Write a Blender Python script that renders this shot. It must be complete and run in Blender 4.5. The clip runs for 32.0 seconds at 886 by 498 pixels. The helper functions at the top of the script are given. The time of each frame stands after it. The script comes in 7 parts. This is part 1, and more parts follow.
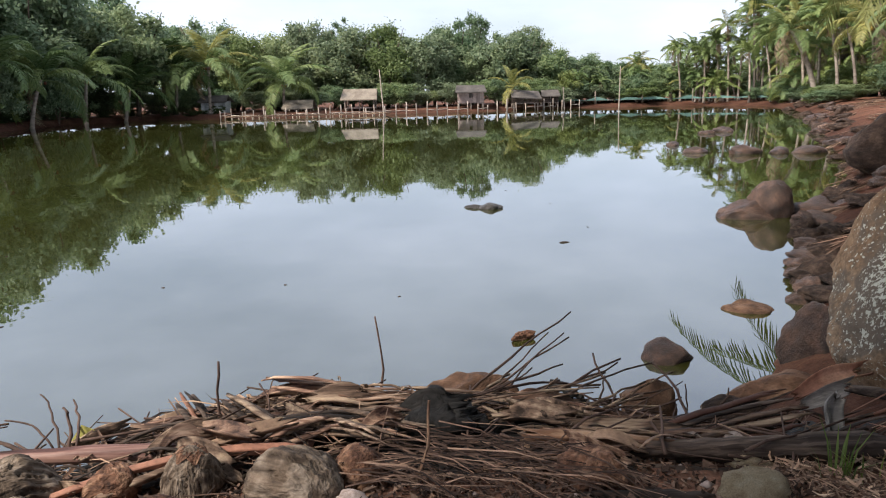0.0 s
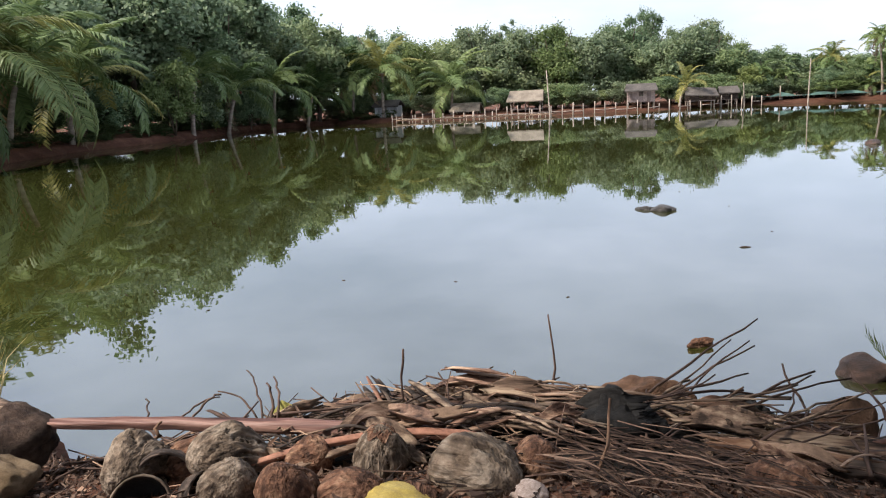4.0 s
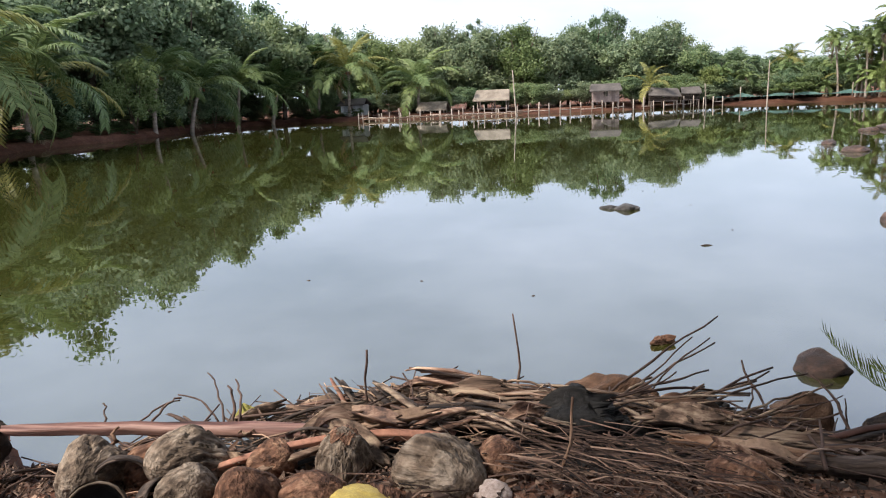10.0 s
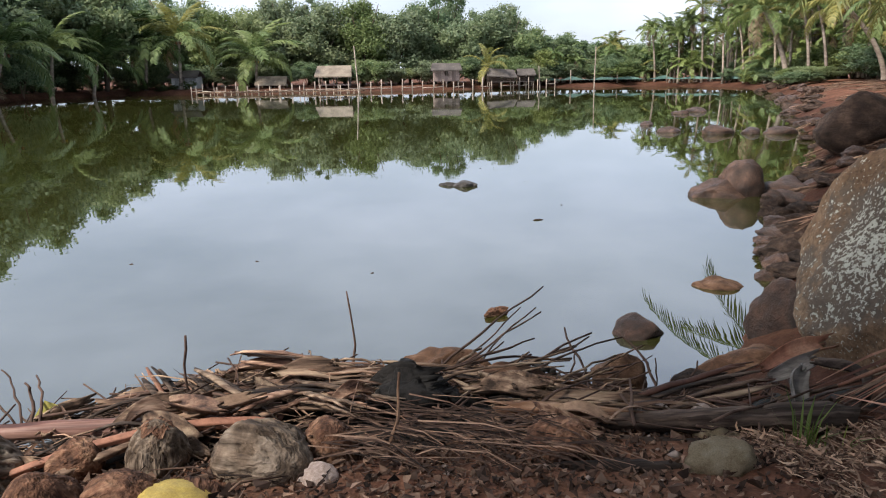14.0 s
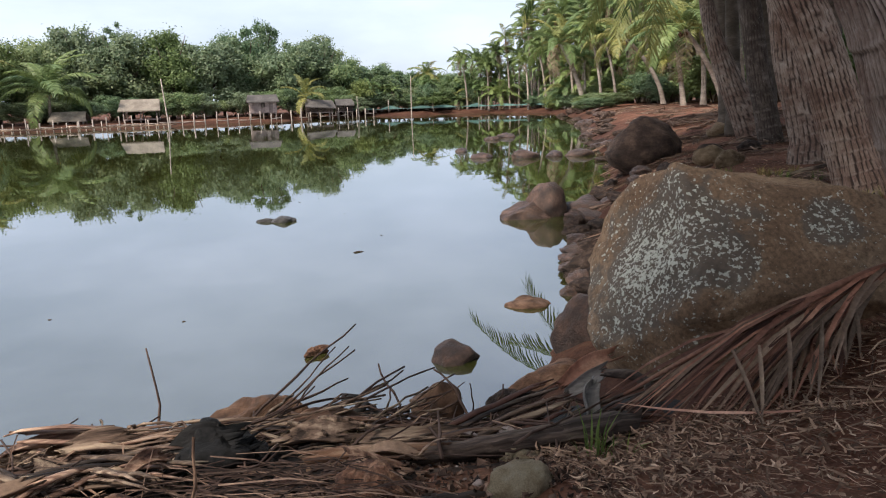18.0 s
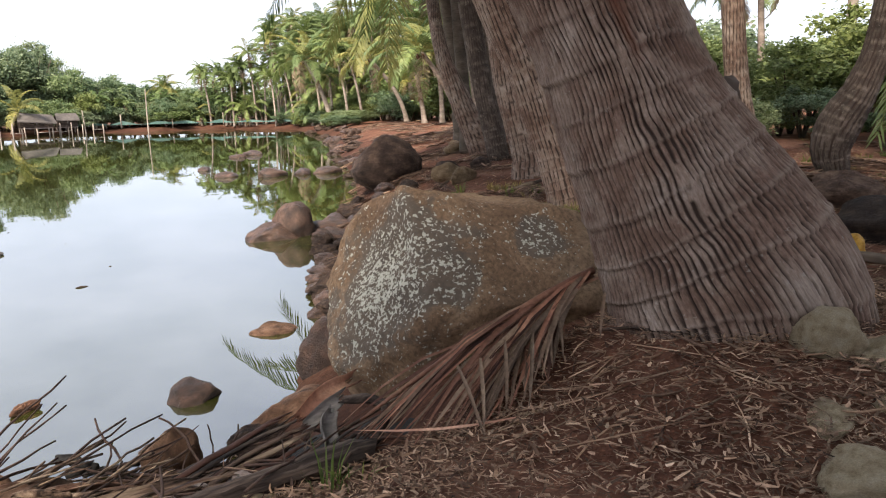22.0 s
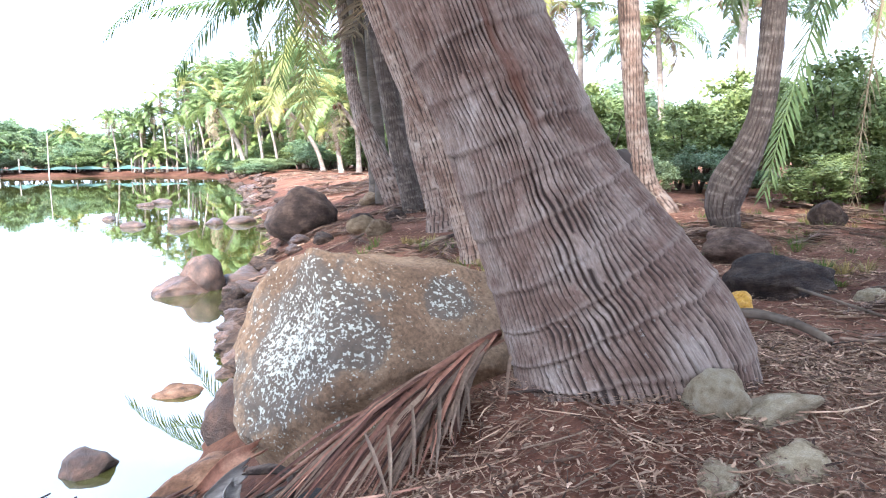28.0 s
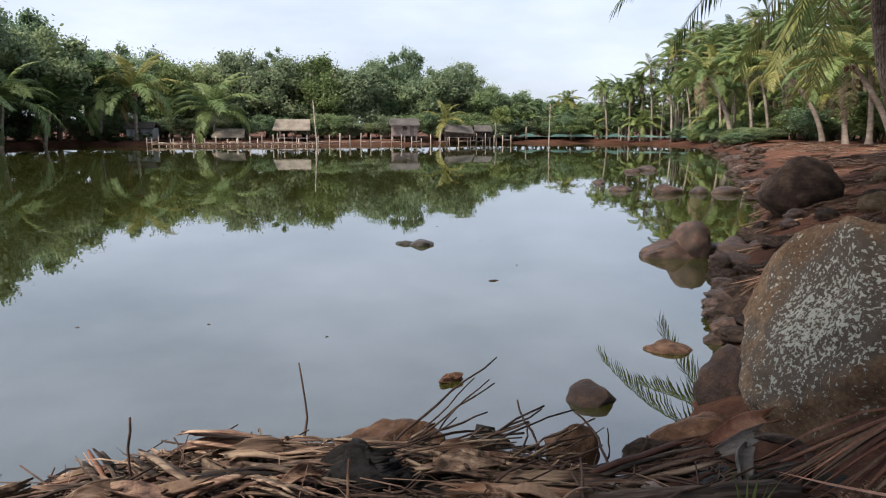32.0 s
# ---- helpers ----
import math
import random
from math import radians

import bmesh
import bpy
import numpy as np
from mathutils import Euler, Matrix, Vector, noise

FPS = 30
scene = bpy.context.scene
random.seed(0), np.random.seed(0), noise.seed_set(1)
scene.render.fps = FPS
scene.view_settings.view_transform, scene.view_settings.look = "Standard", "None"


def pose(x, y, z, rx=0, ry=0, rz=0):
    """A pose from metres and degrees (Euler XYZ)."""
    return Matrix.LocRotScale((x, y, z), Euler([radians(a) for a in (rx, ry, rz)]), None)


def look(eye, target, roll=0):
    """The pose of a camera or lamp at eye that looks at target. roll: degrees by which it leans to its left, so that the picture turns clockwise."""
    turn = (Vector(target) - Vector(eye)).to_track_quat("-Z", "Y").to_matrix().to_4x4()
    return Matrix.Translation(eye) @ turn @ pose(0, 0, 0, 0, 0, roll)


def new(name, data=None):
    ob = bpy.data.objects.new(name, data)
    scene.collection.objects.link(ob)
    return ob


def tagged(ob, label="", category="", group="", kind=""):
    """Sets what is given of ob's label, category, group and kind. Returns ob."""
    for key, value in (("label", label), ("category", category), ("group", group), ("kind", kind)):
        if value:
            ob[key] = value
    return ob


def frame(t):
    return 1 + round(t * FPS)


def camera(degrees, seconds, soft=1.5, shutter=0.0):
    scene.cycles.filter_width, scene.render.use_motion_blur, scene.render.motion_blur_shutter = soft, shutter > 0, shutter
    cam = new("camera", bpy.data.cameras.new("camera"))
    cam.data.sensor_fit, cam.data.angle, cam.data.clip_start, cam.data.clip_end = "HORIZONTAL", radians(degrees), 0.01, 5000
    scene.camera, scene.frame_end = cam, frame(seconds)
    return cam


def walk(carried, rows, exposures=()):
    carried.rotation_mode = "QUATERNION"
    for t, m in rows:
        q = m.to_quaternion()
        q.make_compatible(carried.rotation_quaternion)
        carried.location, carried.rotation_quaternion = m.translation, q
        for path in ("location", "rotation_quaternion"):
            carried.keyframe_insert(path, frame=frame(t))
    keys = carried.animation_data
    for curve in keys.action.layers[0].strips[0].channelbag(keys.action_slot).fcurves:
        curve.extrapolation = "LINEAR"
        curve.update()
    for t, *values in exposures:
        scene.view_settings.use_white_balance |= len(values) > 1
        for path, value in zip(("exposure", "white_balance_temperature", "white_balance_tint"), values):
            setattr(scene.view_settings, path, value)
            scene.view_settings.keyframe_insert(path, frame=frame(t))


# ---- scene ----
cam = camera(63.94, 32.0, soft=1.1)
PATH = [
    (0.0, -0.000, 0.000, 1.399, 77.81, 1.40, 0.00),
    (0.5, 0.002, 0.002, 1.398, 78.67, 1.41, -0.17),
    (1.0, 0.000, 0.007, 1.399, 78.78, 1.82, 0.16),
    (1.5, -0.008, -0.005, 1.399, 79.59, 1.53, 2.39),
    (2.0, -0.013, -0.007, 1.401, 79.82, 1.38, 2.83),
    (2.5, -0.015, -0.010, 1.394, 79.29, 0.50, 2.76),
    (3.0, -0.024, -0.011, 1.397, 79.33, 1.70, 4.50),
    (3.5, -0.034, -0.026, 1.397, 78.31, 2.33, 7.90),
    (4.0, -0.051, -0.046, 1.395, 78.39, 2.70, 13.03),
    (4.5, -0.065, -0.078, 1.397, 78.17, 3.34, 17.94),
    (6.5, -0.094, -0.120, 1.407, 77.62, 3.30, 23.38),
    (7.0, -0.100, -0.122, 1.410, 78.44, 3.08, 24.26),
    (7.5, -0.105, -0.123, 1.411, 78.79, 3.30, 25.12),
    (8.0, -0.101, -0.118, 1.406, 79.13, 2.40, 23.52),
    (8.5, -0.093, -0.094, 1.403, 78.30, 2.85, 20.51),
    (9.0, -0.073, -0.061, 1.395, 77.79, 2.28, 15.70),
    (9.5, -0.058, -0.045, 1.395, 77.79, 2.62, 12.97),
    (10.0, -0.042, -0.033, 1.395, 78.19, 2.38, 10.40),
    (10.5, -0.034, -0.027, 1.394, 78.07, 2.46, 9.00),
    (11.0, -0.026, -0.020, 1.395, 77.96, 2.01, 6.84),
    (11.5, -0.020, -0.019, 1.396, 78.24, 1.63, 5.31),
    (12.0, -0.007, -0.026, 1.403, 78.90, 1.64, 3.34),
    (12.5, 0.004, -0.021, 1.404, 79.03, 1.72, 1.27),
    (13.0, 0.015, -0.005, 1.400, 78.56, 1.69, 0.01),
    (13.5, 0.020, 0.007, 1.395, 78.63, 0.57, -2.05),
    (14.0, 0.011, 0.016, 1.375, 76.10, 0.79, -1.92),
    (14.5, 0.024, 0.025, 1.379, 76.48, 0.37, -4.56),
    (15.0, 0.043, 0.025, 1.387, 77.49, 0.05, -7.17),
    (15.5, 0.060, 0.023, 1.394, 78.09, 0.03, -9.26),
    (17.5, 0.099, 0.015, 1.410, 78.09, 1.49, -14.80),
    (18.0, 0.106, 0.012, 1.412, 78.06, 1.78, -16.07),
    (18.5, 0.114, 0.013, 1.418, 78.14, 1.75, -17.66),
    (19.0, 0.119, 0.005, 1.420, 78.42, 1.11, -19.14),
    (19.5, 0.125, 0.007, 1.423, 78.54, 1.35, -19.94),
    (20.0, 0.140, 0.009, 1.428, 78.41, 1.40, -23.14),
    (20.5, 0.158, 0.018, 1.429, 77.83, 0.88, -27.49),
    (21.0, 0.169, 0.014, 1.436, 78.39, 1.55, -29.90),
    (21.5, 0.197, 0.013, 1.437, 78.94, 0.85, -33.76),
    (22.0, 0.210, 0.013, 1.442, 78.83, 1.12, -35.75),
    (22.5, 0.213, 0.008, 1.445, 79.10, 0.83, -36.39),
    (23.0, 0.215, 0.010, 1.448, 79.35, 0.47, -36.99),
    (23.5, 0.224, 0.012, 1.464, 80.46, 1.16, -38.99),
    (24.0, 0.248, 0.003, 1.468, 80.85, 1.07, -42.63),
    (24.5, 0.284, -0.014, 1.475, 81.30, -0.12, -49.62),
    (25.0, 0.304, -0.036, 1.485, 82.03, -0.61, -55.12),
    (25.5, 0.323, -0.051, 1.480, 82.19, -1.21, -60.60),
    (27.5, 0.287, -0.035, 1.501, 83.14, -0.10, -50.35),
    (28.0, 0.224, -0.023, 1.504, 82.62, 0.27, -42.33),
    (28.5, 0.170, -0.010, 1.498, 81.91, 0.60, -35.42),
    (29.0, 0.133, 0.007, 1.491, 82.64, -0.41, -30.00),
    (29.5, 0.103, 0.003, 1.476, 83.26, -1.39, -23.12),
    (30.0, 0.074, 0.004, 1.469, 82.99, -1.62, -18.23),
    (30.5, 0.050, 0.012, 1.470, 83.08, -1.88, -12.92),
    (31.0, 0.034, 0.008, 1.461, 81.81, -2.26, -7.74),
    (31.5, 0.030, 0.010, 1.462, 80.57, -0.95, -6.86),
    (32.0, 0.027, 0.009, 1.459, 80.28, -0.07, -5.22),
]
EXPOSURES = [(0.0, 0.58, 6500, 12), (4.0, 0.67, 6500, 12), (8.0, 0.88, 6500, 12), (10.0, 0.74, 6450, 12), (11.0, 0.68, 6450, 12), (13.0, 0.29, 6450, 12), (14.0, 0.57, 6500, 12), (15.0, 0.62, 6500, 12), (19.0, 0.47, 6350, 12), (21.0, 0.72, 6650, 13), (22.0, 1.04, 6900, 14),
             (23.0, 1.29, 7000, 14), (24.0, 1.51, 7050, 14), (25.0, 2.85, 6600, 14), (25.5, 3.3, 6200, 14), (27.5, 3.02, 5800, 12), (28.0, 2.54, 5600, 12), (28.5, 1.59, 6000, 12), (29.0, 0.82, 6350, 12), (30.0, 0.34, 6400, 12), (32.0, 0.36, 6500, 12)]
# ---- end of path ----
walk(cam, [(t, pose(x, y, z, a, b, c)) for t, x, y, z, a, b, c in PATH], EXPOSURES)

# ---- world and sun ----
world = bpy.data.worlds.new("sky")
scene.world = world
world.use_nodes = True
wn, wl = world.node_tree.nodes, world.node_tree.links
wn.clear()
SUN_AZ, SUN_EL = radians(-122), radians(48)   # azimuth from +y towards +x, elevation
sky = wn.new("ShaderNodeTexSky")
sky.sky_type = "NISHITA"
sky.sun_disc = False
sky.sun_elevation, sky.sun_rotation = SUN_EL, SUN_AZ
sky.air_density, sky.dust_density, sky.ozone_density = 1.0, 2.0, 1.5
wco = wn.new("ShaderNodeTexCoord")
wmap = wn.new("ShaderNodeMapping")
wmap.inputs["Scale"].default_value = (1.0, 1.0, 3.2)
wno = wn.new("ShaderNodeTexNoise")
wno.inputs["Scale"].default_value, wno.inputs["Detail"].default_value, wno.inputs["Roughness"].default_value = 2.3, 6.0, 0.55
wra = wn.new("ShaderNodeValToRGB")
wra.color_ramp.elements[0].position, wra.color_ramp.elements[0].color = 0.36, (0.5, 0.5, 0.5, 1)
wra.color_ramp.elements[1].position, wra.color_ramp.elements[1].color = 0.68, (0.93, 0.93, 0.93, 1)
wmx = wn.new("ShaderNodeMix")
wmx.data_type = "RGBA"
wmx.inputs["B"].default_value = (8.3, 9.2, 10.9, 1)
wbg = wn.new("ShaderNodeBackground")
wbg.inputs["Strength"].default_value = 0.092
wou = wn.new("ShaderNodeOutputWorld")
wl.new(wco.outputs["Generated"], wmap.inputs["Vector"])
wl.new(wmap.outputs["Vector"], wno.inputs["Vector"])
wl.new(wno.outputs["Fac"], wra.inputs["Fac"])
wl.new(wra.outputs["Color"], wmx.inputs["Factor"])
wl.new(sky.outputs["Color"], wmx.inputs["A"])
wl.new(wmx.outputs["Result"], wbg.inputs["Color"])
wl.new(wbg.outputs["Background"], wou.inputs["Surface"])

sun = new("sun", bpy.data.lights.new("sun", "SUN"))
sun.data.energy, sun.data.angle, sun.data.color = 5.0, radians(10), (1.0, 0.93, 0.82)
sun.matrix_world = look((0, 0, 0), (-math.sin(SUN_AZ) * math.cos(SUN_EL), -math.cos(SUN_AZ) * math.cos(SUN_EL), -math.sin(SUN_EL)))


# ---- materials ----
def nd(mat, kind, **values):
    n = mat.node_tree.nodes.new(kind)
    for k, v in values.items():
        n.inputs[k.replace("_", " ")].default_value = v
    return n


def base_mat(name, rough=0.8, spec=0.3):
    m = bpy.data.materials.new(name)
    m.use_nodes = True
    b = m.node_tree.nodes["Principled BSDF"]
    b.inputs["Roughness"].default_value = rough
    b.inputs["Specular IOR Level"].default_value = spec
    return m, b, m.node_tree.links


def ramp(mat, stops):
    r = mat.node_tree.nodes.new("ShaderNodeValToRGB")
    e = r.color_ramp.elements
    while len(e) < len(stops):
        e.new(0.5)
    for el, (p, c) in zip(e, stops):
        el.position, el.color = p, (*c, 1)
    return r


def mixed(mat, fac, a, b, blend="MIX"):
    """A colour mix; fac, a and b are sockets or values."""
    n = mat.node_tree.nodes.new("ShaderNodeMix")
    n.data_type, n.blend_type = "RGBA", blend
    for key, v in (("Factor", fac), ("A", a), ("B", b)):
        if hasattr(v, "links"):
            mat.node_tree.links.new(v, n.inputs[key])
        elif key == "Factor":
            n.inputs[key].default_value = v
        else:
            n.inputs[key].default_value = (*v, 1)
    return n.outputs["Result"]


def grainy(name, stops, scale=8.0, fine=60.0, rough=0.85, bump=0.3, dist=0.01, stretch=(1, 1, 1), vary=0.25, spec=0.25, island=False):
    """A surface with colour patches, a finer grain over them, bump, and a tone that differs from piece to piece."""
    m, b, l = base_mat(name, rough, spec)
    co = nd(m, "ShaderNodeTexCoord")
    mp = nd(m, "ShaderNodeMapping", Scale=stretch)
    l.new(co.outputs["Object"], mp.inputs["Vector"])
    oi = nd(m, "ShaderNodeObjectInfo")
    ge = nd(m, "ShaderNodeNewGeometry")
    rnd = ge.outputs["Random Per Island"] if island else oi.outputs["Random"]
    big = nd(m, "ShaderNodeTexNoise", Scale=scale, Detail=5.0, Roughness=0.6)
    big.noise_dimensions = "4D"
    tw = nd(m, "ShaderNodeMath")
    tw.operation = "MULTIPLY"
    l.new(rnd, tw.inputs[0])
    tw.inputs[1].default_value = 20.0
    l.new(tw.outputs[0], big.inputs["W"])
    sm = nd(m, "ShaderNodeTexNoise", Scale=fine, Detail=4.0, Roughness=0.7)
    l.new(mp.outputs["Vector"], big.inputs["Vector"])
    l.new(mp.outputs["Vector"], sm.inputs["Vector"])
    r = ramp(m, stops)
    l.new(big.outputs["Fac"], r.inputs["Fac"])
    fr = ramp(m, [(0.25, (0.55, 0.55, 0.55)), (0.7, (1.25, 1.25, 1.25))])
    l.new(sm.outputs["Fac"], fr.inputs["Fac"])
    c = mixed(m, 0.8, r.outputs["Color"], fr.outputs["Color"], "MULTIPLY")
    vr = ramp(m, [(0.0, (1 - vary, 1 - vary, 1 - vary)), (1.0, (1 + vary, 1 + vary * 0.9, 1 + vary * 0.8))])
    l.new(rnd, vr.inputs["Fac"])
    c = mixed(m, 1.0, c, vr.outputs["Color"], "MULTIPLY")
    l.new(c, b.inputs["Base Color"])
    if bump:
        bp = nd(m, "ShaderNodeBump", Strength=bump, Distance=dist)
        l.new(sm.outputs["Fac"], bp.inputs["Height"])
        l.new(bp.outputs["Normal"], b.inputs["Normal"])
    return m


def leafy(name, dark, light, hue=0.25, rough=0.5, trans=0.3):
    """Foliage: a tone for each leaf, a tone for each plant, and light that passes through."""
    m, b, l = base_mat(name, rough, 0.28)
    ge = nd(m, "ShaderNodeNewGeometry")
    oi = nd(m, "ShaderNodeObjectInfo")
    r = ramp(m, [(0.0, dark), (1.0, light)])
    l.new(ge.outputs["Random Per Island"], r.inputs["Fac"])
    v = ramp(m, [(0.0, (1 - hue, 1 - hue * 0.7, 1 - hue)), (0.5, (1, 1, 1)), (1.0, (1 + hue, 1 + hue * 0.6, 1 - hue * 0.3))])
    l.new(oi.outputs["Random"], v.inputs["Fac"])
    c = mixed(m, 1.0, r.outputs["Color"], v.outputs["Color"], "MULTIPLY")
    l.new(c, b.inputs["Base Color"])
    tr = nd(m, "ShaderNodeBsdfTranslucent")
    l.new(c, tr.inputs["Color"])
    mx = nd(m, "ShaderNodeMixShader", Fac=trans)
    out = m.node_tree.nodes["Material Output"]
    l.new(b.outputs[0], mx.inputs[1])
    l.new(tr.outputs[0], mx.inputs[2])
    l.new(mx.outputs[0], out.inputs["Surface"])
    return m


def water_mat():
    m = bpy.data.materials.new("pond_water")
    m.use_nodes = True
    l, n = m.node_tree.links, m.node_tree.nodes
    n.remove(n["Principled BSDF"])
    co = nd(m, "ShaderNodeTexCoord")
    mp = nd(m, "ShaderNodeMapping", Scale=(1.0, 1.0, 1.0))
    l.new(co.outputs["Object"], mp.inputs["Vector"])
    rip = nd(m, "ShaderNodeTexNoise", Scale=1.6, Detail=3.0, Roughness=0.5)
    l.new(mp.outputs["Vector"], rip.inputs["Vector"])
    bp = nd(m, "ShaderNodeBump", Strength=0.05, Distance=0.02)
    l.new(rip.outputs["Fac"], bp.inputs["Height"])
    tint = nd(m, "ShaderNodeTexNoise", Scale=0.07, Detail=4.0)
    l.new(co.outputs["Object"], tint.inputs["Vector"])
    r = ramp(m, [(0.3, (0.025, 0.027, 0.006)), (0.75, (0.040, 0.042, 0.011))])
    l.new(tint.outputs["Fac"], r.inputs["Fac"])
    df = nd(m, "ShaderNodeBsdfDiffuse")
    l.new(r.outputs["Color"], df.inputs["Color"])
    gl = nd(m, "ShaderNodeBsdfGlossy", Color=(0.9, 0.93, 0.96, 1), Roughness=0.012)
    l.new(bp.outputs["Normal"], gl.inputs["Normal"])
    fr = nd(m, "ShaderNodeFresnel", IOR=1.5)
    fc = ramp(m, [(0.03, (0.19, 0.19, 0.19)), (0.14, (0.33, 0.33, 0.33)), (0.5, (0.62, 0.62, 0.62)), (1.0, (0.9, 0.9, 0.9))])
    l.new(fr.outputs[0], fc.inputs["Fac"])
    mx = nd(m, "ShaderNodeMixShader")
    l.new(fc.outputs["Color"], mx.inputs["Fac"])
    l.new(df.outputs[0], mx.inputs[1])
    l.new(gl.outputs[0], mx.inputs[2])
    l.new(mx.outputs[0], n["Material Output"].inputs["Surface"])
    return m


def soil_mat():
    m, b, l = base_mat("soil", 0.95, 0.15)
    co = nd(m, "ShaderNodeTexCoord")
    big = nd(m, "ShaderNodeTexNoise", Scale=0.9, Detail=7.0, Roughness=0.65)
    mid = nd(m, "ShaderNodeTexNoise", Scale=14.0, Detail=6.0, Roughness=0.7)
    fine = nd(m, "ShaderNodeTexVoronoi", Scale=70.0)
    for n in (big, mid, fine):
        l.new(co.outputs["Object"], n.inputs["Vector"])
    r = ramp(m, [(0.3, (0.105, 0.045, 0.029)), (0.5, (0.19, 0.088, 0.056)), (0.7, (0.28, 0.155, 0.103))])
    l.new(big.outputs["Fac"], r.inputs["Fac"])
    r2 = ramp(m, [(0.3, (0.45, 0.42, 0.40)), (0.55, (1.0, 1.0, 1.0)), (0.75, (1.5, 1.4, 1.25))])
    l.new(mid.outputs["Fac"], r2.inputs["Fac"])
    c = mixed(m, 0.9, r.outputs["Color"], r2.outputs["Color"], "MULTIPLY")
    r3 = ramp(m, [(0.0, (1.5, 1.4, 1.3)), (0.45, (0.75, 0.72, 0.7))])
    l.new(fine.outputs["Distance"], r3.inputs["Fac"])
    c = mixed(m, 0.6, c, r3.outputs["Color"], "MULTIPLY")
    # damp earth near the water
    sep = nd(m, "ShaderNodeSeparateXYZ")
    l.new(co.outputs["Object"], sep.inputs[0])
    wet = nd(m, "ShaderNodeMath")
    wet.operation = "MULTIPLY_ADD"
    l.new(big.outputs["Fac"], wet.inputs[0])
    wet.inputs[1].default_value = 0.4
    l.new(sep.outputs["Z"], wet.inputs[2])
    dp = ramp(m, [(0.35, (0.42, 0.40, 0.40)), (0.85, (0.92, 0.92, 0.92))])
    l.new(wet.outputs[0], dp.inputs["Fac"])
    c = mixed(m, 1.0, c, dp.outputs["Color"], "MULTIPLY")
    l.new(c, b.inputs["Base Color"])
    bp = nd(m, "ShaderNodeBump", Strength=0.9, Distance=0.025)
    l.new(mid.outputs["Fac"], bp.inputs["Height"])
    l.new(bp.outputs["Normal"], b.inputs["Normal"])
    return m


def lichen_rock_mat():
    m, b, l = base_mat("lichen_boulder", 0.9, 0.2)
    co = nd(m, "ShaderNodeTexCoord")
    big = nd(m, "ShaderNodeTexNoise", Scale=2.2, Detail=6.0, Roughness=0.6)
    fine = nd(m, "ShaderNodeTexNoise", Scale=55.0, Detail=5.0, Roughness=0.7)
    patch = nd(m, "ShaderNodeTexNoise", Scale=5.0, Detail=4.0, Roughness=0.6)
    spot = nd(m, "ShaderNodeTexNoise", Scale=68.0, Detail=4.0, Roughness=0.6)
    blot = nd(m, "ShaderNodeTexNoise", Scale=24.0, Detail=3.0, Roughness=0.6)
    for n in (big, fine, patch, spot, blot):
        l.new(co.outputs["Object"], n.inputs["Vector"])
    r = ramp(m, [(0.3, (0.10, 0.062, 0.038)), (0.5, (0.20, 0.13, 0.08)), (0.7, (0.29, 0.205, 0.135))])
    l.new(big.outputs["Fac"], r.inputs["Fac"])
    fr = ramp(m, [(0.3, (0.42, 0.42, 0.42)), (0.65, (1.25, 1.25, 1.25))])
    l.new(fine.outputs["Fac"], fr.inputs["Fac"])
    c = mixed(m, 0.9, r.outputs["Color"], fr.outputs["Color"], "MULTIPLY")

    def sum_of(a, b, k=1.0, off=0.0, op="MULTIPLY_ADD"):
        """a * k + b + off; b may be None."""
        n = nd(m, "ShaderNodeMath")
        n.operation = op
        l.new(a, n.inputs[0])
        n.inputs[1].default_value = k
        if b is None:
            n.inputs[2].default_value = off
        else:
            l.new(b, n.inputs[2])
        return n.outputs[0]

    def colony(centre, size):
        """How far inside a lichen colony a point lies: 1 at its heart, 0 at its edge."""
        v = nd(m, "ShaderNodeVectorMath")
        v.operation = "DISTANCE"
        l.new(co.outputs["Object"], v.inputs[0])
        v.inputs[1].default_value = centre
        return sum_of(v.outputs["Value"], None, -1.0 / size, 1.0)
    # pale lichen grows on the face that looks over the water and, smaller, by the palm
    top = nd(m, "ShaderNodeMath")
    top.operation = "MAXIMUM"
    l.new(colony((-0.46, -0.02, 0.22), 0.50), top.inputs[0])
    l.new(colony((0.14, -0.34, 0.36), 0.16), top.inputs[1])
    lush = sum_of(patch.outputs["Fac"], top.outputs[0], 1.3, 0.0)
    dark = ramp(m, [(0.86, (0, 0, 0)), (1.12, (0.7, 0.7, 0.7))])
    l.new(lush, dark.inputs["Fac"])
    c = mixed(m, dark.outputs["Color"], c, (0.075, 0.070, 0.062))
    amount = sum_of(spot.outputs["Fac"], sum_of(blot.outputs["Fac"], sum_of(lush, None, 0.22, -0.22), 0.42), 1.15)
    lic = ramp(m, [(0.885, (0, 0, 0)), (0.915, (1, 1, 1))])
    l.new(amount, lic.inputs["Fac"])
    c = mixed(m, lic.outputs["Color"], c, mixed(m, blot.outputs["Fac"], (0.27, 0.27, 0.22), (0.50, 0.49, 0.42)))
    l.new(c, b.inputs["Base Color"])
    bp = nd(m, "ShaderNodeBump", Strength=0.6, Distance=0.012)
    l.new(fine.outputs["Fac"], bp.inputs["Height"])
    l.new(bp.outputs["Normal"], b.inputs["Normal"])
    return m

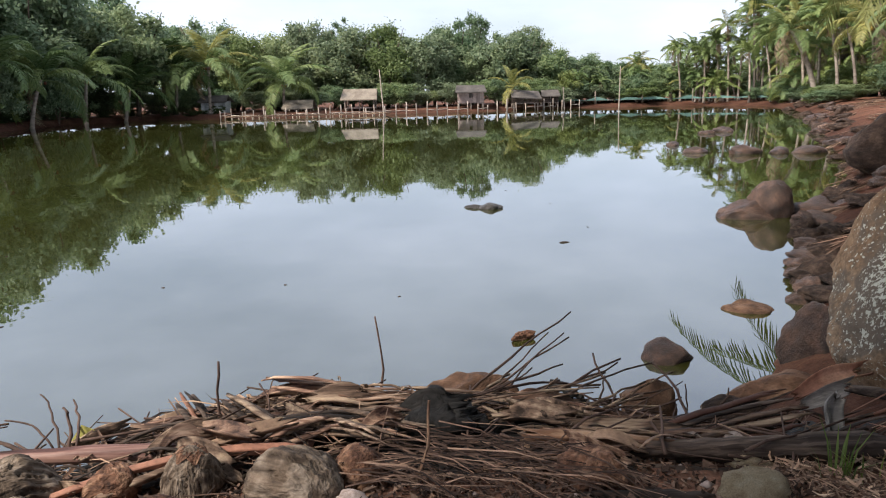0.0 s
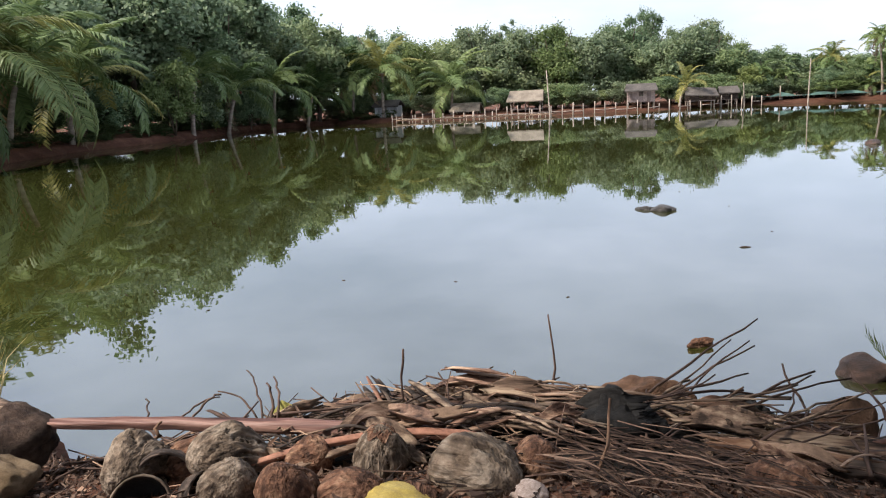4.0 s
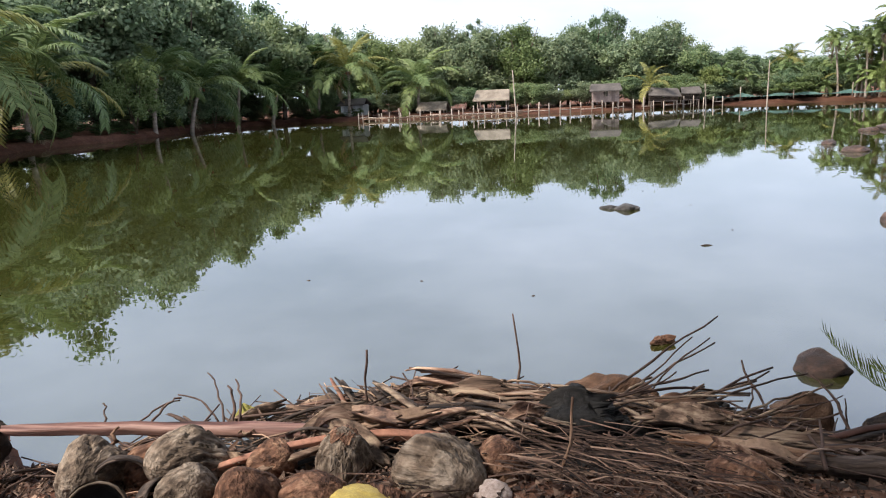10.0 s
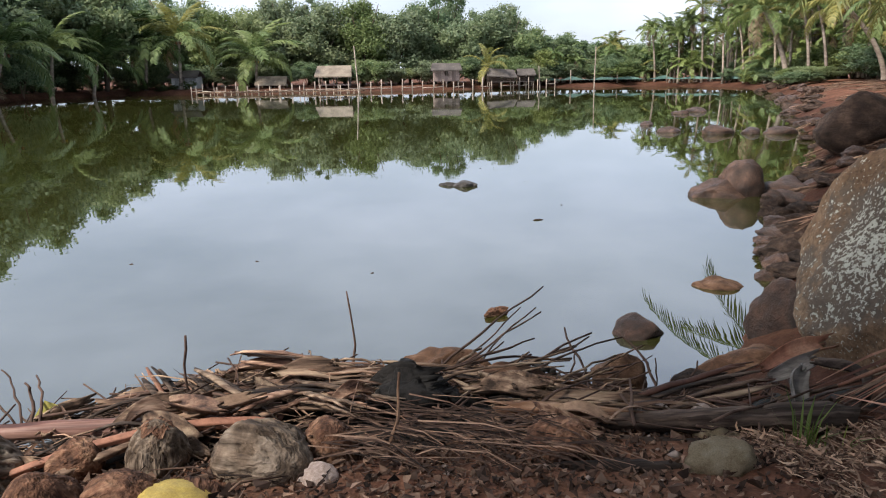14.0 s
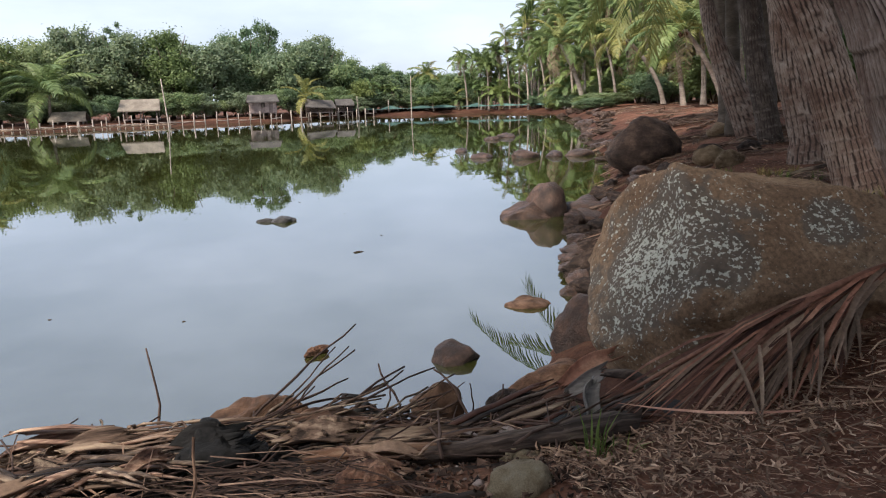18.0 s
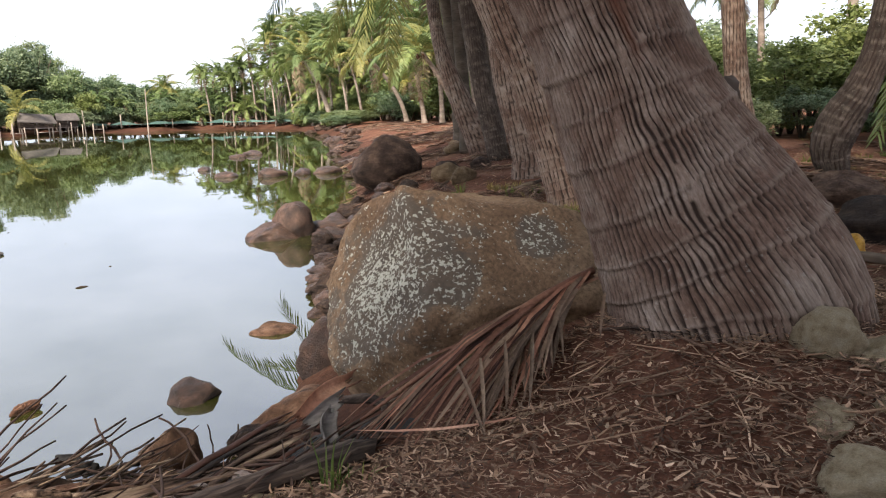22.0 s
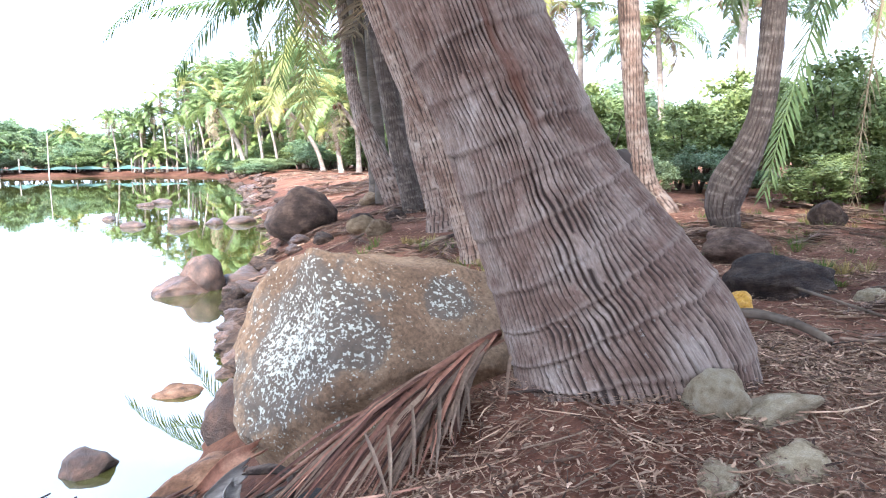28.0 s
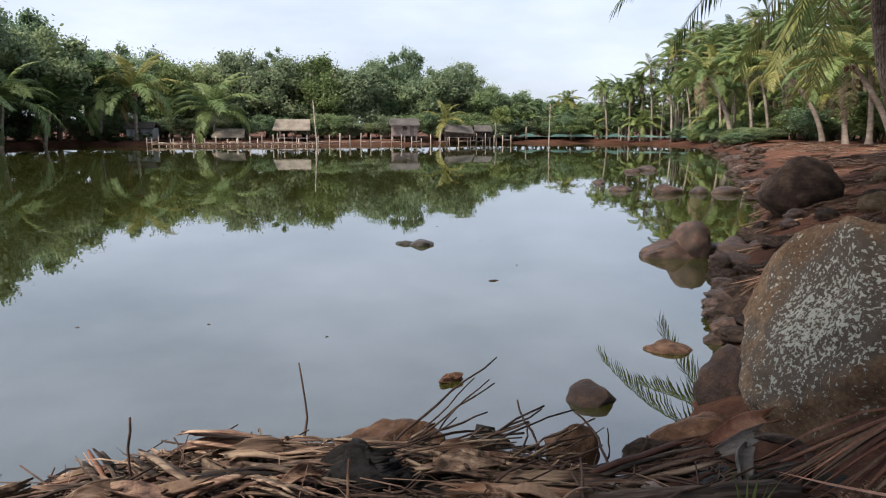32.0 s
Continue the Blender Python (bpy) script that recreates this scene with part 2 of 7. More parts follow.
def bark_mat(name, stops, crack=(0.046, 0.031, 0.025)):
    """Palm bark: weathered patches, fine fibres, dark splits and pale ring scars, along the mesh's own bark coordinates."""
    m, b, l = base_mat(name, 0.9, 0.2)
    at = nd(m, "ShaderNodeAttribute")
    at.attribute_name = "bark"
    mp = nd(m, "ShaderNodeMapping", Scale=(1, 1, 0.12))
    l.new(at.outputs["Vector"], mp.inputs["Vector"])
    big = nd(m, "ShaderNodeTexNoise", Scale=4.5, Detail=7.0, Roughness=0.68)
    l.new(at.outputs["Vector"], big.inputs["Vector"])
    r = ramp(m, stops)
    l.new(big.outputs["Fac"], r.inputs["Fac"])
    fine = nd(m, "ShaderNodeTexNoise", Scale=120.0, Detail=5.0, Roughness=0.7)
    l.new(mp.outputs["Vector"], fine.inputs["Vector"])
    fr = ramp(m, [(0.3, (0.5, 0.48, 0.46)), (0.68, (1.25, 1.25, 1.25))])
    l.new(fine.outputs["Fac"], fr.inputs["Fac"])
    c = mixed(m, 0.9, r.outputs["Color"], fr.outputs["Color"], "MULTIPLY")
    spot = nd(m, "ShaderNodeTexNoise", Scale=38.0, Detail=4.0, Roughness=0.7)
    l.new(at.outputs["Vector"], spot.inputs["Vector"])
    sp = ramp(m, [(0.62, (0, 0, 0)), (0.70, (0.55, 0.55, 0.55))])
    l.new(spot.outputs["Fac"], sp.inputs["Fac"])
    c = mixed(m, sp.outputs["Color"], c, (0.36, 0.33, 0.29))
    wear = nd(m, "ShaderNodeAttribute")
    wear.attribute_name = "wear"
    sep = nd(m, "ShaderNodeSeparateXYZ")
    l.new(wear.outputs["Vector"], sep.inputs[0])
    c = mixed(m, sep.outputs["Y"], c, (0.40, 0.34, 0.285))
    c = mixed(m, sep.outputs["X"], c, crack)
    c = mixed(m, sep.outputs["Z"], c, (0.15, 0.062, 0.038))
    l.new(c, b.inputs["Base Color"])
    bp = nd(m, "ShaderNodeBump", Strength=0.8, Distance=0.008)
    l.new(fine.outputs["Fac"], bp.inputs["Height"])
    l.new(bp.outputs["Normal"], b.inputs["Normal"])
    return m


def husk_mat(name, stops, dark=0.3):
    """Coconut husk: fibres and splits that run from end to end, over weathered patches."""
    m, b, l = base_mat(name, 0.85, 0.25)
    co = nd(m, "ShaderNodeTexCoord")
    oi = nd(m, "ShaderNodeObjectInfo")
    mp = nd(m, "ShaderNodeMapping", Scale=(1, 1, 0.10))
    l.new(co.outputs["Object"], mp.inputs["Vector"])
    big = nd(m, "ShaderNodeTexNoise", Scale=1.7, Detail=5.0, Roughness=0.6)
    big.noise_dimensions = "4D"
    l.new(co.outputs["Object"], big.inputs["Vector"])
    tw = nd(m, "ShaderNodeMath")
    tw.operation = "MULTIPLY"
    l.new(oi.outputs["Random"], tw.inputs[0])
    tw.inputs[1].default_value = 17.0
    l.new(tw.outputs[0], big.inputs["W"])
    r = ramp(m, stops)
    l.new(big.outputs["Fac"], r.inputs["Fac"])
    fib = nd(m, "ShaderNodeTexNoise", Scale=5.5, Detail=3.0, Roughness=0.55, Distortion=0.2)
    l.new(mp.outputs["Vector"], fib.inputs["Vector"])
    fr = ramp(m, [(0.36, (dark, dark * 0.92, dark * 0.85)), (0.47, (0.85, 0.83, 0.8)), (0.62, (1.45, 1.42, 1.38))])
    l.new(fib.outputs["Fac"], fr.inputs["Fac"])
    c = mixed(m, 0.9, r.outputs["Color"], fr.outputs["Color"], "MULTIPLY")
    l.new(c, b.inputs["Base Color"])
    bp = nd(m, "ShaderNodeBump", Strength=0.7, Distance=0.03)
    l.new(fib.outputs["Fac"], bp.inputs["Height"])
    l.new(bp.outputs["Normal"], b.inputs["Normal"])
    return m


M_WATER, M_SOIL, M_LICHEN = water_mat(), soil_mat(), lichen_rock_mat()
M_ROCK = grainy("brown_rock", [(0.3, (0.020, 0.013, 0.010)), (0.48, (0.058, 0.037, 0.028)), (0.6, (0.105, 0.069, 0.052)), (0.74, (0.20, 0.142, 0.11))], 2.8, 18, 0.85, 1.0, 0.06)
M_WETROCK = grainy("wet_rock", [(0.34, (0.016, 0.009, 0.007)), (0.5, (0.050, 0.027, 0.019)), (0.7, (0.125, 0.072, 0.050))], 2.2, 14, 0.5, 0.8, 0.025, spec=0.5)
M_PITTED = grainy("pitted_brown_rock", [(0.3, (0.045, 0.028, 0.021)), (0.5, (0.125, 0.078, 0.057)), (0.7, (0.25, 0.17, 0.125))], 3.0, 17, 0.9, 1.0, 0.08)
M_GREYROCK = grainy("dark_grey_rock", [(0.3, (0.018, 0.016, 0.015)), (0.52, (0.05, 0.045, 0.042)), (0.72, (0.12, 0.11, 0.10))], 2.2, 14, 0.5, 0.8, 0.025, spec=0.5)
M_PALE = grainy("pale_stone", [(0.3, (0.24, 0.175, 0.10)), (0.5, (0.43, 0.345, 0.225)), (0.75, (0.54, 0.47, 0.35))], 2.6, 24, 0.9, 0.8, 0.03)
M_TANSTONE = grainy("tan_stone", [(0.3, (0.14, 0.09, 0.05)), (0.5, (0.30, 0.21, 0.125)), (0.75, (0.44, 0.335, 0.225))], 2.6, 26, 0.9, 1.0, 0.05)
M_GREENSTONE = grainy("greenish_stone", [(0.3, (0.18, 0.18, 0.115)), (0.5, (0.33, 0.33, 0.225)), (0.75, (0.46, 0.46, 0.35))], 2.6, 26, 0.9, 1.0, 0.05)
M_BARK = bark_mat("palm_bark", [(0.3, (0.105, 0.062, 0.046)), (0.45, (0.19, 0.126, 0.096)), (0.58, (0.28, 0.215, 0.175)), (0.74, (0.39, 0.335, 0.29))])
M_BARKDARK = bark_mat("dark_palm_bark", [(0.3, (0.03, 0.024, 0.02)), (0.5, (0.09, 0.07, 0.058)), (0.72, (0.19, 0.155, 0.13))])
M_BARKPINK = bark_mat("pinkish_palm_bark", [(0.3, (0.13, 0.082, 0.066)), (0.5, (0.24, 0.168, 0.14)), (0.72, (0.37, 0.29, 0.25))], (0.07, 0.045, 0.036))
# M_BARKFAR with darker browns, shade put into the colour of crowded trunks
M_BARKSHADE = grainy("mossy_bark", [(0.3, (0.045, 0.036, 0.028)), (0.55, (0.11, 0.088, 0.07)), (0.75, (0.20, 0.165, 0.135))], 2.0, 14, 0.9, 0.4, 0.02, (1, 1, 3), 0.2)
M_BARKFAR = grainy("far_bark", [(0.3, (0.14, 0.11, 0.09)), (0.55, (0.27, 0.225, 0.19)), (0.75, (0.40, 0.35, 0.30))], 2.0, 14, 0.9, 0.4, 0.02, (1, 1, 3), 0.2)
M_TRUNK = grainy("tree_bark", [(0.3, (0.05, 0.04, 0.03)), (0.6, (0.13, 0.10, 0.075))], 3.0, 30, 0.9, 0.5, 0.02)
M_DRY = grainy("dry_palm_leaf", [(0.38, (0.022, 0.013, 0.009)), (0.48, (0.095, 0.056, 0.038)), (0.57, (0.25, 0.165, 0.112)), (0.68, (0.50, 0.38, 0.27))], 3.0, 50, 0.7, 0.3, 0.004, (1, 1, 1), 0.5, island=True)
M_CRUMB = grainy("husk_crumb", [(0.38, (0.014, 0.009, 0.007)), (0.5, (0.07, 0.042, 0.031)), (0.62, (0.25, 0.165, 0.12))], 3.0, 60, 0.9, 0.0, 0.004, vary=0.5, island=True)
M_FROND = grainy("rust_dry_frond", [(0.38, (0.035, 0.018, 0.013)), (0.49, (0.16, 0.092, 0.064)), (0.64, (0.40, 0.28, 0.20))], 30.0, 90, 0.65, 0.5, 0.004, (0.06, 1, 1), 0.45)
M_RUST = grainy("rust_leaflet", [(0.3, (0.11, 0.047, 0.032)), (0.5, (0.25, 0.120, 0.080)), (0.72, (0.46, 0.275, 0.19))], 4.0, 60, 0.65, 0.3, 0.004, (1, 1, 1), 0.4)
M_RUSTDARK = grainy("dark_rust_leaflet", [(0.3, (0.028, 0.013, 0.010)), (0.5, (0.075, 0.035, 0.025)), (0.72, (0.16, 0.085, 0.06))], 4.0, 60, 0.7, 0.3, 0.004, (1, 1, 1), 0.4)
M_FALLEN = grainy("fallen_frond", [(0.3, (0.09, 0.058, 0.04)), (0.5, (0.20, 0.135, 0.095)), (0.72, (0.36, 0.26, 0.185))], 4.0, 60, 0.8, 0.3, 0.004, (1, 1, 1), 0.4)
M_FALLENLEAF = grainy("fallen_leaflet", [(0.36, (0.045, 0.026, 0.019)), (0.48, (0.135, 0.085, 0.062)), (0.60, (0.26, 0.175, 0.13)), (0.72, (0.40, 0.30, 0.23))], 4.0, 60, 0.8, 0.0, 0.004, (1, 1, 1), 0.5, island=True)
M_ORANGENUT = grainy("orange_coconut", [(0.3, (0.30, 0.15, 0.025)), (0.6, (0.46, 0.26, 0.04)), (0.8, (0.50, 0.32, 0.08))], 3.0, 20, 0.5, 0.1, 0.003)
# leaf green darkened to carry the shade under the bank palms
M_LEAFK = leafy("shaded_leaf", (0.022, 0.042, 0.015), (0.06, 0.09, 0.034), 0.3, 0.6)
M_STRAW = grainy("straw_litter", [(0.36, (0.045, 0.024, 0.016)), (0.46, (0.17, 0.102, 0.067)), (0.55, (0.33, 0.215, 0.145)), (0.68, (0.54, 0.40, 0.285))], 4.0, 80, 0.85, 0.0, 0.004, vary=0.5, island=True)
M_REDSTALK = grainy("red_stalk", [(0.36, (0.03, 0.014, 0.011)), (0.48, (0.11, 0.050, 0.040)), (0.62, (0.26, 0.155, 0.125))], 34.0, 90, 0.55, 0.5, 0.004, (0.03, 1, 1))
M_WOOD = grainy("weathered_wood", [(0.38, (0.028, 0.019, 0.014)), (0.49, (0.13, 0.086, 0.062)), (0.64, (0.35, 0.265, 0.19))], 32.0, 90, 0.85, 0.6, 0.006, (0.05, 1, 1), 0.4)
M_DARKWOOD = grainy("dark_damp_wood", [(0.36, (0.010, 0.007, 0.006)), (0.5, (0.04, 0.028, 0.022)), (0.64, (0.13, 0.095, 0.075))], 30.0, 90, 0.8, 0.5, 0.006, (0.06, 1, 1))
M_ORANGEWOOD = grainy("split_orange_wood", [(0.36, (0.06, 0.028, 0.016)), (0.48, (0.20, 0.105, 0.06)), (0.62, (0.40, 0.26, 0.17))], 26.0, 70, 0.8, 0.8, 0.008, (0.12, 1, 1), 0.2)
M_GREYSHEATH = grainy("grey_papery_sheath", [(0.34, (0.09, 0.082, 0.075)), (0.5, (0.20, 0.18, 0.165)), (0.66, (0.34, 0.31, 0.285))], 14.0, 90, 0.75, 0.4, 0.004, (0.2, 1, 1), 0.2)
M_TWIG = grainy("twig", [(0.3, (0.030, 0.018, 0.015)), (0.6, (0.095, 0.06, 0.047))], 10.0, 60, 0.85, 0.2, 0.003)
# Black for charred pieces, hollow shells and the heap core's dark gaps
M_BURNTGAP = grainy("charred", [(0.3, (0.006, 0.006, 0.006)), (0.7, (0.03, 0.027, 0.025))], 8.0, 60, 0.7, 0.6, 0.01)
M_HUSK = husk_mat("grey_coconut_husk", [(0.34, (0.045, 0.031, 0.022)), (0.48, (0.115, 0.084, 0.061)), (0.66, (0.235, 0.19, 0.15))], 0.4)
M_BROWNHUSK = husk_mat("brown_coconut_husk", [(0.34, (0.035, 0.017, 0.011)), (0.5, (0.12, 0.060, 0.037)), (0.68, (0.26, 0.155, 0.10))], 0.5)
M_YELLOW = grainy("yellow_coconut", [(0.3, (0.28, 0.20, 0.05)), (0.6, (0.42, 0.32, 0.085)), (0.8, (0.46, 0.38, 0.14))], 3.0, 20, 0.5, 0.1, 0.003)
M_ORANGE = grainy("tan_brown_rock", [(0.32, (0.045, 0.025, 0.016)), (0.5, (0.12, 0.066, 0.041)), (0.72, (0.23, 0.14, 0.092))], 2.2, 14, 0.7, 0.7, 0.02)
M_PINKSTONE = grainy("pale_pink_stone", [(0.3, (0.26, 0.19, 0.16)), (0.7, (0.46, 0.38, 0.34))], 6.0, 60, 0.85, 0.3, 0.006)
M_THATCH = grainy("thatch", [(0.3, (0.12, 0.098, 0.078)), (0.6, (0.24, 0.205, 0.165))], 1.5, 9, 0.9, 0.8, 0.05, (1, 1, 0.4))
M_BOARD = grainy("hut_board", [(0.3, (0.16, 0.12, 0.11)), (0.7, (0.31, 0.25, 0.23))], 1.2, 12, 0.85, 0.4, 0.02)
M_DARKROOF = grainy("dark_roof", [(0.3, (0.05, 0.045, 0.042)), (0.7, (0.13, 0.115, 0.105))], 1.2, 9, 0.9, 0.6, 0.04)
M_POST = grainy("pale_post", [(0.3, (0.22, 0.18, 0.15)), (0.7, (0.42, 0.36, 0.31))], 3.0, 20, 0.85, 0.3, 0.01)
M_NET = grainy("blue_net", [(0.3, (0.05, 0.105, 0.095)), (0.7, (0.11, 0.19, 0.17))], 1.0, 10, 0.8, 0.2, 0.01)
M_TARP = grainy("pale_sheet", [(0.3, (0.30, 0.32, 0.33)), (0.7, (0.46, 0.48, 0.48))], 1.0, 8, 0.7, 0.2, 0.02)
M_PALM = leafy("palm_leaf", (0.09, 0.14, 0.048), (0.19, 0.245, 0.10), 0.25)
M_PALMY = leafy("yellow_green_palm_leaf", (0.16, 0.17, 0.05), (0.30, 0.285, 0.10), 0.2)
M_PALMD = leafy("dark_palm_leaf", (0.030, 0.06, 0.018), (0.07, 0.105, 0.032), 0.25, 0.65)
M_PALMDRY = leafy("withered_palm_leaf", (0.15, 0.105, 0.065), (0.27, 0.205, 0.135), 0.2, 0.7, 0.15)
M_LEAF = leafy("broad_leaf", (0.12, 0.18, 0.10), (0.27, 0.33, 0.20), 0.3, trans=0.45)
M_LEAFL = leafy("light_broad_leaf", (0.115, 0.16, 0.055), (0.22, 0.265, 0.105), 0.2, trans=0.35)
M_LEAFG = leafy("grey_green_leaf", (0.14, 0.19, 0.11), (0.27, 0.315, 0.19), 0.2, trans=0.45)
M_LEAFD = leafy("deep_green_leaf", (0.09, 0.155, 0.085), (0.225, 0.295, 0.165), 0.3, trans=0.45)
M_GRASS = leafy("grass_blade", (0.06, 0.10, 0.02), (0.17, 0.21, 0.05), 0.2)
M_DRYGRASS = leafy("dry_grass_blade", (0.16, 0.13, 0.05), (0.36, 0.28, 0.12), 0.2)


# ---- mesh helpers ----
class Shape:
    """Vertices and faces that grow piece by piece."""

    def __init__(self):
        self.v, self.f, self.s = [], [], []

    def add(self, verts, faces, smooth=True):
        k = len(self.v)
        self.v += [tuple(p) for p in verts]
        self.f += [tuple(i + k for i in q) for q in faces]
        self.s += [smooth] * len(faces)
        return self

    def tube(self, pts, radii, sides=8, cap=True, flat=1.0):
        pts = [Vector(p) for p in pts]
        rings, up = [], Vector((0.31, 0.17, 0.93))
        for i, p in enumerate(pts):
            d = (pts[min(i + 1, len(pts) - 1)] - pts[max(i - 1, 0)]).normalized()
            a = d.cross(up)
            if a.length < 0.05:
                a = d.cross(Vector((1, 0, 0)))
            a.normalize()
            b = a.cross(d).normalized()
            r = radii[i] if hasattr(radii, "__len__") else radii
            rings.append([p + (a * math.cos(t) + b * math.sin(t) * flat) * r for t in (2 * math.pi * j / sides for j in range(sides))])
        faces = [(i * sides + j, i * sides + (j + 1) % sides, (i + 1) * sides + (j + 1) % sides, (i + 1) * sides + j) for i in range(len(pts) - 1) for j in range(sides)]
        if cap:
            faces += [tuple(range(sides))[::-1], tuple((len(pts) - 1) * sides + j for j in range(sides))]
        return self.add([q for ring in rings for q in ring], faces)

    def box(self, c, size, m=None):
        x, y, z = (s / 2 for s in size)
        vs = [Vector((i, j, k)) for i in (-x, x) for j in (-y, y) for k in (-z, z)]
        if m is not None:
            vs = [m @ q for q in vs]
        vs = [q + Vector(c) for q in vs]
        return self.add(vs, [(0, 1, 3, 2), (4, 6, 7, 5), (0, 4, 5, 1), (2, 3, 7, 6), (0, 2, 6, 4), (1, 5, 7, 3)], False)

    def strip(self, pts, widths, side, fold=0.0):
        """A thin blade along pts, with a fold along its middle."""
        vs, fs = [], []
        for i, p in enumerate(pts):
            p, w = Vector(p), widths[i]
            vs += [p - side * w, p + Vector((0, 0, -fold * w)), p + side * w]
        for i in range(len(pts) - 1):
            k = i * 3
            fs += [(k, k + 1, k + 4, k + 3), (k + 1, k + 2, k + 5, k + 4)]
        return self.add(vs, fs)

    def mesh(self, name, *mats):
        me = bpy.data.meshes.new(name)
        me.from_pydata(self.v, [], self.f)
        me.polygons.foreach_set("use_smooth", self.s)
        for m in mats:
            me.materials.append(m)
        me.update()
        return me


def part(name, shape, material, parent=None, label="", at=None):
    """Links a shape or a mesh as one object, under a thing or a part."""
    me = shape.mesh(name, material) if isinstance(shape, Shape) else shape
    ob = new(name, me)
    if parent is not None:
        ob.parent = parent
    if at is not None:
        ob.matrix_basis = at
    return tagged(ob, label)


def hub(name, at, label, category, group="", kind=""):
    e = new(name)
    e.empty_display_size = 0.1
    e.matrix_basis = at if isinstance(at, Matrix) else Matrix.Translation(at)
    return tagged(e, label, category, group, kind)


def smooth_step(a, b, x):
    t = min(1.0, max(0.0, (x - a) / (b - a)))
    return t * t * (3 - 2 * t)


def curve_pts(a, b, sag=(0, 0, 0), n=8):
    a, b, s = Vector(a), Vector(b), Vector(sag)
    return [a.lerp(b, t) + s * (4 * t * (1 - t)) for t in (i / (n - 1) for i in range(n))]


# ---- the lie of the land ----
SHORE = [(-16, 5.0), (-10, 3.2), (-6.5, 2.6), (-4.6, 2.55), (-3.9, 2.84), (-3.3, 2.78), (-2.8, 2.64), (-2.25, 2.26), (-1.95, 2.32), (-1.6, 2.5), (-0.6, 2.6), (0.3, 2.6), (0.95, 2.62),
         (1.3, 2.95), (1.75, 3.5), (2.35, 4.4), (2.85, 5.3), (3.4, 6.3), (4.1, 7.6), (5.4, 9.6), (7.6, 13.3), (10.5, 19.5), (15, 29), (19, 37), (23, 48), (25, 57),
         (23, 63), (12, 66.5), (2.6, 61.5), (-4.3, 60), (-10, 57.6), (-17, 57.2), (-23.5, 59), (-27.5, 51), (-24.6, 36), (-24.2, 28), (-20.8, 18.6), (-21.6, 15.6), (-23.5, 12), (-21, 8)]
SA = np.array(SHORE)
SB = np.roll(SA, -1, axis=0)


def shore_dist(xs, ys):
    """Signed distance to the water's edge: positive on land."""
    p = np.stack([np.ravel(xs), np.ravel(ys)], 1)
    best, inside = np.full(len(p), 1e9), np.zeros(len(p), bool)
    for a, b in zip(SA, SB):
        d = b - a
        t = np.clip(((p - a) @ d) / (d @ d), 0, 1)
        best = np.minimum(best, np.hypot(*(p - a - t[:, None] * d).T))
        cross = ((a[1] > p[:, 1]) != (b[1] > p[:, 1])) & (p[:, 0] < (b[0] - a[0]) * (p[:, 1] - a[1]) / (b[1] - a[1] + 1e-12) + a[0])
        inside ^= cross
    return np.where(inside, -best, best)


def land(xs, ys):
    """Height of the ground over the still water."""
    x, y = np.ravel(xs).astype(float), np.ravel(ys).astype(float)
    s = shore_dist(x, y)
    up = 0.75 * (1 - np.exp(-np.maximum(s, 0) / 1.15))
    left = 1 - 0.3 * np.clip((-0.6 - x) / 1.2, 0, 1) * np.clip((12 - y) / 6, 0, 1)
    mound = 0.2 * np.exp(-((x - 2.2) ** 2 + (y - 1.3) ** 2) / 0.55)
    rise = 0.02 * np.clip(np.hypot(x, y) - 9, 0, 60) * np.clip((x - 4) / 6, 0, 1) * np.clip((20 - y) / 10, 0, 1)
    up = up * (1 - 0.45 * np.clip((y - 45) / 10, 0, 1))
    z = np.where(s > 0, up * left + mound + rise, np.maximum(-0.7, 0.35 * s))
    return z


def rough(x, y, s=1.0):
    return noise.noise((x * s, y * s, 3.7))


def bump(x, y):
    """Small unevenness of the ground."""
    if abs(x) > 30 or abs(y) > 70:
        return 0.0
    z = 0.025 * rough(x, y, 1.6) + 0.016 * rough(x, y, 6)
    return z + (0.010 * rough(x, y, 17) if abs(x) < 8 and abs(y) < 9 else 0)


def ground_z(x, y):
    return float(land([x], [y])[0]) + bump(x, y)


# ---- ground and water ----
def steps(lo, hi, centre, fine, grow):
    out, d, x = [centre], fine, centre
    while x < hi:
        x += d
        out.append(x)
        if abs(x - centre) > 3.2:
            d *= grow
    d, x = fine, centre
    while x > lo:
        x -= d
        out.insert(0, x)
        if abs(x - centre) > 3.2:
            d *= grow
    return out


def build_ground():
    gx, gy = steps(-900, 900, 0.6, 0.06, 1.06), steps(-900, 900, 1.5, 0.06, 1.06)
    X, Y = np.meshgrid(gx, gy)
    Z = land(X, Y).reshape(X.shape)
    n, m = X.shape
    vs = []
    for j in range(n):
        for i in range(m):
            x, y, z = X[j, i], Y[j, i], Z[j, i]
            vs.append((x, y, z + bump(x, y)))
    fs = [(j * m + i, j * m + i + 1, (j + 1) * m + i + 1, (j + 1) * m + i) for j in range(n - 1) for i in range(m - 1)]
    tagged(part("ground", Shape().add(vs, fs), M_SOIL), "reddish brown earth bank with dry leaf litter", "ground", kind="structure")


build_ground()


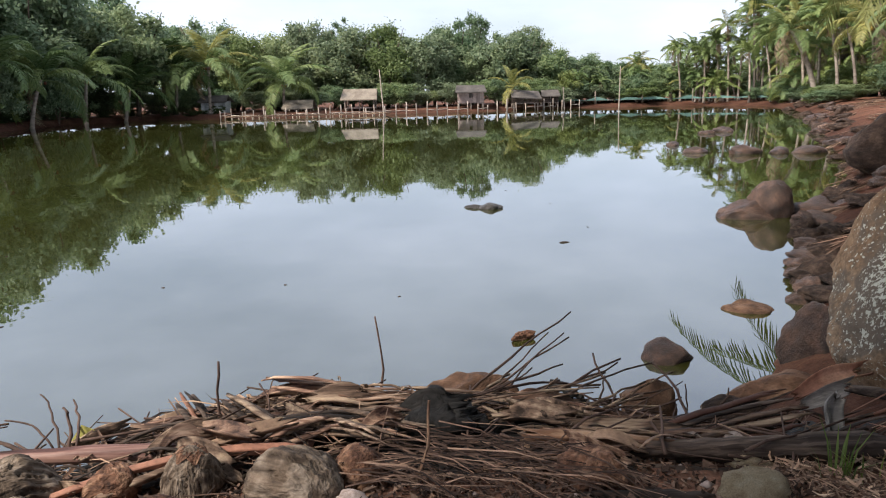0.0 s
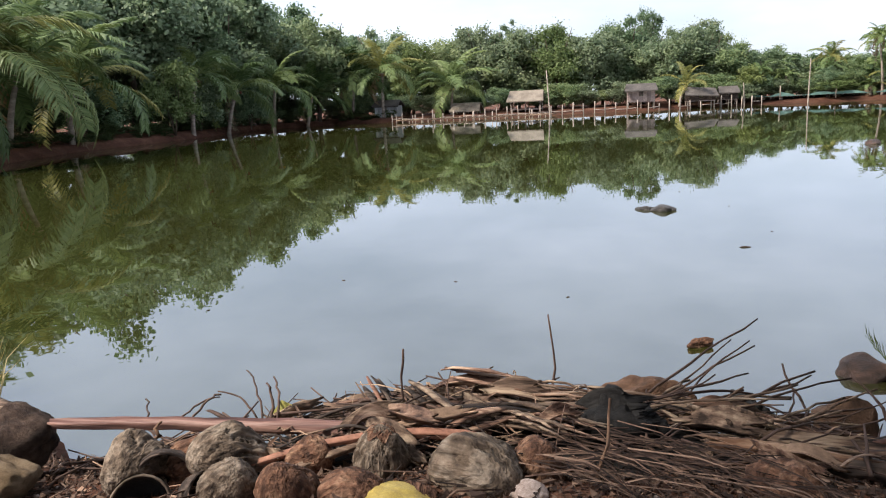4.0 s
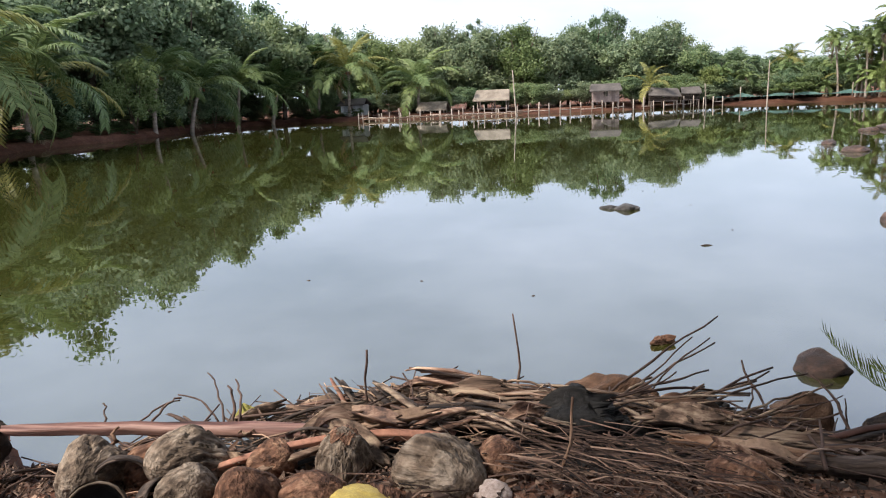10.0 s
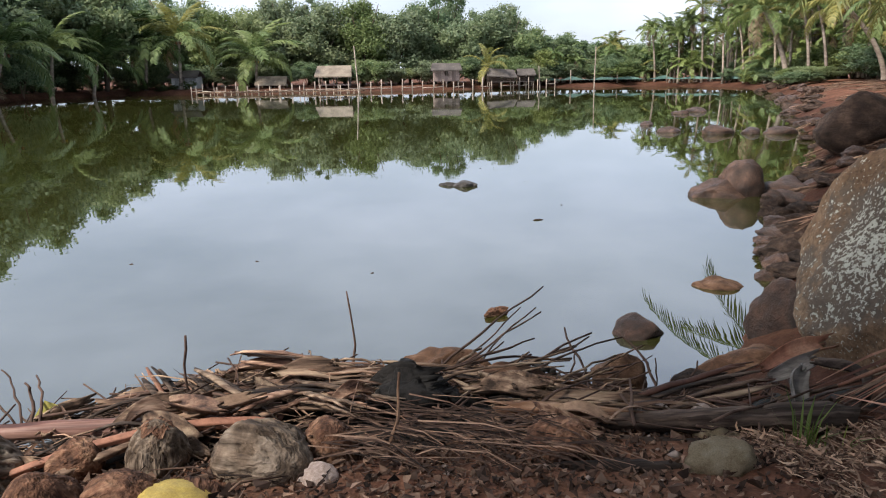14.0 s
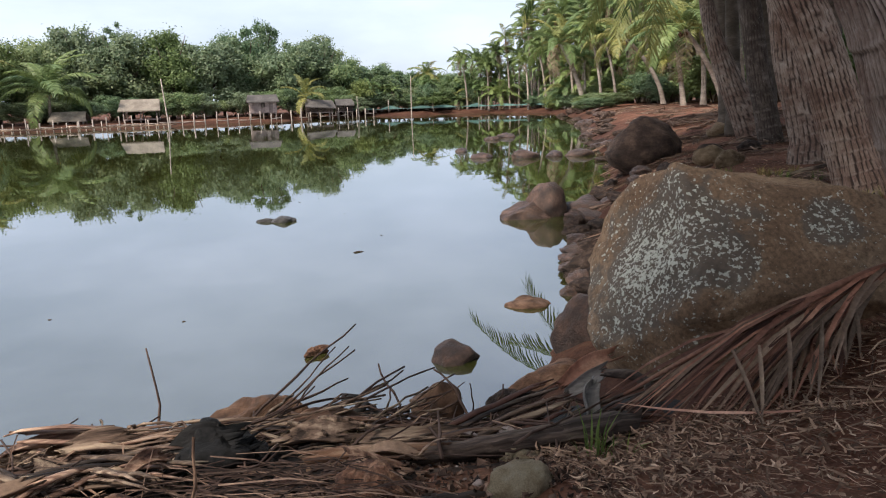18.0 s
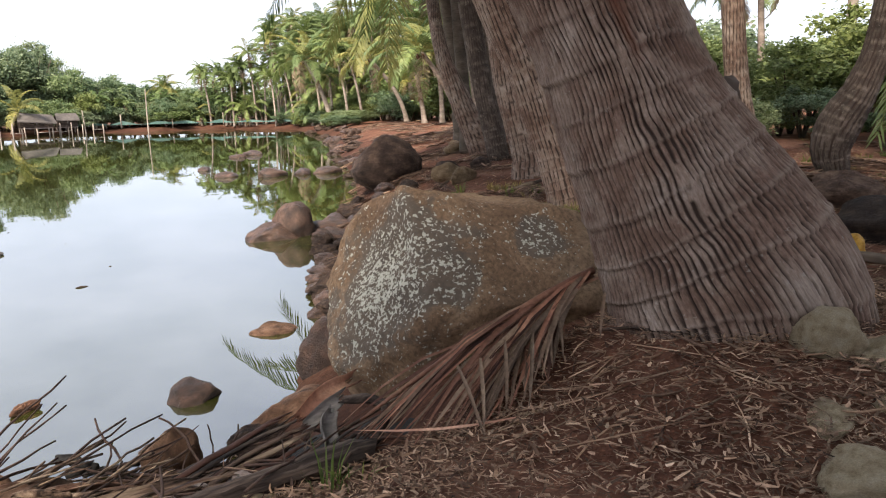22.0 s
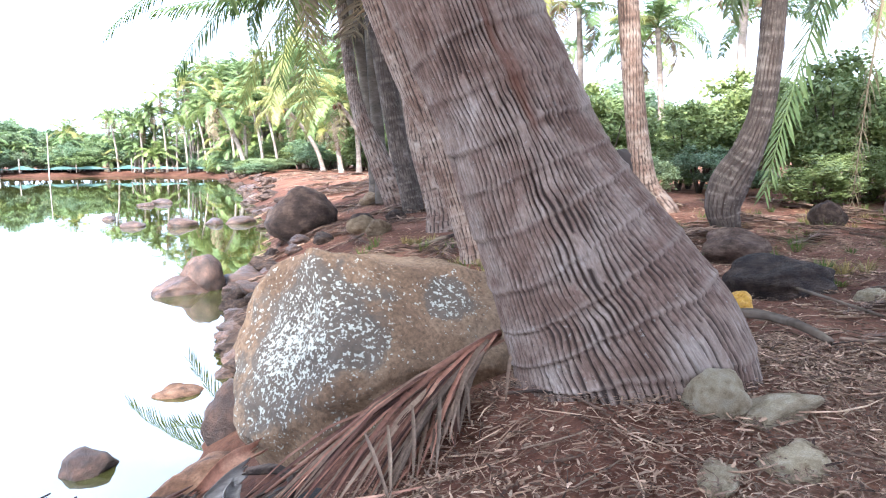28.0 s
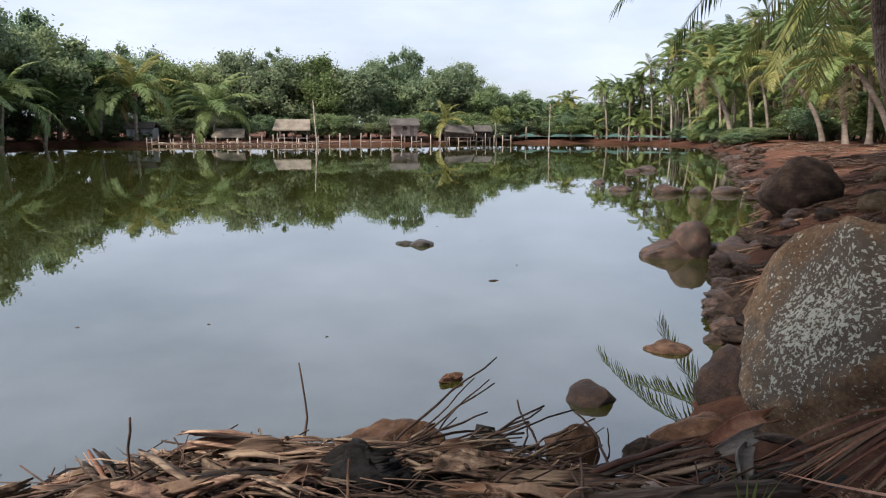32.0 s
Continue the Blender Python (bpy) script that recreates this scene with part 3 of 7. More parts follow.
def build_bank():
    """The low mud face where the shaded bank drops to the water."""
    line = [p for p in SHORE if p[0] < -16 and p[1] > 11]
    vs, fs = [], []
    rng = random.Random(14)
    for (x0, y0), (x1, y1) in zip(line, line[1:]):
        d = Vector((x1 - x0, y1 - y0, 0))
        n = max(2, round(d.length / 0.6))
        s = Vector((-d.y, d.x, 0)).normalized()
        for k in range(n):
            p = Vector((x0, y0, 0)) + d * k / n + s * rng.uniform(-0.12, 0.12)
            vs += [p + s * 0.55 + Vector((0, 0, -0.3)), p + s * 0.4 + Vector((0, 0, rng.uniform(0.02, 0.1))), p + s * 0.1 + Vector((0, 0, rng.uniform(0.22, 0.34))), p - s * 0.6 + Vector((0, 0, rng.uniform(0.36, 0.46))), p - s * 2.4 + Vector((0, 0, 0.2))]
    for i in range(len(vs) // 5 - 1):
        fs += [(i * 5 + j, i * 5 + j + 1, i * 5 + j + 6, i * 5 + j + 5) for j in range(4)]
    tagged(part("bank", Shape().add(vs, fs), M_SOIL), "dark reddish mud bank at the water's edge", "bank", kind="structure")


build_bank()
tagged(part("water", Shape().add([(-60, -2, 0), (60, -2, 0), (60, 75, 0), (-60, 75, 0)], [(0, 1, 2, 3)]), M_WATER),
       "still murky green pond water mirroring sky and trees", "water", kind="structure")


# ---- rocks ----
def rock_mesh(seed, mat, sub=4, rough_amp=0.16, facet=0.0, flat_top=0.0):
    bm = bmesh.new()
    bmesh.ops.create_icosphere(bm, subdivisions=sub, radius=1.0)
    off = Vector((seed * 7.31, seed * 3.17, seed * 1.73))
    rng = random.Random(seed)
    cuts = [(Vector((rng.uniform(-1, 1), rng.uniform(-1, 1), rng.uniform(-0.3, 1))).normalized(), rng.uniform(0.62, 0.85)) for _ in range(5)]
    for v in bm.verts:
        p = v.co.copy()
        for nrm, h in cuts:
            over = p.dot(nrm) - h
            if over > 0:
                p -= nrm * over * (0.72 + facet)
        d = 1 + rough_amp * noise.noise(v.co * 1.3 + off) * 1.6 + rough_amp * 0.6 * noise.noise(v.co * 3.4 + off) + rough_amp * 0.28 * noise.noise(v.co * 8 + off)
        p *= d
        if flat_top and p.z > 1 - flat_top:
            p.z = 1 - flat_top + (p.z - 1 + flat_top) * 0.3
        v.co = p
    me = bpy.data.meshes.new("rock")
    for f in bm.faces:
        f.smooth = True
    bm.to_mesh(me)
    bm.free()
    me.materials.append(mat)
    return me


ROCKS = {}


def rock(name, c, r, turn=0.0, seed=1, mat=None, label="", category="rock", tilt=(0, 0), sub=4, group="", amp=0.16, facet=0.0):
    key = (seed, mat.name, sub, amp, facet)
    if key not in ROCKS:
        ROCKS[key] = rock_mesh(seed, mat, sub, amp, facet)
    ob = new(name, ROCKS[key])
    ob.matrix_basis = Matrix.Translation(c) @ Euler((radians(tilt[0]), radians(tilt[1]), radians(turn))).to_matrix().to_4x4() @ Matrix.Diagonal((*r, 1))
    return tagged(ob, label, category, group)


# the large boulder, one mesh, in metres so that the lichen keeps its size
def build_boulder():
    bm = bmesh.new()
    bmesh.ops.create_icosphere(bm, subdivisions=6, radius=1.0)
    off = Vector((4.1, 8.3, 2.2))
    lie = pose(0, 0, 0, 0, 4, -38)
    cuts = [(Vector((-0.75, -0.45, 0.35)).normalized(), 0.74), (Vector((0.25, -0.6, 0.75)).normalized(), 0.70), (Vector((0.05, 0.1, 1)).normalized(), 0.80), (Vector((0.35, -0.9, -0.15)).normalized(), 0.78), (Vector((-0.9, 0.1, -0.45)).normalized(), 0.86)]
    for v in bm.verts:
        p = v.co.copy()
        for nrm, h in cuts:
            over = p.dot(nrm) - h
            if over > 0:
                p -= nrm * over * 0.86
        p *= 1 + 0.09 * noise.noise(v.co * 1.5 + off) + 0.05 * noise.noise(v.co * 3.7 + off) + 0.024 * noise.noise(v.co * 9 + off) + 0.011 * noise.noise(v.co * 24 + off)
        v.co = lie @ Vector((p.x * 0.66, p.y * 0.58, p.z * 0.58))
    for f in bm.faces:
        f.smooth = True
    me = bpy.data.meshes.new("boulder")
    bm.to_mesh(me)
    bm.free()
    me.materials.append(M_LICHEN)
    ob = new("boulder", me)
    ob.matrix_basis = pose(2.06, 2.42, 0.58)
    tagged(ob, "large brown boulder with white lichen at the water's edge", "boulder")


build_boulder()


# ---- palms ----
def frond_mesh(name, mat, seed, length=2.6, droop=0.9, leaflets=46, leaf=0.55, hang=0.5, ragged=0.10, width=0.028):
    """A feather leaf along +x from the origin that arches and droops; rachis and leaflets."""
    rng = random.Random(seed)
    sh = Shape()
    n = 12
    spine = []
    for i in range(n + 1):
        t = i / n
        a = 0.55 - droop * 1.75 * t ** 1.25
        spine.append(Vector((0, 0, 0)) if i == 0 else spine[-1] + Vector((math.cos(a), 0.05 * math.sin(t * 3 + seed), math.sin(a))) * (length / n))
    sh.tube(spine, [0.032 * (1 - 0.85 * i / n) * length / 2.6 for i in range(n + 1)], 5)
    for k in range(leaflets):
        t = 0.14 + 0.86 * k / (leaflets - 1)
        i = min(int(t * n), n - 1)
        p = spine[i].lerp(spine[i + 1], t * n - i)
        d = (spine[i + 1] - spine[i]).normalized()
        ln = leaf * (0.45 + 0.55 * math.sin(math.pi * min(1, 0.18 + t * 0.86))) * rng.uniform(0.85, 1.1)
        for sgn in (-1, 1):
            if rng.random() < ragged:
                continue
            out = (Vector((0, sgn, 0)) * 0.9 + d * rng.uniform(0.45, 0.75) + Vector((0, 0, 0.12))).normalized()
            h = hang * rng.uniform(0.7, 1.4)
            q1 = p + out * ln * 0.5 + Vector((0, 0, -0.10 * h * ln))
            q2 = p + out * ln * (0.92 - 0.1 * h) + Vector((0, 0, -0.55 * h * ln))
            side = d.cross(Vector((0, 0, 1)))
            side = (d * 0.9 + Vector((0, 0, 0.35 * rng.uniform(-1, 1)))).normalized()
            w = width * length / 2.6
            sh.add([p - side * w * 0.5, p + side * w * 0.5, q1 + side * w, q1 - side * w, q2], [(0, 1, 2, 3), (3, 2, 4)], False)
    return sh.mesh(name, mat)


FRONDS = {
    "green": [frond_mesh("frond", M_PALM, 11 + i, 2.6, 0.75 + 0.2 * i, 54, 0.66, 0.6 + 0.15 * i) for i in range(3)],
    "yellow": [frond_mesh("frond", M_PALMY, 21 + i, 2.6, 0.75 + 0.25 * i, 44, 0.6, 0.6 + 0.2 * i) for i in range(2)],
    "dark": [frond_mesh("frond", M_PALMD, 31 + i, 2.6, 0.8 + 0.2 * i, 56, 0.68, 0.7) for i in range(2)],
    "dry": [frond_mesh("dead_frond", M_PALMDRY, 41 + i, 2.3, 1.25, 36, 0.5, 1.3, 0.3) for i in range(2)],
}


def trunk_shape(base, top, r0, r1, bend, rings=26, sides=12, flare=1.5):
    pts = curve_pts((0, 0, 0), top, bend, rings)
    rad = []
    for i in range(rings):
        t = i / (rings - 1)
        rad.append((r0 + (r1 - r0) * t) * (1 + (flare - 1) * math.exp(-t * 14)) * (1.04 if i % 2 else 0.97))
    return Shape().tube(pts, rad, sides)


def palm(x, y, height, lean=(0, 0), r=0.14, fronds=15, size=1.0, kinds=("green",), seed=0, dry=1, label="tall coconut palm with a pale ringed trunk", group="coconut palms", z=None, mat=None, bend=None, up=0.9, name="coconut_palm", skip=None):
    rng = random.Random(seed * 13 + 5)
    z = ground_z(x, y) - 0.08 if z is None else z
    e = hub(name, (x, y, z), label, "palm", group)
    top = Vector((lean[0], lean[1], height))
    bend = bend if bend is not None else Vector((-lean[0] * 0.18 + rng.uniform(-0.1, 0.1), -lean[1] * 0.18, 0))
    part("trunk", trunk_shape(None, top, r, r * 0.68, bend), mat or M_BARKFAR, e)
    for k in range(fronds + dry):
        dead = k >= fronds
        me = rng.choice(FRONDS["dry" if dead else rng.choice(kinds)])
        az = k * 2.39996 + rng.uniform(-0.3, 0.3)
        if skip and skip(az):
            continue
        el = -0.9 if dead else up * (1 - 1.5 * (k / fronds) ** 1.1) + rng.uniform(-0.12, 0.12)
        s = size * rng.uniform(0.85, 1.1)
        m = Matrix.Translation(top + Vector((0, 0, -0.05))) @ Euler((rng.uniform(-0.25, 0.25), -el, az), "XYZ").to_matrix().to_4x4() @ Matrix.Diagonal((s, s, s, 1))
        part("dead_frond" if dead else "frond", me, None, e, at=m)
    for k in range(3):
        a = rng.uniform(0, 6.28)
        c = Shape()
        bm_pts = [(0, 0, -0.12), (0, 0, -0.07), (0, 0, 0), (0, 0, 0.07), (0, 0, 0.11)]
        c.tube(bm_pts, [0.02, 0.08, 0.1, 0.075, 0.02], 8)
        part("coconut", c, M_YELLOW if k == 0 else M_BROWNHUSK, e, at=Matrix.Translation(top + Vector((0.2 * math.cos(a), 0.2 * math.sin(a), -0.22))))
    return e


PALM_CROWNS = {}


def palm_crown(kinds, i):
    """The crown of a palm that stays far off: all its fronds in one mesh."""
    key = (kinds, i)
    if key not in PALM_CROWNS:
        rng = random.Random(900 + i * 7 + len(kinds[0]))
        mats = sorted({FRONDS[k][0].materials[0].name for k in (*kinds, "dry")})
        sh, index = Shape(), []
        for k in range(18):
            kind = "dry" if k > 15 else rng.choice(kinds)
            me = rng.choice(FRONDS[kind])
            el = -1.0 if k > 15 else 1.0 * (1 - 1.55 * (k / 16) ** 1.1) + rng.uniform(-0.15, 0.15)
            s = rng.uniform(0.8, 1.12)
            m = Euler((rng.uniform(-0.3, 0.3), -el, k * 2.39996 + rng.uniform(-0.35, 0.35)), "XYZ").to_matrix() @ Matrix.Diagonal((s, s, s))
            sh.add([m @ v.co for v in me.vertices], [tuple(p.vertices) for p in me.polygons], False)
            index += [mats.index(me.materials[0].name)] * len(me.polygons)
        me = sh.mesh("crown", *[bpy.data.materials[n] for n in mats])
        me.polygons.foreach_set("material_index", index)
        PALM_CROWNS[key] = me
    return PALM_CROWNS[key]


def far_palm(x, y, height, lean, r, size, kinds, seed, label, group):
    rng = random.Random(seed * 11 + 1)
    e = hub("coconut_palm", (x, y, ground_z(x, y) - 0.08), label, "palm", group)
    top = Vector((lean[0], lean[1], height))
    part("trunk", trunk_shape(None, top, r, r * 0.7, Vector((-lean[0] * 0.18, -lean[1] * 0.18, 0)), 14, 8), M_BARKFAR, e)
    part("crown", palm_crown(kinds, seed % 4), None, e, at=Matrix.Translation(top) @ Matrix.Rotation(rng.uniform(0, 6.28), 4, "Z") @ Matrix.Diagonal((size, size, size, 1)))
    return e


# ---- broadleaf trees ----
def crown_mesh(name, mat, seed, lobes=9, leaves=2600, leaf=0.20, spread=(1, 1, 1), open_=0.0):
    """A crown of many small leaves in clumps, about 1 wide, with gaps and an uneven outline."""
    rng = random.Random(seed)
    blobs = []
    for i in range(lobes):
        d = Vector((rng.gauss(0, 1), rng.gauss(0, 1), rng.gauss(0.25, 0.8))).normalized()
        far_ = rng.uniform(0.3, 0.85)
        blobs.append((d * far_, rng.uniform(0.14, 0.30)))
    vs, fs = [], []
    for i in range(leaves):
        c, r = blobs[i % lobes]
        d = Vector((rng.gauss(0, 1), rng.gauss(0, 1), rng.gauss(0, 1))).normalized()
        p = c + Vector((d.x, d.y, d.z * 0.75)) * r * (0.35 + abs(rng.gauss(0.35, 0.42)))
        p = Vector((p.x * spread[0], p.y * spread[1], p.z * spread[2]))
        u = (Vector((rng.gauss(0, 1), rng.gauss(0, 1), rng.gauss(0, 0.5)))).normalized()
        w = u.cross((d + Vector((rng.gauss(0, 0.5), rng.gauss(0, 0.5), 0.4))).normalized())
        if w.length < 0.1:
            continue
        w.normalize()
        s = leaf * rng.uniform(0.6, 1.3) * 0.5
        k = len(vs)
        vs += [p - u * s, p + w * s * 0.55, p + u * s, p - w * s * 0.55]
        fs.append((k, k + 1, k + 2, k + 3))
    sh = Shape().add(vs, fs, False)
    return sh.mesh(name, mat)


CROWNS = {}


def crown_for(kind, i):
    key = (kind, i)
    if key not in CROWNS:
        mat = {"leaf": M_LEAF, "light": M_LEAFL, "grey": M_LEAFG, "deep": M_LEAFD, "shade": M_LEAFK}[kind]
        CROWNS[key] = crown_mesh("crown", mat, 100 + i * 7 + len(kind), 30 + i * 4, 8800, 0.08)
    return CROWNS[key]


def airy_crown(kind, i):
    key = (kind, i, "airy")
    if key not in CROWNS:
        CROWNS[key] = crown_mesh("crown", {"leaf": M_LEAF, "grey": M_LEAFG}[kind], 300 + i, 18, 2600, 0.10)
    return CROWNS[key]


def tree(x, y, height, width, kind="leaf", seed=0, label="leafy green broadleaf tree on the pond bank", group="bank trees", sparse=False, low=0.28, name="tree", z=None):
    rng = random.Random(seed * 17 + 3)
    z = ground_z(x, y) - 0.1 if z is None else z
    e = hub(name, (x, y, z), label, "tree", group)
    th = height * 0.55
    tr = Shape()
    bx, by = rng.uniform(-0.4, 0.4), rng.uniform(-0.4, 0.4)
    tr.tube(curve_pts((0, 0, 0), (bx, by, th), (rng.uniform(-0.2, 0.2), 0, 0), 7), [height * 0.022 * (1 - 0.08 * i) for i in range(7)], 7)
    for k in range(5):
        a, h = k * 1.35 + rng.random(), rng.uniform(0.5, 0.95)
        tr.tube(curve_pts((bx * h, by * h, th * h), (math.cos(a) * width * 0.33, math.sin(a) * width * 0.33, height * rng.uniform(0.6, 0.85)), (0, 0, -0.2), 5), [height * 0.011 * (1 - 0.18 * i) for i in range(5)], 5)
    part("trunk", tr, M_TRUNK, e)
    cz, hz = height * (1 + low) / 2, height * (1 - low) / 2
    sc = Matrix.Diagonal((width * 0.5, width * 0.5, hz, 1))
    part("crown", airy_crown(kind, seed) if sparse and kind != "deep" else crown_for(kind, rng.randrange(4)), None, e, at=Matrix.Translation((bx, by, cz)) @ Matrix.Rotation(rng.uniform(0, 6.28), 4, "Z") @ sc)
    if not sparse:
        part("crown", crown_for(kind, rng.randrange(4)), None, e, at=Matrix.Translation((bx, by, cz * 0.9)) @ Matrix.Rotation(rng.uniform(0, 6.28), 4, "Z") @ sc @ Matrix.Diagonal((1.08, 1.08, 0.86, 1)))
    return e


def bush(x, y, height, width, kind="leaf", seed=0, label="dense green bush on the bank", group="bushes", z=None):
    rng = random.Random(seed * 19 + 1)
    z = ground_z(x, y) if z is None else z
    e = hub("bush", (x, y, z), label, "bush", group)
    st = Shape()
    for k in range(4):
        a = k * 1.6
        st.tube(curve_pts((0, 0, -0.05), (math.cos(a) * width * 0.2, math.sin(a) * width * 0.2, height * 0.7), (0, 0, 0), 4), [0.03, 0.025, 0.02, 0.01], 5)
    part("stem", st, M_TRUNK, e)
    part("foliage", crown_for(kind, rng.randrange(4)), None, e, at=Matrix.Translation((0, 0, height * 0.5)) @ Matrix.Rotation(rng.uniform(0, 6.28), 4, "Z") @ Matrix.Diagonal((width * 0.55, width * 0.55, height * 0.55, 1)))
    return e


# far shore: a row of trees in front of a second row
rf = random.Random(77)
FAR = [(-26, 66, 8.5, 6, "deep"), (-22, 68, 8.0, 6, "leaf"), (-18.5, 67, 6.4, 5, "light"), (-15.5, 68, 7.2, 5, "leaf"), (-12.3, 69, 8.0, 5, "grey"), (-8.6, 69, 7.2, 6, "grey"),
       (-5.2, 68.5, 7.6, 5, "light"), (-1.8, 69, 7.2, 5.5, "grey"), (1.6, 71, 7.6, 5, "leaf"), (5.2, 69, 6.4, 5, "leaf"), (8.2, 71, 6.8, 4.6, "grey"), (10.6, 70, 6.0, 4, "deep"),
       (13.4, 71, 5.2, 4.5, "leaf"), (16.5, 73, 4.6, 4.5, "leaf"), (19.5, 75, 4.4, 4.5, "leaf"), (23, 77, 4.6, 5, "leaf")]
for i, (x, y, h, w, k) in enumerate(FAR):
    h *= 1.16 if x < 10 else 1.0
    tree(x, y, h, w * 1.2, k, i, low=0.04)
    bush(x + rf.uniform(-1.5, 1.5), y - 2.2, rf.uniform(1.6, 2.6), rf.uniform(3, 4.2), rf.choice(("leaf", "grey", "deep")), 500 + i, "dense green bush under the far trees", "far bushes")
    bush(x + rf.uniform(0.5, 2.5), y + 2.5, rf.uniform(2.4, 3.2), 4.4, rf.choice(("leaf", "deep")), 530 + i, "dense green bush under the far trees", "far bushes")
    tree(x + rf.uniform(0.8, 2.2), y + 5 + rf.uniform(0, 2), h * rf.uniform(0.9, 1.02), w * 1.1, rf.choice(("leaf", "deep", "grey")), 40 + i, low=0.1)
tree(3.0, 74, 9.8, 3.6, "leaf", 91, "tall slim tree rising over the other trees", sparse=True, low=0.5)
tree(8.6, 74, 8.4, 4.0, "grey", 92, "bare-topped greyish tree behind the huts", sparse=True, low=0.45)
tree(-10.5, 75, 9.4, 3.4, "leaf", 93, "tall slim tree rising over the other trees", sparse=True, low=0.5)

# left bank: tall dark trees
for i, (x, y, h, w, k) in enumerate([(-24.5, 58, 8.2, 7, "deep"), (-28, 60, 9.5, 7, "deep"), (-29.5, 52, 10.0, 8, "deep"), (-28.5, 45, 9.6, 7.5, "leaf"), (-27.5, 38, 8.6, 7, "leaf"),
                                     (-28.5, 32, 8.2, 7, "leaf"), (-31, 26, 8.6, 7, "leaf"), (-33, 41, 12, 9, "deep"), (-34, 33, 11, 9, "deep"), (-31, 20, 8.0, 7, "deep"), (-36, 24, 10.5, 9, "deep"),
                                     (-30, 14, 8.6, 7, "deep"), (-35, 17, 10, 9, "deep"), (-34, 50, 12.0, 9, "deep"), (-33, 58, 11.5, 9, "deep"), (-30, 8, 8, 7, "deep"), (-38, 10, 10, 9, "deep")]):
    tree(x, y, h * 1.22, w * 1.1, k if i % 2 else "leaf", 60 + i, "tall dark green tree crowding the bank", "pond bank trees", low=0.06)
for i, (x, y, h, w, k) in enumerate([(-24.6, 37, 4.6, 3.4, "light"), (-26, 42, 4.2, 3.5, "leaf"), (-25.6, 48, 4.0, 3.2, "deep"), (-26.5, 33, 4.0, 3.6, "deep"), (-27, 22, 4.0, 4, "deep"), (-26, 17, 3.6, 4, "deep"), (-27.5, 54, 4.0, 4, "deep"), (-22, 61, 3.2, 3, "deep"), (-28, 27, 4, 4, "deep")]):
    bush(x, y, h, w, k, i, z=0.2)

# unseen trees added at the pond's near end to shade the bank and the water
for i, (x, y, h, w) in enumerate([(-25.5, 8.5, 10, 7.5), (-22, 4.5, 10.5, 8), (-28, 3, 11, 9), (-16, 1.0, 9.5, 7), (-29, 12, 11, 8)]):
    tree(x, y, h, w, "deep", 640 + i, "tall dark green tree crowding the bank", "pond bank trees", low=0.12)

# bank palms that lean over the water
for i, (x, y, h, lx, ly, s, ks) in enumerate([(-22.6, 17.6, 2.9, 0.5, 0.4, 1.25, ("green", "dark")), (-23.5, 21.5, 3.0, 1.0, 0.3, 1.25, ("green", "yellow")), (-24.0, 24.5, 2.9, 0.9, 0.2, 1.25, ("green",)), (-24.6, 15.2, 4.2, 0.6, 0.2, 1.3, ("green", "dark")),
                                               (-24.4, 28.5, 2.7, 0.8, 0.0, 1.1, ("yellow", "green")), (-25.5, 44.5, 3.0, 0.9, 0.2, 1.0, ("dark", "green")), (-25.6, 51.5, 3.4, 0.6, -0.3, 1.1, ("green",)), (-22.0, 59.5, 3.4, 0.5, -0.4, 1.15, ("green", "dark")), (-19.2, 59.6, 3.6, 0.3, -0.5, 1.15, ("green", "yellow")),
                                               (-13.5, 61.5, 2.2, 0.2, -0.4, 1.15, ("green",)), (-25.2, 39.8, 3.4, 0.5, 0.2, 0.9, ("green",)), (-24.5, 55.5, 2.6, 0.8, -0.3, 1.0, ("dark",))]):
    palm(x, y, h * 1.1, (lx, ly), 0.14, 17, s * 1.45, ks, 200 + i, 1, "low coconut palm with long fronds drooping over the water", "bank palms", up=1.05)
palm(5.6, 64.2, 1.7, (0.5, -0.2), 0.10, 9, 1.05, ("yellow",), 230, 0, "young yellowish palm beside the huts", "far shore palms", up=1.25)

# right grove
rg = random.Random(5)
for i in range(270):
    t = (i % 135) / 134
    x = 17 + 12 * (1 - t) + rg.uniform(-1.5, 6.5) + (4 if i > 134 else 0)
    y = 66 - 36 * (1 - t) + rg.uniform(-3, 5)
    if shore_dist([x], [y])[0] < 1.2:
        x += 7
    size = rg.uniform(0.6, 0.85)
    # the grove's tops rise away from the dike
    reach = 1.4 + math.hypot(x, y) * math.tan(radians(float(np.interp(math.degrees(math.atan2(x, y)), [12, 14, 17, 20, 26, 34], [2.4, 3.1, 5.2, 6.5, 8.0, 9.5]))))
    h = max(0.6, (reach - 0.6 - 1.3 * size) * (rg.uniform(0.12, 0.7) if i % 3 else rg.uniform(0.65, 1.0)))
    far_palm(x, y, h, (rg.uniform(-0.9, 0.3), rg.uniform(-0.4, 0.4)), 0.10, size, rg.choice([("green",), ("green", "yellow"), ("green",)]), 300 + i, "coconut palm in the dense grove beyond the pond", "grove palms")
for i in range(30):
    t = i / 29
    far_palm(12 + 13 * t + rg.uniform(-2, 2), 69 + rg.uniform(-1, 6), rg.uniform(1.2, 2.8), (rg.uniform(-0.4, 0.4), 0), 0.10, rg.uniform(0.55, 0.75), ("green",), 360 + i, "small palm in the thicket behind the dike", "grove palms")
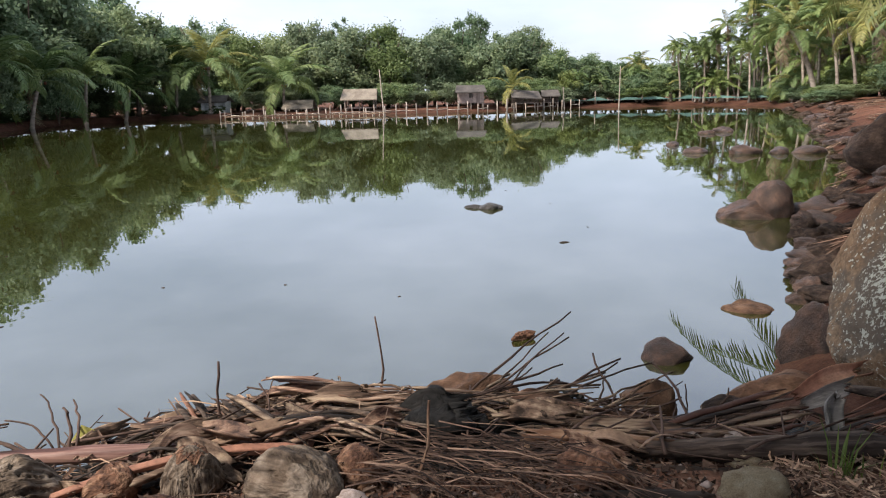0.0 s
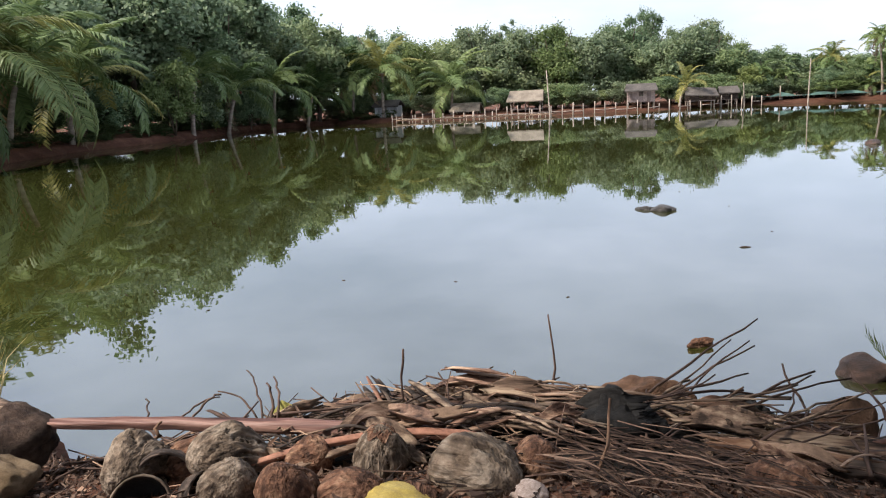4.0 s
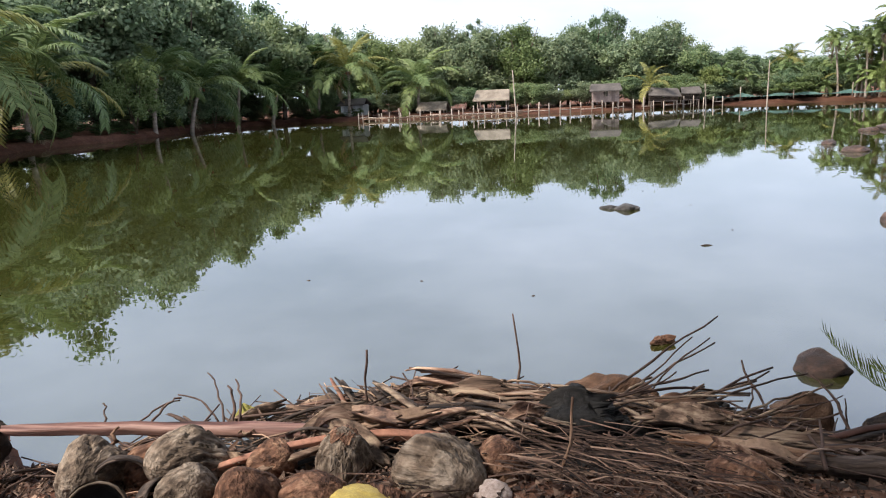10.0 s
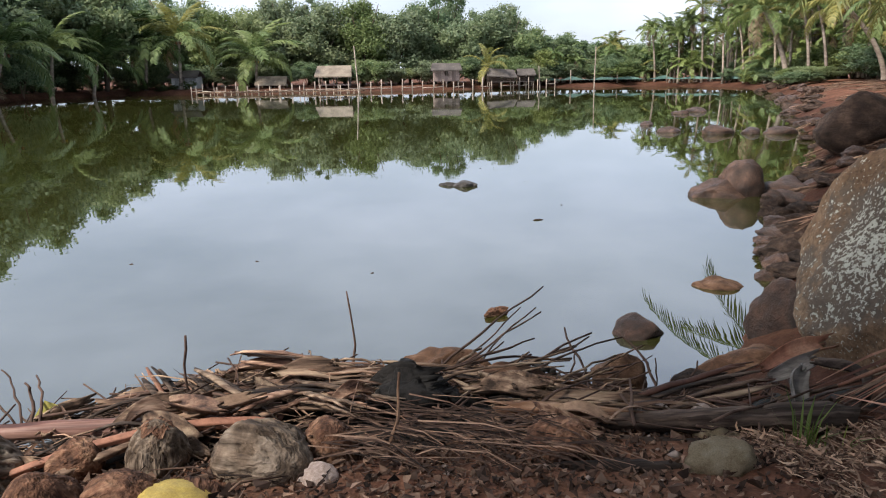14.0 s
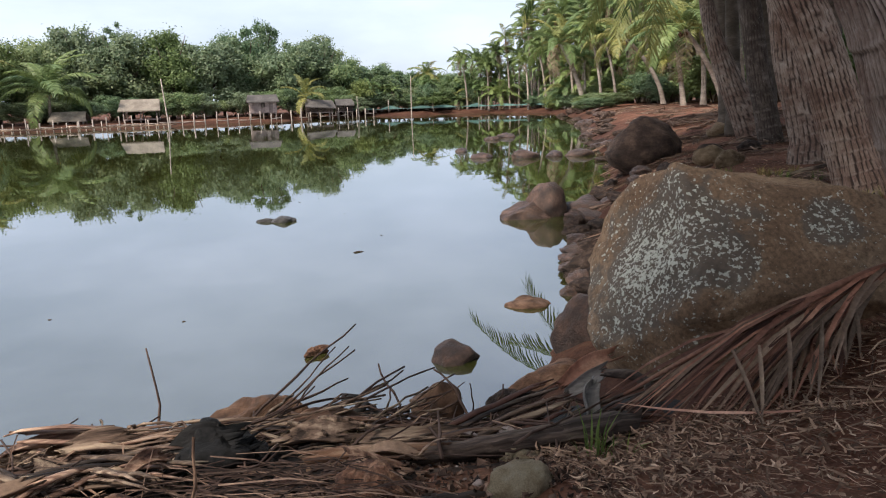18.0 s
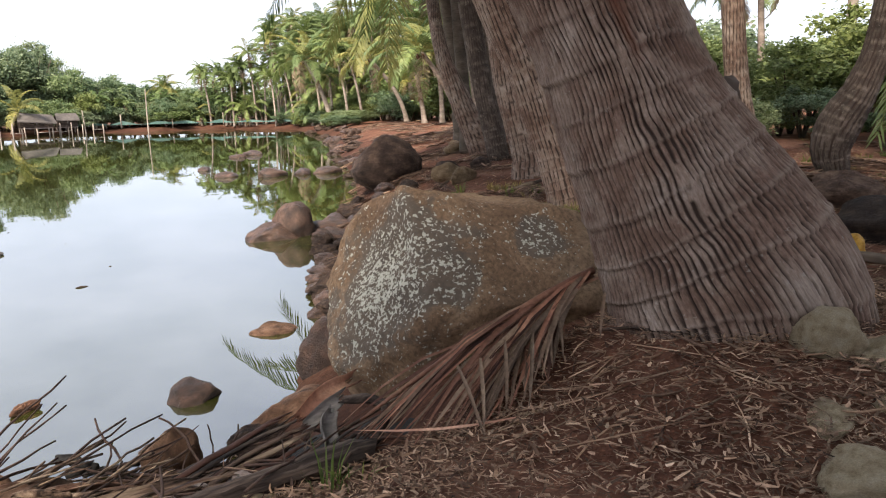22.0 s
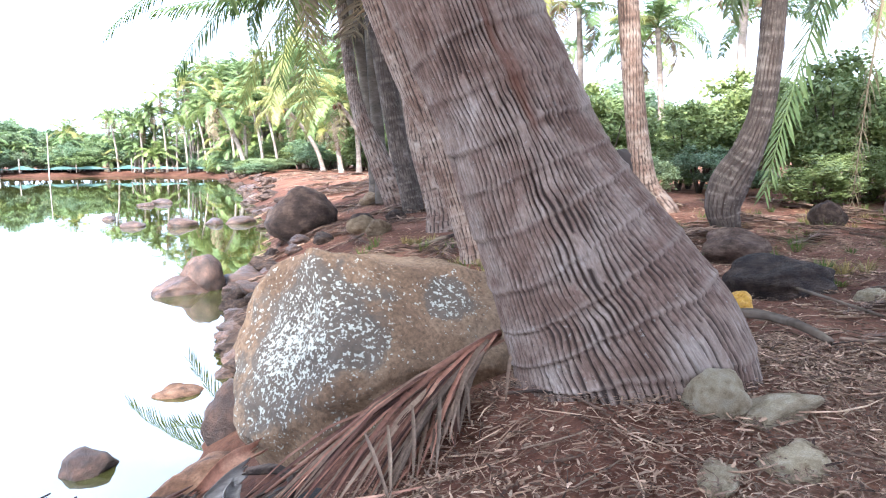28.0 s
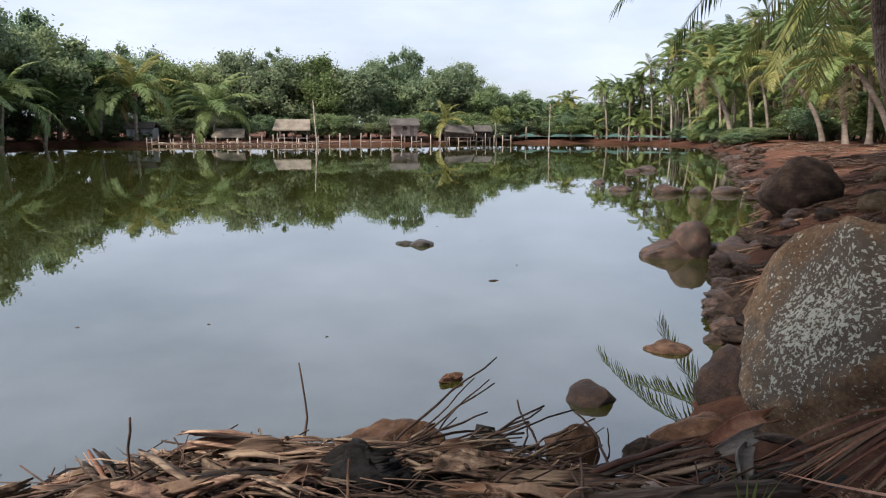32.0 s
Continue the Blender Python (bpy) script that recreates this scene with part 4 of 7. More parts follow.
for i in range(34):
    t = i / 33
    x, y = 12 + 24 * t, 30 + 44 * (1 - t) if t > 0.5 else 66 + rg.uniform(0, 6)
    x += rg.uniform(0, 6) if t > 0.5 else 0
    if shore_dist([x], [y])[0] > 1.5:
        bush(x, y, rg.uniform(1.6, 3.2), rg.uniform(2.5, 4.5), rg.choice(("leaf", "light", "deep")), 100 + i, group="grove bushes")

# ---- mid palms on the right bank ----
palm(22.6, 44, 4.4, (-1.6, 0.4), 0.17, 17, 1.15, ("green", "yellow"), 401, 4, "leaning coconut palm with brown dead fronds under its crown", "near bank palms")
for i, (x, y, h, lx, ly, ks) in enumerate([(22.5, 34.5, 3.6, -2.0, 0.6, ("yellow",)), (21, 30.5, 3.4, -0.5, 0.2, ("yellow", "green")), (21.6, 29.8, 3.8, -0.2, 0.2, ("yellow",)), (19.5, 25.5, 3.2, -1.7, 0.5, ("yellow", "green")), (22, 27.5, 5.4, -0.9, 0.3, ("green",)), (21, 24.5, 5.6, -0.6, 0.2, ("green",)),
                                           (24, 27, 6, 0.2, 0.2, ("green",)), (20, 21.5, 6, -0.3, 0.3, ("green",)), (17.5, 20.5, 6.2, -0.9, 0.6, ("green",)), (25, 31, 6, 0.3, 0, ("green",)), (23, 21, 6.5, 0.3, 0, ("green",)), (26, 38, 6, -0.6, 0, ("green",)), (29, 34, 6.4, 0, 0, ("green",))]):
    palm(x, y, h, (lx, ly), 0.13, 15, 1.05, ks, 420 + i, 1, "slender coconut palm with a pale trunk", "near bank palms")
for i, (x, y, h, w, k) in enumerate([(26, 40, 3.5, 5, "light"), (24.5, 33, 3.2, 4.5, "light"), (28, 30, 3.6, 5, "light"), (25, 25, 3.2, 4.5, "leaf"), (29, 24, 3.6, 5, "light"), (31, 42, 4, 6, "leaf")]):
    bush(x, y, h, w, k, 150 + i, "bright green shrub between the palm trunks", "grove bushes")

# thick undergrowth that closes the view between the trunks
ru = random.Random(15)
def hedge(pts, step_, h, w, kinds, label, group):
    for (x0, y0), (x1, y1) in zip(pts, pts[1:]):
        n = max(1, round(math.hypot(x1 - x0, y1 - y0) / step_))
        for k in range(n):
            t = (k + ru.uniform(0, 0.9)) / n
            bush(x0 + (x1 - x0) * t + ru.uniform(-0.6, 0.6), y0 + (y1 - y0) * t + ru.uniform(-0.6, 0.6), h * ru.uniform(0.8, 1.2), w * ru.uniform(0.85, 1.2), ru.choice(kinds), 800 + k, label, group)


def thicket(name, pts, step_, h, w, mat, label):
    """Foliage too far off to tell its bushes apart: one mesh of leaf clumps."""
    clumps = [np.array([v.co for v in crown_mesh("clump", mat, 950 + i, 26, 3600, 0.10).vertices]) for i in range(3)]
    out = []
    for (x0, y0), (x1, y1) in zip(pts, pts[1:]):
        n = max(1, round(math.hypot(x1 - x0, y1 - y0) / step_))
        for k in range(n):
            t = (k + ru.uniform(0, 0.9)) / n
            x, y, hh, ww, a = x0 + (x1 - x0) * t + ru.uniform(-0.6, 0.6), y0 + (y1 - y0) * t + ru.uniform(-0.6, 0.6), h * ru.uniform(0.75, 1.25), w * ru.uniform(0.85, 1.2), ru.uniform(0, 6.28)
            c = ru.choice(clumps) * (ww * 0.55, ww * 0.55, hh * 0.55)
            out.append(np.stack([c[:, 0] * math.cos(a) - c[:, 1] * math.sin(a) + x, c[:, 0] * math.sin(a) + c[:, 1] * math.cos(a) + y, c[:, 2] + ground_z(x, y) + hh * 0.5], 1))
    vs = np.concatenate(out)
    me = bpy.data.meshes.new(name)
    me.from_pydata(vs.tolist(), [], np.arange(len(vs)).reshape(-1, 4).tolist())
    me.materials.append(mat)
    tagged(new(name, me), label, "woodland", kind="stuff")


hedge([(-30, 63), (-22, 63.5), (-10, 64.5), (0, 65.5), (10, 68), (22, 72), (30, 68)], 1.9, 2.3, 3.4, ("leaf", "deep", "grey"), "dense green undergrowth behind the far shore", "far bushes")
# the shaded leaf colour paints this bank's dark understory
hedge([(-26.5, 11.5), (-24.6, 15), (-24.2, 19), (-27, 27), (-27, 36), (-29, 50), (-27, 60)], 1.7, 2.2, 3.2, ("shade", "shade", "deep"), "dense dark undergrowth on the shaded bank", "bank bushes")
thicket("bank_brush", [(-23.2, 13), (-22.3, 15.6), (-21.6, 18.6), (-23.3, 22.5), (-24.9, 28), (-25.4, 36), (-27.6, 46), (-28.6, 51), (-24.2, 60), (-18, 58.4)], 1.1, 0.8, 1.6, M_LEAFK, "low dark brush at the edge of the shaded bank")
thicket("thicket", [(-34, 8), (-31, 20), (-33, 40), (-34, 62)], 2.2, 5.0, 5.0, M_LEAFD, "tall dark thicket behind the bank trees")
hedge([(27, 64), (27.5, 54), (26, 46), (24, 37), (27, 30)], 1.8, 1.9, 3.0, ("leaf", "light", "deep"), "bright green undergrowth in the palm grove", "grove bushes")
hedge([(25.6, 60), (25.9, 53), (23.2, 45), (20.8, 38)], 1.3, 1.1, 2.2, ("leaf", "light", "deep"), "low green undergrowth under the grove palms", "grove bushes")
thicket("thicket", [(34, 66), (36, 50), (33, 36), (34, 24), (30, 18)], 2.2, 4.4, 5.0, M_LEAF, "tall green thicket behind the palm grove")
thicket("woodland", [(-60, 5), (-55, 60), (-20, 84), (20, 84), (50, 70), (52, 20), (40, -10)], 5.5, 4.6, 9.0, M_LEAFD, "distant green woodland edge")


# ---- the big leaning palm by the boulder ----
def bark_trunk(axis, radii, seed, ring=0.16, sides=120, rows=300, depth=0.012, mat=None, cells=60, gouge=None, groove=0.35):
    """A palm trunk with ring scars and bark split into upright cracks; axis and radii are functions of t from 0 to 1."""
    ts = [(i / (rows - 1)) ** 1.7 for i in range(rows)]
    pts = [Vector(axis(t)) for t in ts]
    run, vs, own, wear = 0.0, [], [], []
    for i in range(rows):
        d = (pts[min(i + 1, rows - 1)] - pts[max(i - 1, 0)]).normalized()
        if i:
            run += (pts[i] - pts[i - 1]).length
        a = d.cross(Vector((0.2, 0.9, 0.1))).normalized()
        b = a.cross(d)
        r = radii(ts[i])
        for j in range(sides):
            th = 2 * math.pi * j / sides
            th -= 0.55 * math.sin(th + 0.85)   # finer on the side towards the clearing
            cx, cy = math.cos(th), math.sin(th)
            wob = 0.42 * noise.noise((cx * 0.7, cy * 0.7, run * 2.6 + seed)) + 0.07 * noise.noise((cx * 4, cy * 4, run * 5 + seed))
            u = run / ring + wob
            k = math.floor(u)
            saw = u - k
            scar = max(0.0, 1 - abs(saw - 0.08) / 0.09) * (0.35 + 0.65 * abs(math.sin(k * 7.7 + seed)))
            warp = cells * (0.011 * noise.noise((cx * 2.2, cy * 2.2, run * 4.0 + seed)) + 0.0025 * noise.noise((cx * 7, cy * 7, run * 16 + seed)))
            g = th / (2 * math.pi) * cells + warp + 0.15 * k
            cell = math.floor(g) % cells
            keep = abs(math.sin(cell * 12.9898 + math.floor(u * 1.3 + cell * 0.37) * 78.233 + seed) * 43758.5453) % 1.0
            wide = (0.13 + 0.19 * keep) * (0.75 + 0.9 * noise.noise((cx * 3, cy * 3, run * 9 + seed)))
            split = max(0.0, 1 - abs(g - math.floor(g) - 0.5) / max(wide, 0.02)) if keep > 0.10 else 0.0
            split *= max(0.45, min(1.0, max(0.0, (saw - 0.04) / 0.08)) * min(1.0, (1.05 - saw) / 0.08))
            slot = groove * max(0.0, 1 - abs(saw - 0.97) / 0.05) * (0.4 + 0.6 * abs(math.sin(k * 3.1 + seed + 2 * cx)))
            torn = 0.0
            if gouge:
                way, z0, z1, span = gouge
                side = (a * cx + b * cy).dot(way)
                if z0 < run < z1 and side > 0.8:
                    torn = max(0.0, 1 - math.acos(min(1.0, side)) / span / (0.75 + 0.5 * noise.noise((run * 14, seed, 0)))) * min(1.0, (run - z0) * 12, (z1 - run) * 12)
                    torn = min(1.0, torn * 2.2)
            lump = r * 0.04 * noise.noise((cx * 1.1, cy * 1.1, run * 1.3 + seed * 2))
            rr = r + 0.005 * scar + 0.003 * (1 - saw) - depth * split ** 0.6 - 0.008 * slot + lump + 0.003 * noise.noise((cx * 20, cy * 20, run * 22)) - 0.022 * torn
            vs.append(pts[i] + (a * cx + b * cy) * rr)
            own.append((cx * r, cy * r, run))
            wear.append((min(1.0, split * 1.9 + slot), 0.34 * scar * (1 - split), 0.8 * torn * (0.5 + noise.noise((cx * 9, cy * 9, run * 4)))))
    fs = [(i * sides + j, i * sides + (j + 1) % sides, (i + 1) * sides + (j + 1) % sides, (i + 1) * sides + j) for i in range(rows - 1) for j in range(sides)]
    me = Shape().add(vs, fs).mesh("trunk", mat)
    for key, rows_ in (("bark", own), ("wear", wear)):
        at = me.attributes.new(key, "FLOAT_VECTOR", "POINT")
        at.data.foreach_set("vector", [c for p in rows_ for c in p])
    return me


def spline(knots):
    """A smooth line through (x, y, z, radius) knots, as two functions of t from 0 to 1: the place and the radius."""
    ks = [Vector(k) for k in knots]
    cum = [0.0]
    for a, b in zip(ks, ks[1:]):
        cum.append(cum[-1] + (b.xyz - a.xyz).length)

    def at(t):
        s = t * cum[-1]
        i = min(max(0, sum(1 for c in cum if c <= s) - 1), len(ks) - 2)
        u = (s - cum[i]) / (cum[i + 1] - cum[i])
        a, b = ks[i], ks[i + 1]
        w = cum[i + 1] - cum[i]
        ta = (b - ks[max(i - 1, 0)]) / (cum[i + 1] - cum[max(i - 1, 0)]) * w
        tb = (ks[min(i + 2, len(ks) - 1)] - a) / (cum[min(i + 2, len(ks) - 1)] - cum[i]) * w
        return a * (2 * u ** 3 - 3 * u * u + 1) + ta * (u ** 3 - 2 * u * u + u) + b * (3 * u * u - 2 * u ** 3) + tb * (u ** 3 - u * u)
    return (lambda t: at(t).xyz), (lambda t: at(t).w)


def bezier(p0, p1, p2, p3):
    p0, p1, p2, p3 = map(Vector, (p0, p1, p2, p3))
    return lambda t: p0 * (1 - t) ** 3 + p1 * 3 * t * (1 - t) ** 2 + p2 * 3 * t * t * (1 - t) + p3 * t ** 3


def crown_on(e, top, n, size, kinds, seed, up=0.9, dry=2):
    rng = random.Random(seed)
    for k in range(n + dry):
        dead = k >= n
        me = rng.choice(FRONDS["dry" if dead else rng.choice(kinds)])
        el = -0.9 if dead else up * (1 - 1.5 * (k / n) ** 1.1) + rng.uniform(-0.12, 0.12)
        s = size * rng.uniform(0.9, 1.1)
        part("dead_frond" if dead else "frond", me, None, e, at=Matrix.Translation(top) @ Euler((rng.uniform(-0.25, 0.25), -el, k * 2.39996 + rng.uniform(-0.3, 0.3))).to_matrix().to_4x4() @ Matrix.Diagonal((s, s, s, 1)))


def near_palm(knots, seed, label, rows, sides, ring, depth, crown, mat=None, cells=60, gouge=None, groove=0.35):
    """A palm along (x, y, z, radius) knots, the last one under its crown."""
    o = Vector(knots[0][:3])
    e = hub("coconut_palm", o, label, "palm", "near palms")
    ax, rad = spline([(k[0] - o.x, k[1] - o.y, k[2] - o.z, k[3]) for k in knots])
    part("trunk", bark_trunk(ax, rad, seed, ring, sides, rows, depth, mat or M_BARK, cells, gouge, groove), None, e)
    crown_on(e, Vector(knots[-1][:3]) - o, *crown)
    return e


big_palm = near_palm([(2.345, 1.33, 0.50, 0.46), (2.338, 1.345, 0.80, 0.415), (2.285, 1.425, 1.02, 0.37), (2.215, 1.51, 1.22, 0.32), (2.15, 1.59, 1.41, 0.28), (2.095, 1.65, 1.60, 0.257), (2.042, 1.705, 1.77, 0.25),
                      (1.985, 1.76, 1.94, 0.247), (1.70, 2.05, 2.9, 0.235), (1.35, 2.4, 4.2, 0.20), (1.05, 2.75, 6.6, 0.14)],
                     3.0, "thick leaning coconut palm with cracked ringed bark", 440, 460, 0.15, 0.012, (16, 1.35, ("green",), 71, 0.9, 2), None, 104, (Vector((-0.55, -0.83, 0)).normalized(), 1.12, 1.62, 0.20))
knob = part("knob", rock_mesh(77, M_BARKDARK, 4, 0.34, 0.1), None, big_palm, "dark broken knob on the trunk")
knob.matrix_basis = Matrix.Translation((2.30 - 2.345, 1.42 - 1.33, 1.44 - 0.50)) @ Matrix.Rotation(0.5, 4, "Y") @ Matrix.Diagonal((0.085, 0.085, 0.075, 1))
near_palm([(4.60, 4.26, 0.45, 0.24), (4.583, 4.26, 0.66, 0.20), (4.543, 4.301, 0.84, 0.175), (4.443, 4.403, 1.27, 0.170), (4.288, 4.552, 1.83, 0.166), (4.138, 4.686, 2.27, 0.168), (3.974, 4.824, 2.80, 0.166), (3.5, 5.2, 4.3, 0.15), (3.0, 5.7, 6.5, 0.13)],
          5.0, "stout leaning coconut palm with ringed grey bark", 260, 220, 0.085, 0.008, (15, 1.3, ("green",), 72, 0.9, 2), None, 30, None, 0.9)
palm_t3 = near_palm([(5.93, 6.16, 0.45, 0.27), (5.914, 6.18, 0.75, 0.235), (5.907, 6.187, 0.88, 0.215), (5.739, 6.341, 1.67, 0.19), (5.606, 6.457, 2.51, 0.16), (5.343, 6.674, 3.3, 0.158), (5.1, 6.95, 4.4, 0.15), (4.9, 7.3, 6.2, 0.13)],
          7.0, "stout coconut palm with ringed grey bark", 200, 90, 0.10, 0.010, (16, 1.3, ("green",), 73, 0.9, 3), None, 26, None, 0.9)
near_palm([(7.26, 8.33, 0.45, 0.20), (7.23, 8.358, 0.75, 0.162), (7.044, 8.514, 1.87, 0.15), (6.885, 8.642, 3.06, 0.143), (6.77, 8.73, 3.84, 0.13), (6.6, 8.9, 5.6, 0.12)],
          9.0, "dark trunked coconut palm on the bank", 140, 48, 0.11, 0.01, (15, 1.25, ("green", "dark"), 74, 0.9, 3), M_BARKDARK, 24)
palm_t5 = near_palm([(7.75, 9.23, 0.45, 0.30), (7.704, 9.266, 0.72, 0.25), (7.441, 9.476, 1.46, 0.185), (7.30, 9.85, 2.34, 0.125), (7.91, 10.99, 3.44, 0.11), (8.69, 12.29, 4.73, 0.115), (9.46, 13.58, 5.88, 0.11)],
          11.0, "curved coconut palm with a ringed trunk", 150, 56, 0.09, 0.008, (16, 1.2, ("green", "yellow"), 75, 0.8, 3), None, 20, None, 0.9)
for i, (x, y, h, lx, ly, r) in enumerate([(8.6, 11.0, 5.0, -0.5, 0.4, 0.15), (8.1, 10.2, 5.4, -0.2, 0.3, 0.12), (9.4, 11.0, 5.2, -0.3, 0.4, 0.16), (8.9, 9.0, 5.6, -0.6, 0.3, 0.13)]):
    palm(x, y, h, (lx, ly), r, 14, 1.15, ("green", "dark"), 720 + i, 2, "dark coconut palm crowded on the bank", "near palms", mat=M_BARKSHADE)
# unseen palms and trees added behind the camera, whose crowns shade the bank
for i, (x, y, h, lx, ly) in enumerate([(-0.4, -3.2, 6.2, 0.1, 0.5), (1.6, -3.0, 6.4, -0.2, 0.7), (3.6, -4.2, 6.6, -0.3, 0.4), (2.6, -6.0, 6.4, 0.2, 0.6), (5.4, -3.6, 6.6, -0.2, 0.8)]):
    palm(x, y, h, (lx, ly), 0.19, 18, 1.45, ("green", "dark"), 700 + i, 2, "unseen tall coconut palm added to shade the near bank", "near palms")
for i, (x, y, h, w) in enumerate([(-2.5, -2.9, 9.5, 6.5), (2.6, -4.6, 9.5, 7.4)]):
    tree(x, y, h, w, "deep", 660 + i, "unseen spreading tree added to shade the near bank", "near bank trees", sparse=i > 0, low=0.46)
# palms beyond the clearing
near_palm([(8.90, 5.11, 0.45, 0.36), (8.876, 5.13, 0.71, 0.27), (8.786, 5.276, 1.07, 0.18), (8.727, 5.369, 1.61, 0.148), (8.677, 5.445, 2.38, 0.14), (8.621, 5.529, 3.5, 0.138), (8.5, 5.7, 6.0, 0.12)],
          13.0, "slender coconut palm with a knobbly ringed trunk", 150, 60, 0.10, 0.012, (14, 1.2, ("green",), 76, 0.9, 1), None, 20, None, 0.9)
near_palm([(7.15, 3.30, 0.50, 0.16), (7.136, 3.318, 0.76, 0.135), (7.108, 3.36, 1.0, 0.17), (7.139, 3.311, 1.24, 0.19), (7.202, 3.179, 1.54, 0.15), (7.246, 3.084, 1.9, 0.122), (7.269, 3.033, 2.48, 0.114), (7.277, 3.016, 3.04, 0.112), (7.3, 2.9, 6.0, 0.10)],
          15.0, "dark curved coconut palm trunk with rough bark", 180, 70, 0.10, 0.018, (14, 1.2, ("green",), 77, 0.9, 1), M_BARKDARK, 22)
palm_r3 = near_palm([(9.91, 2.43, 0.5, 0.34), (9.906, 2.434, 0.80, 0.29), (9.899, 2.461, 1.3, 0.215), (9.889, 2.5, 2.04, 0.175), (9.887, 2.505, 2.77, 0.145), (9.883, 2.522, 3.5, 0.137), (9.9, 2.5, 5.2, 0.12)],
                    17.0, "coconut palm with a pinkish ringed trunk and hanging fronds", 160, 64, 0.10, 0.006, (12, 1.2, ("green",), 78, 0.9, 0), M_BARKPINK, 20, None, 0.8)


def hung_frond(name, spine, mat, leaf, n, seed, parent, droop=1.0, w=0.02, label=""):
    """A frond along the given spine whose leaflets hang from it."""
    rng = random.Random(seed)
    o = Vector(parent.matrix_basis.translation) if parent else Vector((0, 0, 0))
    f = bezier(*spine)
    sh = Shape()
    sh.tube([f(i / 10) - o for i in range(11)], [0.03 * (1 - 0.08 * i) for i in range(11)], 6)
    for k in range(n):
        t = 0.1 + 0.9 * k / (n - 1)
        p, d = f(t) - o, (f(min(1, t + 0.03)) - f(t - 0.03)).normalized()
        s = d.cross(Vector((0, 0, 1)))
        s = s.normalized() if s.length > 0.05 else Vector((1, 0, 0))
        for sg in (-1, 1):
            if rng.random() < 0.08:
                continue
            ln = leaf * rng.uniform(0.7, 1.1) * (0.5 + 0.5 * math.sin(math.pi * min(1, 0.2 + 0.8 * t)))
            out = (s * sg * rng.uniform(0.5, 0.9) + d * 0.6 - Vector((0, 0, 1)) * droop * rng.uniform(0.5, 1.0)).normalized()
            q1 = p + out * ln * 0.5
            q2 = p + out * ln * 0.9 - Vector((0, 0, 0.2 * droop * ln))
            v = d * w
            sh.add([p - v * 0.5, p + v * 0.5, q1 + v, q1 - v, q2], [(0, 1, 2, 3), (3, 2, 4)], False)
    return part(name, sh, mat, parent, label)


R3T = (9.9, 2.5, 5.1)
hung_frond("frond", (R3T, (9.6, 2.9, 5.4), (8.9, 3.2, 3.6), (8.5, 3.55, 1.1)), M_PALM, 0.8, 80, 1, palm_r3, 0.25, 0.03, "yellowish green hanging frond")
hung_frond("frond", (R3T, (9.7, 1.9, 4.6), (9.2, 1.7, 3.4), (9.1, 1.45, 1.7)), M_PALMD, 0.95, 80, 2, palm_r3, 0.25, 0.034, "dark green hanging frond")
hung_frond("frond", (R3T, (10.2, 1.9, 4.4), (9.8, 1.5, 3.2), (9.6, 1.2, 1.3)), M_PALMD, 0.9, 80, 3, palm_r3, 0.25, 0.034, "dark green hanging frond")
hung_frond("dead_frond", (R3T, (9.6, 1.8, 4.8), (9.2, 1.1, 3.4), (9.0, 0.1, 1.15)), M_PALMDRY, 1.0, 150, 4, palm_r3, 1.2, 0.026, "brown withered frond hanging to the ground")
hung_frond("dead_frond", (R3T, (9.8, 1.8, 4.4), (9.5, 1.2, 3.2), (9.3, 0.7, 1.0)), M_PALMDRY, 1.0, 130, 5, palm_r3, 1.3, 0.026, "brown withered frond hanging to the ground")
hung_frond("dead_frond", (R3T, (9.7, 2.7, 4.6), (9.1, 2.7, 3.2), (8.9, 2.75, 1.0)), M_PALMDRY, 0.45, 50, 6, palm_r3, 1.6, 0.014, "thin brown withered frond")

T5T = (9.46, 13.58, 5.85)
# dark leaf on the first three fronds stands for their shaded undersides
for i, (b, c, d, k) in enumerate([((8.4, 14.83, 5.95), (6.88, 16.13, 5.97), (5.55, 16.62, 4.25), M_PALMD), ((8.73, 14.63, 5.7), (7.63, 15.79, 5.33), (6.98, 16.63, 3.41), M_PALMD), ((8.7, 14.07, 5.21), (7.88, 15.11, 5.09), (6.34, 15.81, 4.7), M_PALMD),
                                  ((9.02, 13.87, 4.84), (8.43, 14.23, 4.37), (7.94, 13.93, 2.61), M_PALMY), ((9.3, 14.6, 5.4), (8.6, 15.6, 4.6), (8.4, 16.2, 2.8), M_PALMY)]):
    hung_frond("frond", (T5T, b, c, d), k, 1.0, 76, 30 + i, palm_t5, 0.55, 0.026)
T3T = (4.9, 7.3, 6.1)
for i, (b, c, d) in enumerate([((5.6, 8.6, 5.2), (6.2, 9.4, 3.6), (6.3, 10.0, 2.1)), ((5.2, 8.2, 5.4), (5.6, 8.9, 4.2), (5.5, 9.2, 2.6))]):
    hung_frond("frond", (T3T, b, c, d), M_PALM if i % 2 else M_PALMY, 0.7, 64, 36 + i, palm_t3, 0.7, 0.024)
# low weeds before the thicket
rw = random.Random(2)
for i in range(34):
    x, y = rw.uniform(9.0, 13.0), rw.uniform(-2.5, 9.5)
    bush(x, y, rw.uniform(0.4, 0.95), rw.uniform(0.7, 1.4), rw.choice(("light", "light", "leaf")), 900 + i, "low leafy weeds before the thicket", "undergrowth")
